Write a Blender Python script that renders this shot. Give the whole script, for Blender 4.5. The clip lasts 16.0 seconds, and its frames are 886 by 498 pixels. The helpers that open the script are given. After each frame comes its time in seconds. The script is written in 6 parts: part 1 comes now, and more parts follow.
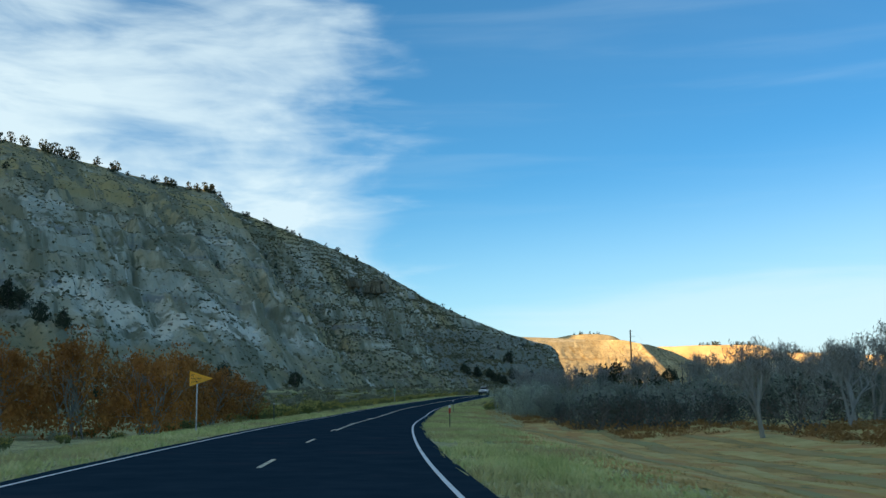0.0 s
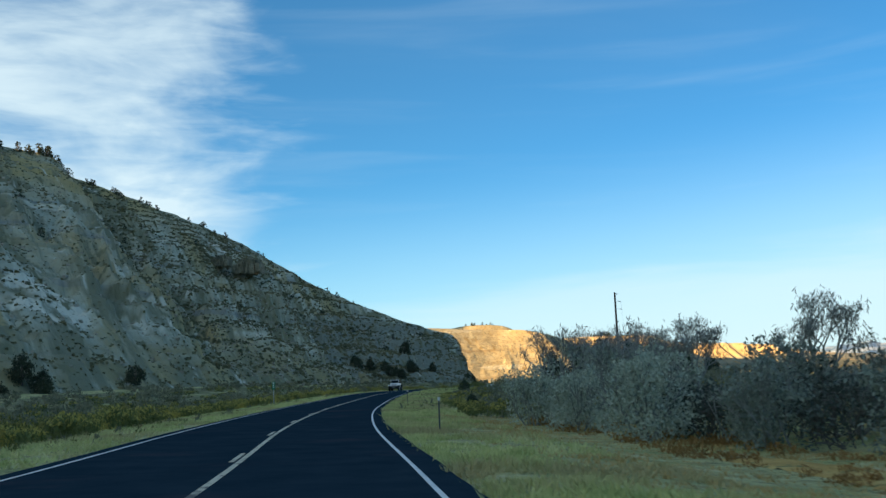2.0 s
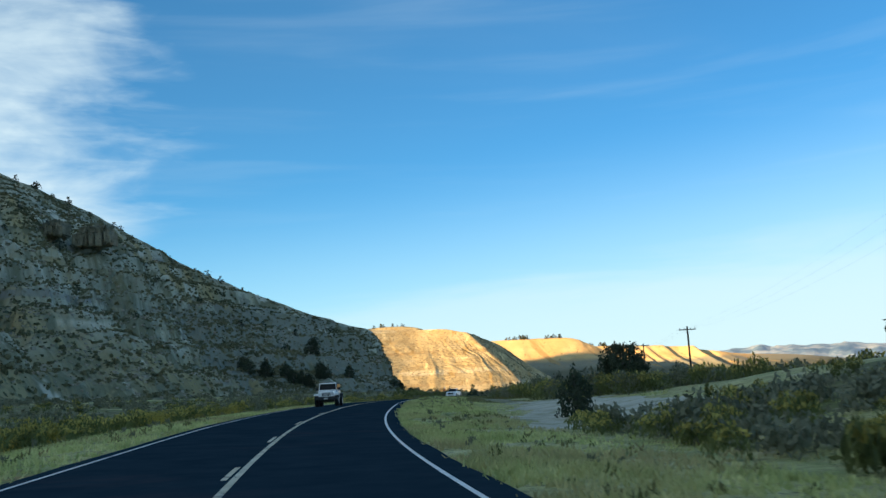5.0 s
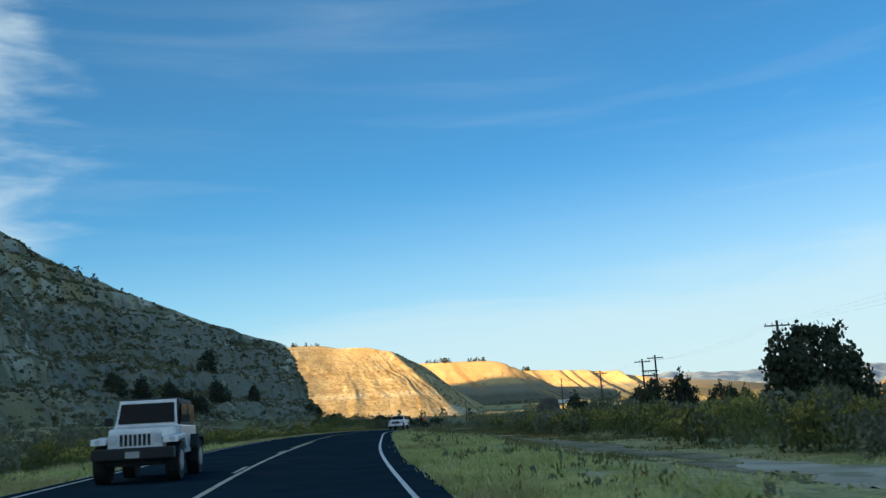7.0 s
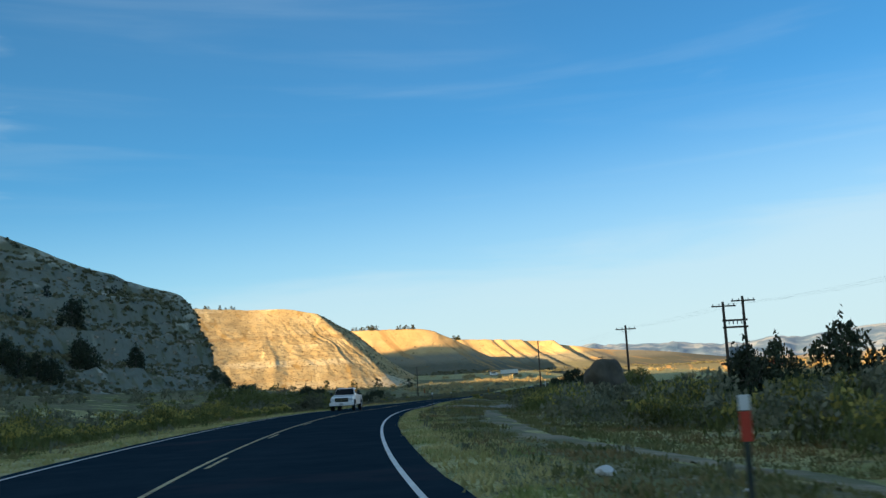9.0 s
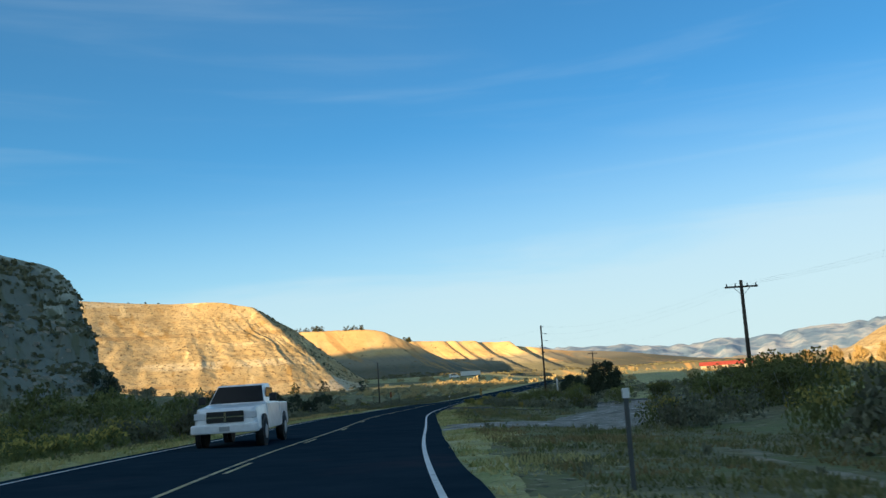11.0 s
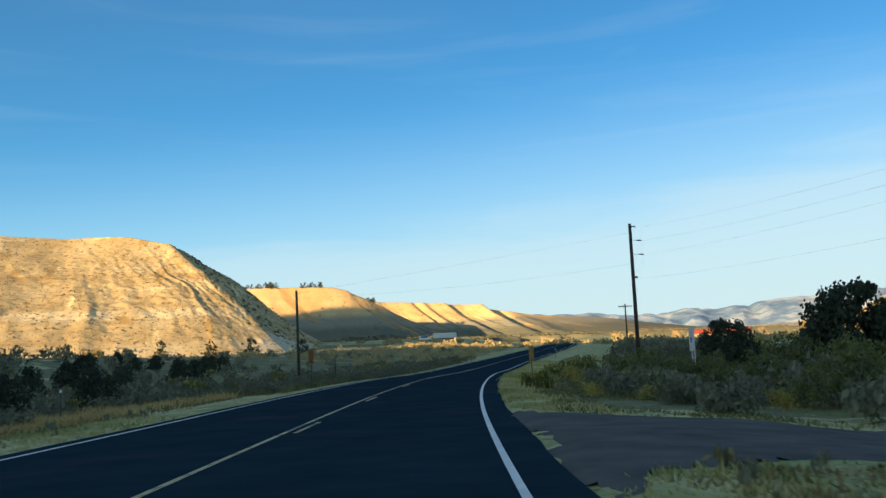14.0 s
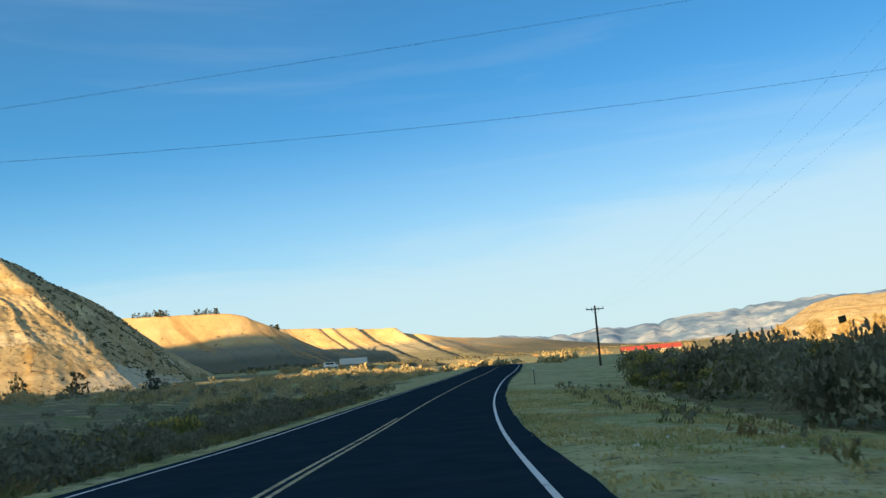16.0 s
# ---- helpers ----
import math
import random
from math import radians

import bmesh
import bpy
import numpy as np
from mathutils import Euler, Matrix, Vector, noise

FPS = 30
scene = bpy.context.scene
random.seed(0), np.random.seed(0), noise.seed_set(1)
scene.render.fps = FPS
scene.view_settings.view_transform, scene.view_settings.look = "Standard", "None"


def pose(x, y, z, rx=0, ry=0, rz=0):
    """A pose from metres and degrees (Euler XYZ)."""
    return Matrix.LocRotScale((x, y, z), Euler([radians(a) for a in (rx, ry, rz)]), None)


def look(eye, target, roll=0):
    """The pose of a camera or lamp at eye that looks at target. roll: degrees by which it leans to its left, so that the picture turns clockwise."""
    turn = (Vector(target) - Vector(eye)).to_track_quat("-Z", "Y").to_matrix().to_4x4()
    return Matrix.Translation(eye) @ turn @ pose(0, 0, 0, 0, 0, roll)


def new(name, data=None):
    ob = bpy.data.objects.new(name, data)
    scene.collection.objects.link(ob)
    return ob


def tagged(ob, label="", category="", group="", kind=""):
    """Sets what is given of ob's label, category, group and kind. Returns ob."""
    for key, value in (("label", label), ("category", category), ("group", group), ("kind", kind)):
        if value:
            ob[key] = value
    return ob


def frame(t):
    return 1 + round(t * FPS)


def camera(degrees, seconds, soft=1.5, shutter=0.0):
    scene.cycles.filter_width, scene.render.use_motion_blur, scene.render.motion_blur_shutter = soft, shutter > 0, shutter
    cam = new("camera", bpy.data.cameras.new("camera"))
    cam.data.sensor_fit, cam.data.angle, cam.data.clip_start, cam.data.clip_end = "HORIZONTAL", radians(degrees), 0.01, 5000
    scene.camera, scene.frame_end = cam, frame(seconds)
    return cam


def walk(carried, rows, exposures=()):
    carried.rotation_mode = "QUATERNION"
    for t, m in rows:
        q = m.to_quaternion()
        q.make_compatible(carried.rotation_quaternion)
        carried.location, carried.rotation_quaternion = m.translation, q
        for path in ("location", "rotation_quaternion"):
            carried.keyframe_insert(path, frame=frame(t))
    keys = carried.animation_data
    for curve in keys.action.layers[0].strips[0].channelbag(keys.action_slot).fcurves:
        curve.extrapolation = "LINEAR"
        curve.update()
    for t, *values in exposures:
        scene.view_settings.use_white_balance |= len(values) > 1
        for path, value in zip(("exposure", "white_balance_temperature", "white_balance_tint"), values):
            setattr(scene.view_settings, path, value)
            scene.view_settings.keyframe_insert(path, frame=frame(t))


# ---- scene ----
cam = camera(49.3, 16.0, soft=1.4, shutter=0.12)
# seconds, x, y, z, yaw, pitch, roll
ROWS = [
    (0.0, -0.04, 0.00, 1.343, 0.14, 8.98, 0.87),
    (0.5, -1.36, 14.57, 1.357, -0.98, 8.85, 1.64),
    (1.0, -2.45, 29.91, 1.425, -3.13, 9.04, 2.00),
    (1.5, -3.18, 44.94, 1.392, -5.01, 8.90, 2.12),
    (2.0, -3.45, 60.18, 1.510, -7.03, 8.66, 2.13),
    (2.5, -3.64, 74.37, 1.593, -5.57, 8.84, 1.72),
    (3.0, -3.32, 89.40, 1.702, -6.74, 8.41, 2.80),
    (3.5, -2.88, 104.77, 1.937, -9.96, 8.93, 2.90),
    (6.0, 3.18, 176.28, 3.050, -14.38, 9.17, 3.06),
    (6.5, 5.27, 188.65, 3.350, -16.03, 10.08, 2.93),
    (7.0, 8.12, 202.50, 3.633, -18.50, 10.18, 3.26),
    (7.5, 11.11, 216.12, 3.877, -19.94, 10.30, 2.58),
    (8.0, 14.15, 229.17, 4.106, -20.38, 9.66, 2.86),
    (8.5, 17.19, 241.49, 4.273, -21.00, 9.28, 2.64),
    (9.0, 20.73, 254.86, 4.413, -23.18, 8.24, 3.14),
    (9.5, 24.70, 268.17, 4.370, -24.22, 7.85, 2.96),
    (12.0, 46.91, 323.93, 4.256, -28.01, 8.51, 4.76),
    (12.5, 52.13, 335.17, 4.142, -28.71, 8.35, 4.86),
    (13.0, 57.17, 346.13, 4.143, -28.53, 8.28, 4.29),
    (13.5, 62.46, 357.24, 4.082, -27.40, 6.99, 3.23),
    (14.0, 67.88, 367.92, 4.002, -28.47, 6.25, 2.76),
    (14.5, 74.05, 379.44, 3.933, -30.50, 4.85, 3.41),
    (15.0, 80.42, 390.83, 3.928, -31.95, 5.68, 3.24),
    (15.5, 86.76, 401.55, 3.966, -31.89, 6.65, 4.15),
    (16.0, 92.80, 411.37, 4.064, -33.60, 7.48, 4.84),
]
walk(cam, [(t, pose(x, y, z, 90 + pitch, roll, yaw)) for t, x, y, z, yaw, pitch, roll in ROWS],
     exposures=[(0, 1.35), (6, 1.35), (7, 1.2), (9.5, 1.15), (12, 1.15), (16, 1.15)])

# ---- light: low sun behind the shaded ridge, clear sky with thin clouds ----
SUN_ELEV, SUN_AZ = radians(9.7), radians(247.0)  # azimuth clockwise from +y


def build_world():
    world = bpy.data.worlds.new("sky")
    scene.world = world
    world.use_nodes = True
    nt = world.node_tree
    nt.nodes.clear()
    N, L = nt.nodes.new, nt.links.new
    out, bg = N("ShaderNodeOutputWorld"), N("ShaderNodeBackground")
    sky = N("ShaderNodeTexSky")
    sky.sky_type = "NISHITA"
    sky.sun_disc = False
    sky.sun_elevation = SUN_ELEV
    sky.sun_rotation = SUN_AZ
    sky.altitude = 1700
    sky.air_density, sky.dust_density, sky.ozone_density = 1.0, 0.3, 2.5
    # thin high clouds: noise on a flat layer overhead
    tc = N("ShaderNodeTexCoord")
    sep = N("ShaderNodeSeparateXYZ")
    L(tc.outputs["Generated"], sep.inputs[0])
    zz = N("ShaderNodeMath"); zz.operation = "ADD"; zz.inputs[1].default_value = 0.22
    L(sep.outputs["Z"], zz.inputs[0])
    dx = N("ShaderNodeMath"); dx.operation = "DIVIDE"
    dy = N("ShaderNodeMath"); dy.operation = "DIVIDE"
    L(sep.outputs["X"], dx.inputs[0]); L(zz.outputs[0], dx.inputs[1])
    L(sep.outputs["Y"], dy.inputs[0]); L(zz.outputs[0], dy.inputs[1])
    flat = N("ShaderNodeCombineXYZ")
    L(dx.outputs[0], flat.inputs[0]); L(dy.outputs[0], flat.inputs[1])
    def cloud_noise(rot, scale, s, d, r, dist):
        mp = N("ShaderNodeMapping"); mp.inputs["Rotation"].default_value = (0, 0, radians(rot)); mp.inputs["Scale"].default_value = scale
        L(flat.outputs[0], mp.inputs[0])
        n = N("ShaderNodeTexNoise")
        for key, val in (("Scale", s), ("Detail", d), ("Roughness", r), ("Distortion", dist)):
            n.inputs[key].default_value = val
        L(mp.outputs[0], n.inputs["Vector"])
        return n.outputs["Fac"]

    def streak_noise(tip, scale, s, d, r, dist):
        mp = N("ShaderNodeMapping"); mp.inputs["Rotation"].default_value = (0, radians(tip), 0); mp.inputs["Scale"].default_value = scale
        L(tc.outputs["Generated"], mp.inputs[0])
        n = N("ShaderNodeTexNoise")
        for key, val in (("Scale", s), ("Detail", d), ("Roughness", r), ("Distortion", dist)):
            n.inputs[key].default_value = val
        L(mp.outputs[0], n.inputs["Vector"])
        return n.outputs["Fac"]

    def ranged(v, lo, hi, t0, t1):
        r = N("ShaderNodeMapRange"); r.interpolation_type = "SMOOTHSTEP"
        for key, val in (("From Min", lo), ("From Max", hi), ("To Min", t0), ("To Max", t1)):
            r.inputs[key].default_value = val
        L(v, r.inputs["Value"])
        return r.outputs[0]

    def summed(a, b, op="ADD"):
        m = N("ShaderNodeMath"); m.operation = op
        L(a, m.inputs[0]); L(b, m.inputs[1])
        return m.outputs[0]

    # a torn bank of cloud in the west, and faint streaks elsewhere
    west = ranged(sep.outputs["X"], 0.05, -0.14, -0.30, 0.09)
    bank = ranged(summed(streak_noise(6, (5.0, 2.0, 15.0), 1.0, 9, 0.52, 0.7), west), 0.36, 0.74, 0.0, 0.52)
    wisps = ranged(summed(streak_noise(-4, (9.0, 3.0, 42.0), 1.0, 8, 0.55, 0.5), west), 0.38, 0.74, 0.0, 0.26)
    streaks = ranged(cloud_noise(60, (0.35, 1.3, 1), 1.5, 7, 0.55, 0.4), 0.48, 0.85, 0.0, 0.03)
    # a thin veil low in the east, its upper edge climbing eastward
    rise = N("ShaderNodeMath"); rise.operation = "MULTIPLY_ADD"; rise.inputs[1].default_value = -0.11
    L(sep.outputs["X"], rise.inputs[0]); L(sep.outputs["Z"], rise.inputs[2])
    frayed = N("ShaderNodeMath"); frayed.operation = "MULTIPLY_ADD"; frayed.inputs[1].default_value = 0.11
    L(streak_noise(-5, (3.0, 3.0, 26.0), 1.0, 7, 0.55, 0.4), frayed.inputs[0]); L(rise.outputs[0], frayed.inputs[2])
    veil = ranged(frayed.outputs[0], 0.155, 0.105, 0.0, 0.42)
    thin = ranged(streak_noise(-5, (2.5, 2.5, 30.0), 1.0, 6, 0.5, 0.4), 0.50, 0.80, 0.0, 0.09)
    # the bank thickens toward its foot
    low_west = summed(ranged(sep.outputs["X"], -0.075, -0.15, 0.0, 1.0), ranged(sep.outputs["Z"], 0.36, 0.22, 0.0, 1.0), "MULTIPLY")
    foot = summed(low_west, ranged(streak_noise(8, (7.0, 2.0, 13.0), 1.0, 7, 0.5, 0.6), 0.38, 0.64, 0.08, 0.50), "MULTIPLY")
    cov_sum = summed(summed(summed(summed(bank, wisps), streaks), foot), summed(veil, thin))
    cov_cap = N("ShaderNodeMath"); cov_cap.operation = "MINIMUM"; cov_cap.inputs[1].default_value = 0.88
    L(cov_sum, cov_cap.inputs[0])
    cov = cov_cap
    mix = N("ShaderNodeMix"); mix.data_type = "RGBA"
    L(cov.outputs[0], mix.inputs["Factor"])
    mix.inputs["B"].default_value = (3.85, 4.68, 4.95, 1)
    tint = N("ShaderNodeMix"); tint.data_type = "RGBA"; tint.blend_type = "MULTIPLY"
    tint.inputs["Factor"].default_value = 1.0
    # deeper blue away from the sun
    side = N("ShaderNodeMix"); side.data_type = "RGBA"
    side.inputs["A"].default_value, side.inputs["B"].default_value = (0.47, 0.98, 1.11, 1), (0.36, 0.82, 0.98, 1)
    L(ranged(sep.outputs["X"], -0.05, 0.65, 0.0, 1.0), side.inputs["Factor"])
    L(side.outputs["Result"], tint.inputs["B"])
    L(sky.outputs[0], tint.inputs["A"])
    # pale haze toward the horizon
    haze = N("ShaderNodeMix"); haze.data_type = "RGBA"
    tilt = N("ShaderNodeMath"); tilt.operation = "MULTIPLY_ADD"; tilt.inputs[1].default_value = -0.11
    L(sep.outputs["X"], tilt.inputs[0]); L(sep.outputs["Z"], tilt.inputs[2])
    L(ranged(tilt.outputs[0], 0.23, -0.06, 0.0, 0.88), haze.inputs["Factor"])
    L(tint.outputs["Result"], haze.inputs["A"])
    haze.inputs["B"].default_value = (3.5, 4.5, 4.65, 1)
    L(haze.outputs["Result"], mix.inputs["A"])
    L(mix.outputs["Result"], bg.inputs["Color"])
    bg.inputs["Strength"].default_value = 0.081
    L(bg.outputs[0], out.inputs["Surface"])


build_world()
sun_data = bpy.data.lights.new("sun", "SUN")
sun_data.energy, sun_data.angle, sun_data.color = 5.0, radians(0.5), (1.0, 0.66, 0.32)
sun = new("sun", sun_data)
to_sun = Vector((math.sin(SUN_AZ) * math.cos(SUN_ELEV), math.cos(SUN_AZ) * math.cos(SUN_ELEV), math.sin(SUN_ELEV)))
sun.matrix_world = look(to_sun * 500, (0, 0, 0))

# ---- noise, meshes ----
def hash01(i, j, seed):
    n = (i * 374761393 + j * 668265263 + seed * 974634721) & 0xFFFFFFFF
    n = ((n ^ (n >> 13)) * 1274126177) & 0xFFFFFFFF
    return ((n ^ (n >> 16)) & 0xFFFF) / 65535.0


def value_noise(x, y, seed=0):
    x, y = np.asarray(x, float), np.asarray(y, float)
    i, j = np.floor(x).astype(np.int64), np.floor(y).astype(np.int64)
    u, v = x - i, y - j
    u, v = u * u * (3 - 2 * u), v * v * (3 - 2 * v)
    a, b = hash01(i, j, seed), hash01(i + 1, j, seed)
    c, d = hash01(i, j + 1, seed), hash01(i + 1, j + 1, seed)
    return (a * (1 - u) + b * u) * (1 - v) + (c * (1 - u) + d * u) * v


def fbm(x, y, octaves=4, seed=0, gain=0.5):
    total, amp, norm = 0.0, 1.0, 0.0
    for k in range(octaves):
        total = total + amp * value_noise(x * 2 ** k + 17.3 * k, y * 2 ** k - 9.1 * k, seed + k)
        norm += amp
        amp *= gain
    return total / norm


def smooth(a, b, x):
    t = np.clip((x - a) / (b - a), 0, 1)
    return t * t * (3 - 2 * t)


def spline(points, steps):
    """Catmull-Rom through points, an array of shape (n, k)."""
    p = np.array(points, float)
    p = np.vstack([2 * p[0] - p[1], p, 2 * p[-1] - p[-2]])
    out = []
    for i in range(1, len(p) - 2):
        t = np.linspace(0, 1, steps, endpoint=False)[:, None]
        a, b, c, d = p[i - 1], p[i], p[i + 1], p[i + 2]
        out.append(0.5 * (2 * b + (c - a) * t + (2 * a - 5 * b + 4 * c - d) * t ** 2 + (3 * b - a - 3 * c + d) * t ** 3))
    out.append(p[-2][None, :])
    return np.vstack(out)


def grid_mesh(name, X, Y, Z, material, shade=True):
    r, c = X.shape
    verts = np.stack([X, Y, Z], -1).reshape(-1, 3)
    k = np.arange(r * c).reshape(r, c)
    faces = np.stack([k[:-1, :-1], k[:-1, 1:], k[1:, 1:], k[1:, :-1]], -1).reshape(-1, 4)
    return raw_mesh(name, verts, faces, material, shade)


def raw_mesh(name, verts, faces, material, shade=False, second=None, second_from=0):
    verts, faces = np.asarray(verts, np.float32), np.asarray(faces, np.int32)
    me = bpy.data.meshes.new(name)
    me.vertices.add(len(verts))
    me.vertices.foreach_set("co", verts.ravel())
    n, k = faces.shape
    me.loops.add(n * k)
    me.loops.foreach_set("vertex_index", faces.ravel())
    me.polygons.add(n)
    me.polygons.foreach_set("loop_start", np.arange(n, dtype=np.int32) * k)
    me.polygons.foreach_set("use_smooth", np.full(n, shade))
    me.update(calc_edges=True)
    me.validate()
    me.materials.append(material)
    if second:
        me.materials.append(second)
        me.polygons.foreach_set("material_index", (np.arange(len(me.polygons)) >= second_from).astype(np.int32))
    return me


# ---- materials ----
def material(name, stops, scale=1.0, detail=6.0, rough=0.9, bump=0.3, bump_scale=None, second=None, spread=(0.3, 0.7), metal=0.0, coords="Object", random_value=0.0, strata=None, specks=None, layers=None, stretch=(1, 1, 1), spec=0.3, translucent=0.0, beds=None, streaks=None, relief=1.0):
    """Principled material: colour ramp over noise, a second colour in patches, bands by height, dark specks, and bump."""
    m = bpy.data.materials.new(name)
    m.use_nodes = True
    nt = m.node_tree
    N, L = nt.nodes.new, nt.links.new
    bsdf = nt.nodes["Principled BSDF"]
    tc = N("ShaderNodeTexCoord")
    mp = N("ShaderNodeMapping")
    mp.inputs["Scale"].default_value = stretch
    L(tc.outputs[coords], mp.inputs[0])
    vec = mp.outputs[0]

    def noise_node(s, d=detail, r=0.6):
        n = N("ShaderNodeTexNoise")
        n.inputs["Scale"].default_value, n.inputs["Detail"].default_value, n.inputs["Roughness"].default_value = s, d, r
        L(vec, n.inputs["Vector"])
        return n.outputs["Fac"]

    def mixed(fac, a, b, kind="MIX"):
        x = N("ShaderNodeMix"); x.data_type = "RGBA"; x.blend_type = kind
        for sock, val in ((x.inputs["Factor"], fac), (x.inputs["A"], a), (x.inputs["B"], b)):
            if isinstance(val, (tuple, list)):
                sock.default_value = (*val, 1) if len(val) == 3 else val
            elif isinstance(val, (int, float)):
                sock.default_value = val
            else:
                L(val, sock)
        return x.outputs["Result"]

    def ranged(v, lo, hi, to0=0.0, to1=1.0):
        r = N("ShaderNodeMapRange"); r.interpolation_type = "SMOOTHSTEP"
        for key, val in (("From Min", lo), ("From Max", hi), ("To Min", to0), ("To Max", to1)):
            r.inputs[key].default_value = val
        L(v, r.inputs["Value"])
        return r.outputs[0]

    ramp = N("ShaderNodeValToRGB")
    L(noise_node(scale), ramp.inputs[0])
    cr = ramp.color_ramp
    while len(cr.elements) < len(stops):
        cr.elements.new(0.5)
    for k, (e, c) in enumerate(zip(cr.elements, stops)):
        e.position = spread[0] + (spread[1] - spread[0]) * k / max(1, len(stops) - 1)
        e.color = (*c, 1)
    col = ramp.outputs[0]
    if second:
        colour, s, lo, hi = second
        col = mixed(ranged(noise_node(s, 5), lo, hi), col, colour)
    if strata:
        for colour, freq, lo, hi, warp in strata:
            geo = N("ShaderNodeSeparateXYZ"); L(tc.outputs["Object"], geo.inputs[0])
            wn = N("ShaderNodeMath"); wn.operation = "MULTIPLY_ADD"; wn.inputs[1].default_value = warp
            L(noise_node(0.03, 4), wn.inputs[0]); L(geo.outputs["Z"], wn.inputs[2])
            band = N("ShaderNodeCombineXYZ"); L(wn.outputs[0], band.inputs[2])
            bn = N("ShaderNodeTexNoise"); bn.inputs["Scale"].default_value = freq; bn.inputs["Detail"].default_value = 3
            L(band.outputs[0], bn.inputs["Vector"])
            br = N("ShaderNodeMath"); br.operation = "MULTIPLY"
            L(ranged(bn.outputs["Fac"], lo, hi), br.inputs[0]); L(ranged(noise_node(0.06, 6), 0.35, 0.6), br.inputs[1])
            col = mixed(br.outputs[0], col, colour)
    if layers:
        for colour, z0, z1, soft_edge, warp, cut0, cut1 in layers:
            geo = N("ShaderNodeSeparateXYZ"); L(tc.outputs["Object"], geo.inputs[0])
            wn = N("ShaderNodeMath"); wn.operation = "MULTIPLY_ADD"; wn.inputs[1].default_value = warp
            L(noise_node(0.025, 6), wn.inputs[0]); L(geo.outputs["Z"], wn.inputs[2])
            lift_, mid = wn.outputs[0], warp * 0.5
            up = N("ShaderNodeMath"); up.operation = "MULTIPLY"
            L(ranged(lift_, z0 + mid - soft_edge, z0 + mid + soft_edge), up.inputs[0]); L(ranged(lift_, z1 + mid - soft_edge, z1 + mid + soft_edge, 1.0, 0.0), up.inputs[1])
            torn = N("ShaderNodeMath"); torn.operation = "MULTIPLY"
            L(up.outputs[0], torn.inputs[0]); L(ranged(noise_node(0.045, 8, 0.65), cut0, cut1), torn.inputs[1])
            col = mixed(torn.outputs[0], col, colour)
    if streaks:
        # tongues of scree and rills: noise drawn out along one direction, broken up by a second noise
        for colour, across, along, lo, hi in streaks:
            flat = N("ShaderNodeCombineXYZ")
            for k, way in enumerate((across, along)):
                dot = N("ShaderNodeVectorMath"); dot.operation = "DOT_PRODUCT"; dot.inputs[1].default_value = way
                L(tc.outputs["Object"], dot.inputs[0]); L(dot.outputs["Value"], flat.inputs[k])
            sn = N("ShaderNodeTexNoise"); sn.inputs["Scale"].default_value, sn.inputs["Detail"].default_value, sn.inputs["Roughness"].default_value, sn.inputs["Distortion"].default_value = 1.0, 7, 0.62, 0.35
            L(flat.outputs[0], sn.inputs["Vector"])
            col = mixed(ranged(sn.outputs["Fac"], lo, hi), col, colour)
    if beds:
        # bare outcrops: a middle, half widths, and how far the torn edge wanders
        for colour, middle, half, torn_by in beds:
            sub = N("ShaderNodeVectorMath"); sub.operation = "SUBTRACT"; sub.inputs[1].default_value = middle
            L(tc.outputs["Object"], sub.inputs[0])
            div = N("ShaderNodeVectorMath"); div.operation = "DIVIDE"; div.inputs[1].default_value = half
            L(sub.outputs[0], div.inputs[0])
            far = N("ShaderNodeVectorMath"); far.operation = "LENGTH"; L(div.outputs[0], far.inputs[0])
            edge = N("ShaderNodeMath"); edge.operation = "MULTIPLY_ADD"; edge.inputs[1].default_value = torn_by
            L(noise_node(0.09, 8, 0.7), edge.inputs[0]); L(far.outputs["Value"], edge.inputs[2])
            col = mixed(ranged(edge.outputs[0], 1.08 + torn_by * 0.5, 0.92 + torn_by * 0.5), col, colour)
    if specks:
        for colour, s, lo, hi in specks:
            col = mixed(ranged(noise_node(s, 3, 0.7), lo, hi), col, colour)
    if random_value:
        oi = N("ShaderNodeObjectInfo")
        hs = N("ShaderNodeHueSaturation")
        L(col, hs.inputs["Color"])
        rr = N("ShaderNodeMapRange")
        rr.inputs["To Min"].default_value, rr.inputs["To Max"].default_value = 1 - random_value, 1 + random_value
        L(oi.outputs["Random"], rr.inputs["Value"]); L(rr.outputs[0], hs.inputs["Value"])
        col = hs.outputs[0]
    L(col, bsdf.inputs["Base Color"])
    bsdf.inputs["Roughness"].default_value = rough
    bsdf.inputs["Metallic"].default_value = metal
    bsdf.inputs["Specular IOR Level"].default_value = spec
    if bump:
        b = N("ShaderNodeBump"); b.inputs["Strength"].default_value = bump
        b.inputs["Distance"].default_value = 0.09 / max(bump_scale or scale, 0.01) ** 0.7 * relief
        L(noise_node(bump_scale or scale * 3, 8), b.inputs["Height"])
        L(b.outputs[0], bsdf.inputs["Normal"])
    if translucent:
        tr = N("ShaderNodeBsdfTranslucent"); L(col, tr.inputs["Color"])
        ms = N("ShaderNodeMixShader"); ms.inputs[0].default_value = translucent
        L(bsdf.outputs[0], ms.inputs[1]); L(tr.outputs[0], ms.inputs[2])
        L(ms.outputs[0], nt.nodes["Material Output"].inputs["Surface"])
    return m


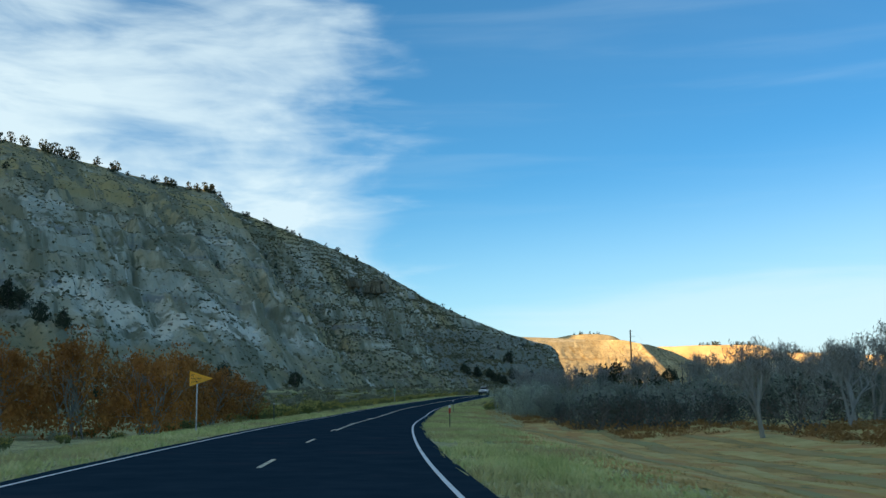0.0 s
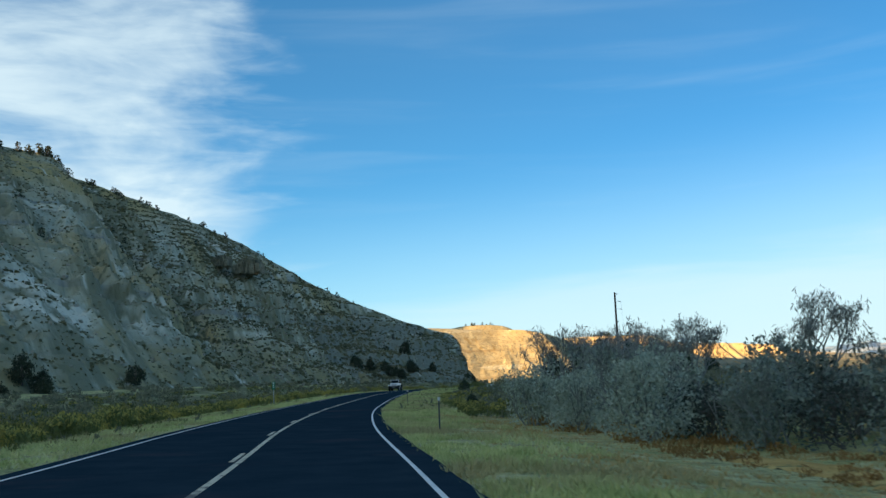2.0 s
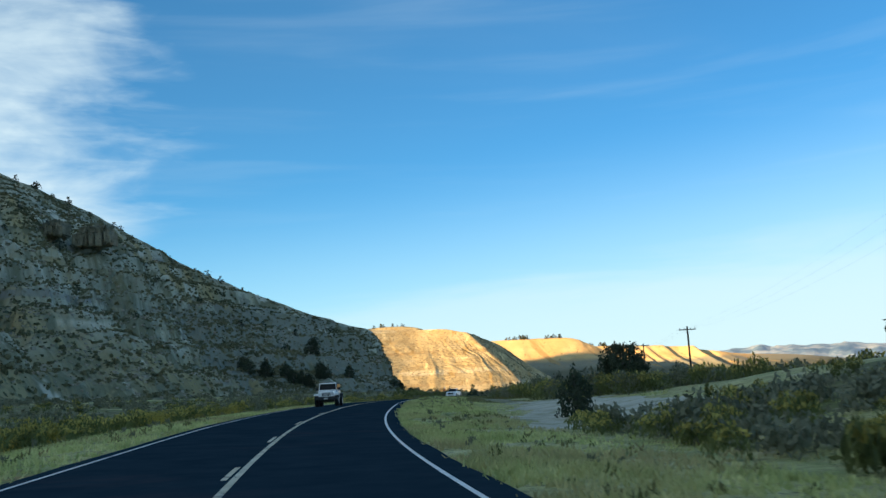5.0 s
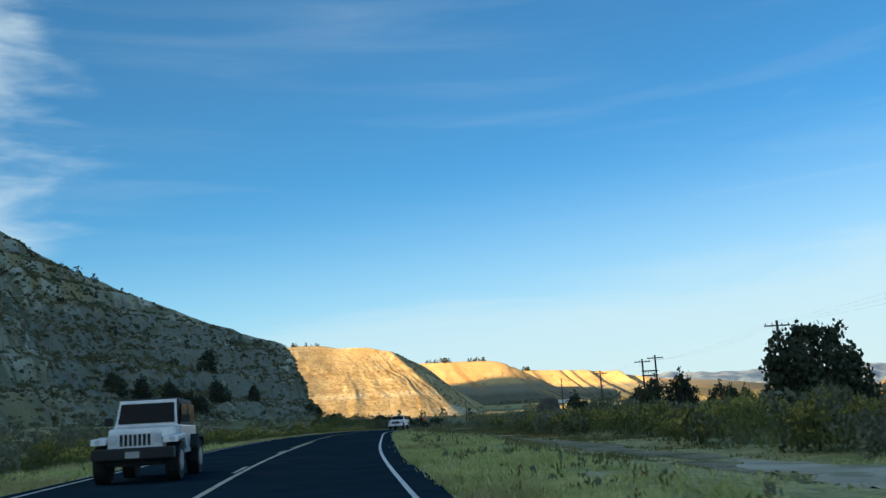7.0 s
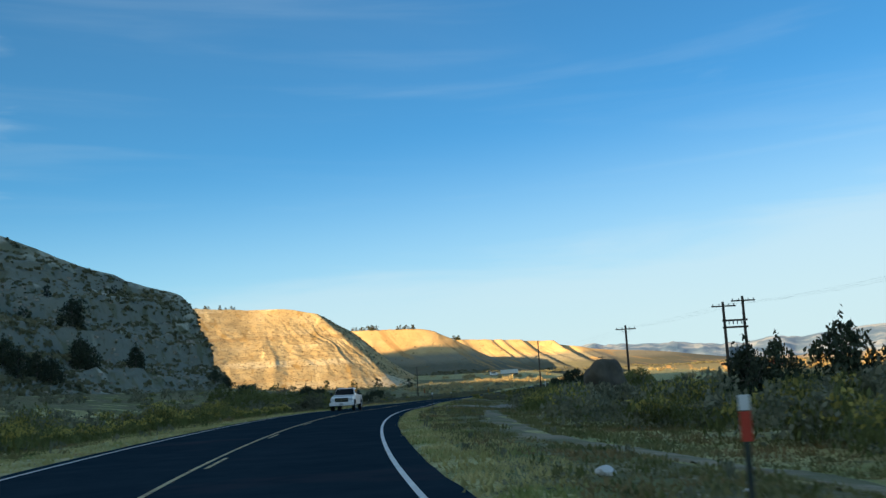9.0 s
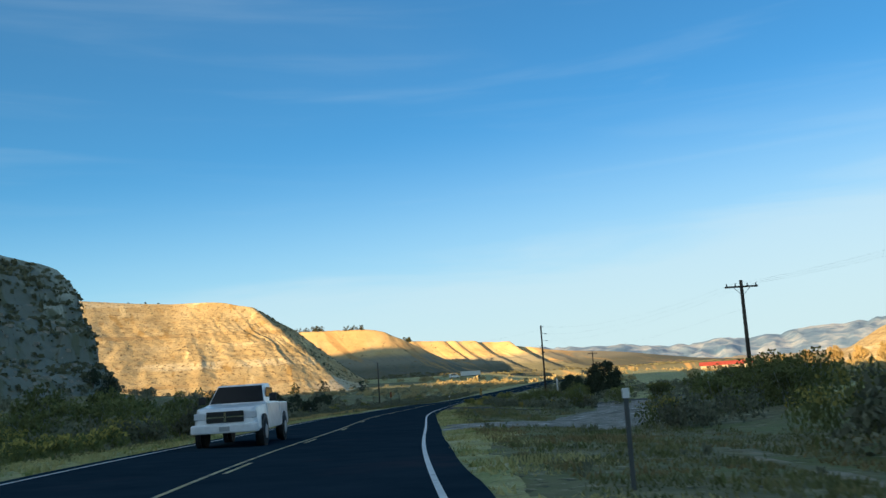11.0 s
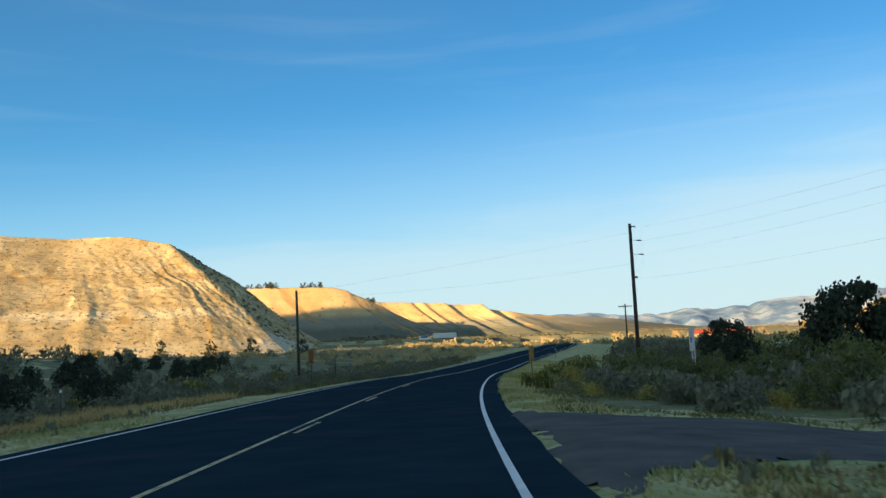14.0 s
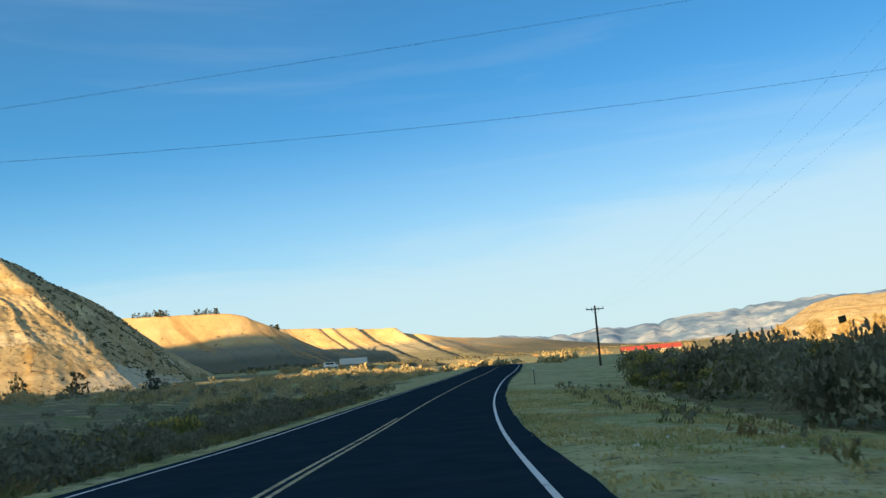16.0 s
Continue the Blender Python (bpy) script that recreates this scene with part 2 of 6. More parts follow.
M_ASPHALT = material("asphalt", [(0.013, 0.030, 0.044), (0.023, 0.043, 0.059)], 0.8, rough=1.0, bump=0.25, bump_scale=40, second=((0.034, 0.044, 0.057), 0.25, 0.55, 0.75), specks=[((0.07, 0.07, 0.07), 18, 0.68, 0.8)], spec=0.0)
M_WHITE = material("white_line_paint", [(0.62, 0.62, 0.60), (0.8, 0.8, 0.78)], 1.2, rough=0.7, bump=0.1, specks=[((0.12, 0.12, 0.12), 5, 0.64, 0.78), ((0.10, 0.11, 0.12), 1.1, 0.62, 0.72)])
M_YELLOW = material("yellow_line_paint", [(0.42, 0.34, 0.17), (0.56, 0.47, 0.26)], 1.2, rough=0.7, bump=0.1, specks=[((0.08, 0.075, 0.065), 4, 0.52, 0.66), ((0.09, 0.085, 0.07), 0.6, 0.56, 0.70)])
M_CREAM = material("worn_cream_line_paint", [(0.46, 0.41, 0.28), (0.64, 0.59, 0.45)], 1.2, rough=0.7, bump=0.1, specks=[((0.07, 0.068, 0.062), 3, 0.54, 0.66), ((0.08, 0.078, 0.07), 0.5, 0.58, 0.70)])
M_GROUND = material("dry_grass_soil", [(0.26, 0.235, 0.10), (0.40, 0.375, 0.16), (0.55, 0.51, 0.25)], 0.9, detail=10, rough=1.0, bump=0.9, bump_scale=3.0, second=((0.27, 0.30, 0.105), 0.22, 0.48, 0.62), specks=[((0.50, 0.44, 0.27), 0.45, 0.56, 0.70), ((0.12, 0.11, 0.05), 1.9, 0.57, 0.70), ((0.34, 0.20, 0.08), 0.22, 0.60, 0.72), ((0.14, 0.15, 0.06), 5.0, 0.56, 0.66), ((0.58, 0.53, 0.34), 8.0, 0.60, 0.70), ((0.13, 0.11, 0.06), 16.0, 0.58, 0.70)])
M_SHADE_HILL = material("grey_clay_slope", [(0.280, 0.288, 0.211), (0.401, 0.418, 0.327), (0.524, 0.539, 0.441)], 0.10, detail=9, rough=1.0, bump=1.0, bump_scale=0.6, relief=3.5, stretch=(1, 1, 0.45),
                        second=((0.349, 0.292, 0.153), 0.02, 0.48, 0.66), strata=[((0.608, 0.594, 0.467), 0.13, 0.58, 0.66, 9), ((0.232, 0.252, 0.239), 0.25, 0.53, 0.61, 8), ((0.310, 0.285, 0.173), 0.18, 0.54, 0.64, 10)],
                        layers=[((0.642, 0.627, 0.510), 18, 42, 4, 26, 0.57, 0.66), ((0.376, 0.310, 0.142), 72, 140, 8, 20, 0.30, 0.48), ((0.259, 0.232, 0.123), -5, 14, 6, 12, 0.34, 0.52)],
                        streaks=[((0.194, 0.200, 0.130), (0.104, 0.06, 0), (-0.008, 0.014, 0), 0.50, 0.60), ((0.556, 0.561, 0.464), (0.182, 0.103, 0.023), (-0.012, 0.021, 0), 0.61, 0.70), ((0.336, 0.292, 0.153), (0.06, 0.035, 0), (-0.006, 0.01, 0), 0.55, 0.65)],
                        beds=[((0.658, 0.629, 0.491), (-79, 234, 25), (17, 22, 11), 1.5), ((0.636, 0.624, 0.507), (-59, 262, 23), (10, 14, 10), 1.5), ((0.219, 0.237, 0.191), (24, 425, 14), (48, 48, 22), 1.6)],
                        specks=[((0.177, 0.182, 0.110), 0.16, 0.55, 0.66), ((0.187, 0.196, 0.128), 0.05, 0.52, 0.64), ((0.556, 0.550, 0.452), 0.10, 0.62, 0.72), ((0.150, 0.160, 0.099), 0.9, 0.60, 0.70)])
M_SUN_HILL = material("tan_clay_slope", [(0.405, 0.305, 0.145), (0.50, 0.385, 0.19), (0.575, 0.465, 0.255)], 0.12, detail=10, rough=1.0, bump=0.8, bump_scale=0.7, relief=2.2,
                      strata=[((0.66, 0.56, 0.34), 0.20, 0.52, 0.60, 3), ((0.40, 0.28, 0.125), 0.30, 0.55, 0.63, 3)],
                      streaks=[((0.40, 0.27, 0.099), (0.20, 0.05, -0.20), (0.03, 0.03, 0.03), 0.56, 0.66), ((0.74, 0.60, 0.310), (0.14, 0.03, -0.13), (0.02, 0.02, 0.02), 0.58, 0.68), ((0.20, 0.14, 0.07), (0.9, 0.2, -0.7), (0.22, 0.1, 0.35), 0.61, 0.67)],
                      layers=[((0.62, 0.52, 0.32), 2, 9.5, 1.5, 5, 0.38, 0.58)], beds=[((0.60, 0.52, 0.35), (152, 580, 5), (26, 24, 6), 1.2)],
                      specks=[((0.30, 0.21, 0.095), 0.5, 0.57, 0.67), ((0.15, 0.11, 0.06), 1.1, 0.585, 0.65)])
# both layers darken the lower bluff by colour, standing in for its shade
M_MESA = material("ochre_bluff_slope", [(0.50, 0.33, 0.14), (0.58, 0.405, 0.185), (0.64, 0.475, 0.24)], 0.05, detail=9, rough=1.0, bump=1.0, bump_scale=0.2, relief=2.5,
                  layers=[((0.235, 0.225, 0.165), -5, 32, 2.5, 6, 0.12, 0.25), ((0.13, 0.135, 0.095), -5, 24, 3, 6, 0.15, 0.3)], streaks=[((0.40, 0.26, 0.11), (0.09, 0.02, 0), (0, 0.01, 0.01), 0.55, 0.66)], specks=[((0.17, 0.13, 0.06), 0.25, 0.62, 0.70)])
M_BADLAND = material("badland_clay", [(0.40, 0.30, 0.17), (0.50, 0.40, 0.25), (0.60, 0.50, 0.34)], 0.01, detail=9, rough=1.0, bump=1.0, bump_scale=0.05, specks=[((0.17, 0.14, 0.07), 0.05, 0.58, 0.68)])
# the blue haze of distance is mixed into these colours
M_MOUNTAIN = material("hazed_mountain", [(0.13, 0.24, 0.36), (0.22, 0.33, 0.44), (0.50, 0.56, 0.58)], 0.008, detail=10, rough=1.0, bump=1.0, bump_scale=0.02, relief=7.0, spread=(0.35, 0.62))
M_LEAF_SAGE = material("sage_leaves", [(0.13, 0.135, 0.086), (0.24, 0.24, 0.158)], 1.5, rough=0.9, bump=0, random_value=0.3, translucent=0.15)
M_LEAF_YELLOW = material("rabbitbrush_leaves", [(0.24, 0.215, 0.055), (0.44, 0.36, 0.10)], 1.5, rough=0.9, bump=0, random_value=0.3, translucent=0.15)
M_LEAF_JUNIPER = material("juniper_scales", [(0.026, 0.038, 0.024), (0.06, 0.075, 0.042)], 2, rough=0.9, bump=0, random_value=0.25)
M_LEAF_GREY = material("grey_willow_leaves", [(0.145, 0.17, 0.135), (0.28, 0.315, 0.255)], 1.5, rough=0.9, bump=0, random_value=0.2, translucent=0.15)
M_LEAF_ORANGE = material("autumn_leaves", [(0.25, 0.105, 0.028), (0.45, 0.20, 0.05)], 1.2, rough=0.9, bump=0, random_value=0.2, translucent=0.2)
M_BARK = material("grey_bark", [(0.07, 0.062, 0.052), (0.16, 0.145, 0.125)], 6, rough=0.95, bump=0.4, stretch=(1, 1, 0.2))
M_POLE = material("weathered_pole_wood", [(0.045, 0.035, 0.028), (0.11, 0.09, 0.07)], 5, rough=0.9, bump=0.4, stretch=(1, 1, 0.08))

# ---- the road's line: middle of the carriageway ----
ROAD = [(3.33, -59.94, -0.08), (-0.36, -20.11, -0.06), (-2.20, -0.20, -0.03), (-3.95, 19.77, 0.01), (-5.04, 39.79, 0.06), (-5.64, 59.84, 0.12), (-5.36, 79.92, 0.24), (-5.08, 99.92, 0.47), (-3.78, 124.96, 0.79), (-1.48, 149.93, 1.18),
        (1.09, 174.86, 1.58), (4.05, 194.77, 2.06), (8.13, 214.43, 2.51), (12.61, 233.93, 2.79), (17.83, 253.31, 3.01), (23.32, 272.65, 3.14), (31.66, 296.46, 3.17), (41.33, 319.63, 3.13), (51.99, 342.22, 2.93), (62.91, 364.87, 2.83),
        (74.90, 386.89, 2.69), (85.19, 404.22, 2.69), (96.07, 420.98, 2.68), (107.54, 437.42, 2.55), (122.50, 457.60, 2.76), (144.31, 485.29, 3.29), (170.07, 516.39, 4.13), (206.87, 564.19, 5.16), (280.18, 671.72, 6.32), (340.00, 762.00, 8.00)]
# crossfall of the carriageway along it, metres of rise to the right for each metre
BANK_AT = [-10, 30, 70, 110, 150, 190, 230, 270, 310, 350, 390, 430, 470]
BANK = [-0.0082, -0.0157, -0.0229, -0.015, -0.0185, -0.0253, -0.0048, 0.0007, -0.0129, -0.0257, -0.0105, 0.0036, 0.0046]
line = spline(ROAD, 40)
seg = np.r_[0, np.cumsum(np.hypot(np.diff(line[:, 0]), np.diff(line[:, 1])))]
stations = np.arange(0, seg[-1], 1.5)
RX, RY, RZ = (np.interp(stations, seg, line[:, k]) for k in range(3))
kernel = np.ones(9) / 9
RX[4:-4], RY[4:-4], RZ[4:-4] = (np.convolve(a, kernel, "valid") for a in (RX, RY, RZ))
TX, TY = np.gradient(RX), np.gradient(RY)
TL = np.hypot(TX, TY)
TX, TY = TX / TL, TY / TL
S0 = float(np.interp(0.0, RY, stations))  # station at y = 0


def on_road(s, n, lift=0.0):
    """Place s metres along from y = 0, n metres right of the road's middle."""
    k = s + S0
    x, y, z, tx, ty = (np.interp(k, stations, a) for a in (RX, RY, RZ, TX, TY))
    return x + n * ty, y - n * tx, z + n * np.interp(s, BANK_AT, BANK) + lift


def road_offset(x, y):
    """Distance right of the road's middle, and the road's height and crossfall there."""
    x, y = np.asarray(x, float), np.asarray(y, float)
    k = np.clip(np.interp(y, RY, np.arange(len(RY))), 0, len(RY) - 1)
    for _ in range(3):
        i = np.clip(np.round(k).astype(int), 0, len(RY) - 1)
        k = np.clip(k + ((x - RX[i]) * TX[i] + (y - RY[i]) * TY[i]) / 1.5 * 0.9, 0, len(RY) - 1)
    i = np.clip(np.round(k).astype(int), 0, len(RY) - 1)
    return (x - RX[i]) * TY[i] - (y - RY[i]) * TX[i], np.interp(k, np.arange(len(RZ)), RZ), np.interp(k * 1.5 - S0, BANK_AT, BANK)


def ground_height(x, y):
    n, zr, bank = road_offset(x, y)
    valley = np.interp(y, [-200, 0, 60, 105, 176, 230, 268, 324, 368, 411, 470, 560, 690, 800, 976, 1100, 2500, 4600],
                       [0, 0, 0.1, 0.5, 1.5, 2.6, 3.1, 3.0, 2.8, 2.7, 2.9, 5.0, 8.6, 11.5, 15, 17, 16, 16])
    plain = np.interp(y, [-200, 0, 105, 230, 268, 324, 411, 560, 800, 1100, 4600], [0, 0, 0.4, 2.4, 2.8, 2.5, 2.2, 3.5, 6.5, 9, 10])
    valley = valley + (plain - valley) * smooth(20, 90, n)
    apron = np.interp(y, [60, 205, 290, 440, 520], [0, 1.8, 2.4, 4.4, 1.0]) * smooth(12, 52, -n)
    a = np.abs(n)
    z = zr + (valley - zr) * smooth(12, 40, a)
    dip = -0.14 * (1 - smooth(3.6, 4.45, a)) - 0.02 - 0.10 * smooth(4.8, 7.5, a) - 0.45 * smooth(7, 12, a) * (1 - smooth(13, 30, a))
    rough_ground = (fbm(x / 9, y / 9, 3, 5) - 0.5) * 0.7 * smooth(7, 16, a)
    knoll = smooth(7, 22, n) * 1.9 * np.exp(-((x - 36) ** 2 + (y - 180) ** 2) / 26 ** 2)
    return z + dip + rough_ground + knoll + apron + bank * np.clip(n, -5, 5) * (1 - smooth(7, 18, a))


def structure(name, me, label, category):
    return tagged(new(name, me), label, category, kind="structure")


def axis(fine_lo, fine_hi, step, far_lo, far_hi):
    mid = list(np.arange(fine_lo, fine_hi + step, step))
    lo, hi, d = [], [], step
    v = mid[0]
    while v > far_lo:
        d *= 1.13; v -= d; lo.append(max(v, far_lo))
    d, v = step, mid[-1]
    while v < far_hi:
        d *= 1.13; v += d; hi.append(min(v, far_hi))
    return np.array(lo[::-1] + mid + hi)


gx, gy = np.meshgrid(axis(-50, 140, 1.5, -4600, 4600), axis(-10, 490, 1.6, -4600, 4600))
gz = ground_height(gx, gy)


def ground_sheet(x, y):
    """Height of the ground mesh itself."""
    i = np.clip(np.searchsorted(gx[0], x) - 1, 0, gx.shape[1] - 2)
    j = np.clip(np.searchsorted(gy[:, 0], y) - 1, 0, gx.shape[0] - 2)
    u = (x - gx[0][i]) / (gx[0][i + 1] - gx[0][i])
    v = (y - gy[:, 0][j]) / (gy[:, 0][j + 1] - gy[:, 0][j])
    return (gz[j, i] * (1 - u) + gz[j, i + 1] * u) * (1 - v) + (gz[j + 1, i] * (1 - u) + gz[j + 1, i + 1] * u) * v


structure("ground", grid_mesh("ground", gx, gy, gz, M_GROUND), "dry grassy valley floor with bare soil", "ground")


def ribbon(name, s0, s1, n0, n1, lift, mat, step=1.5, across=2, wobble=0.0):
    s = np.arange(s0, s1 + step * 0.5, step)
    n = np.linspace(n0, n1, across)
    S, Nn = np.meshgrid(s, n, indexing="ij")
    if wobble:
        Nn = Nn + (fbm(S / 3, Nn * 0 + 3.1, 3, 7) - 0.5) * wobble * np.where(np.arange(across) % (across - 1) == 0, 1, 0)[None, :] * np.sign(Nn)
    X, Y, Z = on_road(S, Nn, lift)
    return grid_mesh(name, X, Y, np.broadcast_to(Z, X.shape), mat)


structure("road", ribbon("road", -50, 780, -4.15, 4.28, 0.0, M_ASPHALT, across=5, wobble=0.13), "dark asphalt two-lane road with painted lines", "road")


# ---- hills: slopes raised between a foot line and a crest line ----
def ridged(x, y, octaves, seed):
    return 1 - np.abs(2 * fbm(x, y, octaves, seed, 0.55) - 1)


def raised_slope(name, pairs, cols, rows, power, mat, label, gully, gully_len, crag, seed, back=60.0, drop=0.55, ledge=0.0, period=9.0, grain=3.0, rise=0.0, tall_at=40.0, ribs=1.1):
    """pairs: (foot x, y, z, crest x, y, z) along the hill."""
    P = spline(pairs, cols)
    B, C = P[:, :3], P[:, 3:]
    run = np.r_[0, np.cumsum(np.hypot(*np.diff((B + C)[:, :2] / 2, axis=0).T))]
    v = np.linspace(0, 1, rows)
    U, V = np.meshgrid(run, v, indexing="ij")
    reach = np.linalg.norm(C - B, axis=1)[:, None]
    W = V * reach
    prof = V ** np.interp(np.linspace(0, 1, len(run)), *power)[:, None] if isinstance(power, tuple) else V ** power
    X = B[:, None, 0] + (C - B)[:, None, 0] * V
    Y = B[:, None, 1] + (C - B)[:, None, 1] * V
    Z = B[:, None, 2] - 1.0 + (C - B + (0, 0, 1.0))[:, None, 2] * prof
    height = np.clip(np.abs(C - B)[:, None, 2] / tall_at, 0.18, 1.2)
    fade = np.sin(np.clip(V, 0, 1) * math.pi) ** 0.55 * (1 - 0.6 * smooth(0.6, 0.95, V))
    warp = U + gully_len * 0.6 * fbm(U / 30, W / 35, 3, seed)
    spurs = ridged(warp / gully_len, W / (gully_len * 4), 3, seed + 1) - 0.62
    runnels = ridged(warp / (gully_len * 0.3), W / (gully_len * ribs), 4, seed + 3) - 0.6
    Z = Z + fade * height * (gully * 1.5 * (spurs - rise) + gully * 0.55 * (runnels - rise))
    # ledges: harder beds stand out as small cliffs
    if ledge:
        bed = Z + 5 * fbm(U / 60, W / 60, 2, seed + 7)
        step = np.floor(bed / period) * period + period * smooth(0.30, 0.62, bed / period - np.floor(bed / period))
        hard = smooth(0.36, 0.58, fbm(U / 34, W / 22, 3, seed + 8)) * ledge
        keep_crest = smooth(0.0, 0.08, V) * (1 - smooth(0.9, 1.0, V))
        Z = Z + (step - bed) * hard * keep_crest
        fine = period * 0.34
        bed = Z + 2 * fbm(U / 25, W / 25, 2, seed + 9)
        step = np.floor(bed / fine) * fine + fine * smooth(0.35, 0.65, bed / fine - np.floor(bed / fine))
        Z = Z + (step - bed) * 0.8 * ledge * smooth(0.4, 0.6, fbm(U / 16, W / 12, 3, seed + 10)) * keep_crest
    lumps = fbm(U / grain, W / (grain * 0.8), 4, seed + 2, 0.6) - 0.5
    blocks = ridged(U / (grain * 2.2), W / (grain * 1.6), 3, seed + 4) - 0.6
    Z = Z + fade * np.minimum(1.0, height + 0.35) * (crag * lumps + crag * 0.7 * blocks - crag * 0.2)
    # rough crest
    Z = Z + (fbm(U / 6, V * 0 + 0.5, 4, seed + 5) - 0.5) * crag * 0.6 * smooth(0.8, 1, V)
    # far side
    w = np.linspace(0.05, 1, 14)
    dirs = C[:, :2] - B[:, :2]
    dirs = dirs / np.maximum(np.hypot(dirs[:, 0], dirs[:, 1]), 1e-6)[:, None]
    BX = C[:, None, 0] + dirs[:, None, 0] * back * w
    BY = C[:, None, 1] + dirs[:, None, 1] * back * w
    BZ = Z[:, -1:] - (C[:, None, 2] + 2) * smooth(0.0, 1.0, w)[None, :] * drop * 1.0
    # buried skirt under the foot
    SX, SY, SZ = X[:, :1] - dirs[:, :1] * 4, Y[:, :1] - dirs[:, 1:] * 4, Z[:, :1] - 7
    X, Y, Z = np.hstack([SX, X, BX]), np.hstack([SY, Y, BY]), np.hstack([SZ, Z, BZ])
    ob = structure(name, grid_mesh(name, X, Y, Z, mat), label, "hill")
    return ob, X[:, 1:rows + 1], Y[:, 1:rows + 1], Z[:, 1:rows + 1]


SHADE_PAIRS = [(-130, -160, 0, -330, -60, 115), (-100, -40, 0, -310, 120, 118), (-80, 80, 1, -260, 250, 112), (-62, 160, 2, -215, 335, 110), (-50, 205, 3.5, -175, 385, 109), (-36, 250, 5, -135, 425, 103), (-25.5, 281, 5.3, -109, 447.5, 101), (-22, 290, 5.5, -103, 450, 94.5), (-6, 330, 6, -65, 444, 78),
               (8, 362, 6.5, -36, 461, 67), (22, 390, 7, -5, 458, 48), (36, 412, 7.5, 24, 455, 34.8), (47, 428, 8, 42, 460, 29), (55.5, 440, 8, 52, 463, 26), (58, 450, 7, 53, 466, 21), (54, 466, 6, 47, 469, 14), (44, 478, 5, 38, 470, 10)]
shade_hill, HX, HY, HZ = raised_slope("hillside", SHADE_PAIRS, 38, 220, ((0, 0.38, 0.5, 1), (0.84, 0.86, 1.0, 1.02)), M_SHADE_HILL, "steep shaded grey clay hillside with ledges and scrub", 15.0, 44, 3.0, 11, back=8, drop=1.0, ledge=0.55, period=7.0, grain=2.8, rise=0.30, tall_at=85.0, ribs=5.0)
SUN_PAIRS = [(-190, 560, 7, -160, 640, 40), (-120, 560, 7, -100, 640, 42), (-20, 565, 8, 0, 645, 44), (50, 570, 8, 60, 650, 43), (90, 570, 7.5, 98, 648, 40.6), (122, 566, 6.5, 115, 632, 39.2), (134, 567, 5.5, 122, 625, 37.2), (139.5, 568.5, 5, 126, 622, 36.2),
             (146, 576, 5, 127.5, 625, 36), (155, 592, 5, 130, 631, 36.2), (165, 612, 6, 136, 645, 36.6), (178, 655, 8, 147, 672, 36.5), (195, 705, 9.5, 166, 702, 34), (214, 752, 10.5, 187, 742, 30), (240, 800, 12, 215, 792, 23)]
sun_hill, *SUN1 = raised_slope("sunlit_hill", SUN_PAIRS, 40, 150, 0.95, M_SUN_HILL, "eroded tan clay hill in evening sun", 3.4, 30, 0.55, 31, back=140, drop=0.8, ledge=0.05, period=3.0, grain=1.5, rise=0.1, ribs=4.0)
# first five pairs: an added spur, out of view, to shade the bluff
HILL2 = [(0, 820, 12, 20, 900, 44), (70, 785, 11, 75, 872, 45), (135, 785, 11, 128, 866, 46), (185, 805, 11, 168, 882, 46), (205, 860, 12, 186, 935, 48), (218, 890, 14, 204, 1000, 52.5), (230, 900, 14, 230, 1000, 53), (262, 895, 14, 262, 1000, 54.5), (300, 890, 14, 300, 1000, 55), (325, 893, 14, 325, 1000, 54.5), (340, 898, 14, 340, 1000, 49), (356, 904, 14, 354, 1002, 43), (374, 914, 14, 369, 1004, 35), (394, 930, 14.5, 386, 1006, 27), (412, 950, 15, 402, 1010, 19)]


def swung(pair, pivot, slant, far):
    """The bluff swung about a point of its rim, so that its face looks south-west; heights grow with distance."""
    fx, fy, fz, cx, cy, cz = pair
    d = -slant * (cx - pivot) if cy > 990 else 0.0
    grow = 1 + d / far
    return fx + 0.33 * d, fy + d, 4 + (fz - 4) * grow, cx + 0.33 * d, cy + d, 4 + (cz - 4) * grow


HILL2 = [swung(p, 275, 0.5, 590) for p in HILL2]
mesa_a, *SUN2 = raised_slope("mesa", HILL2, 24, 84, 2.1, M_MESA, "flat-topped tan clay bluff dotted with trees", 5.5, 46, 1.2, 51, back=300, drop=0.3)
# spurs and alcoves along the second bluff: x, how far the face stands back, how much of that the rim follows, the rim's height
SCALLOPS = [(300, 0, 0, 46), (345, 0, 0, 48.5), (372, 0, 0, 50), (396, 0, 0, 50), (404, -8, 0.2, 50), (410, 10, 0.2, 50), (421, 9, 0.2, 49.5), (428, -2, 0.2, 49.5), (434, -8, 0.2, 49), (438, 7, 0.3, 49), (444, -6, 0.3, 49), (450, 3, 0.3, 48.5), (456, -4, 0.3, 48.5), (464, -10, 0.4, 48),
            (469, 11, 0.6, 47.5), (478, 9, 0.6, 47), (484, -6, 0.5, 46.5), (493, -15, 0.8, 46), (499, 12, 1.0, 44.5), (511, 11, 1.0, 42), (520, -3, 0.5, 40), (545, 0, 0, 36), (600, 0, 0, 32), (650, 0, 0, 25), (700, 0, 0, 19), (770, 0, 0, 16.5)]
HILL3 = [swung((x + 5, 1004 + 0.9 * d, 16, x, 1100 + 0.7 * rim * d, z), 420, 0.45, 690) for x, d, rim, z in SCALLOPS]
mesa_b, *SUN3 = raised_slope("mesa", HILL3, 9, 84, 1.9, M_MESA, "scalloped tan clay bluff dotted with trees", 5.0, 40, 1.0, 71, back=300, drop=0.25)

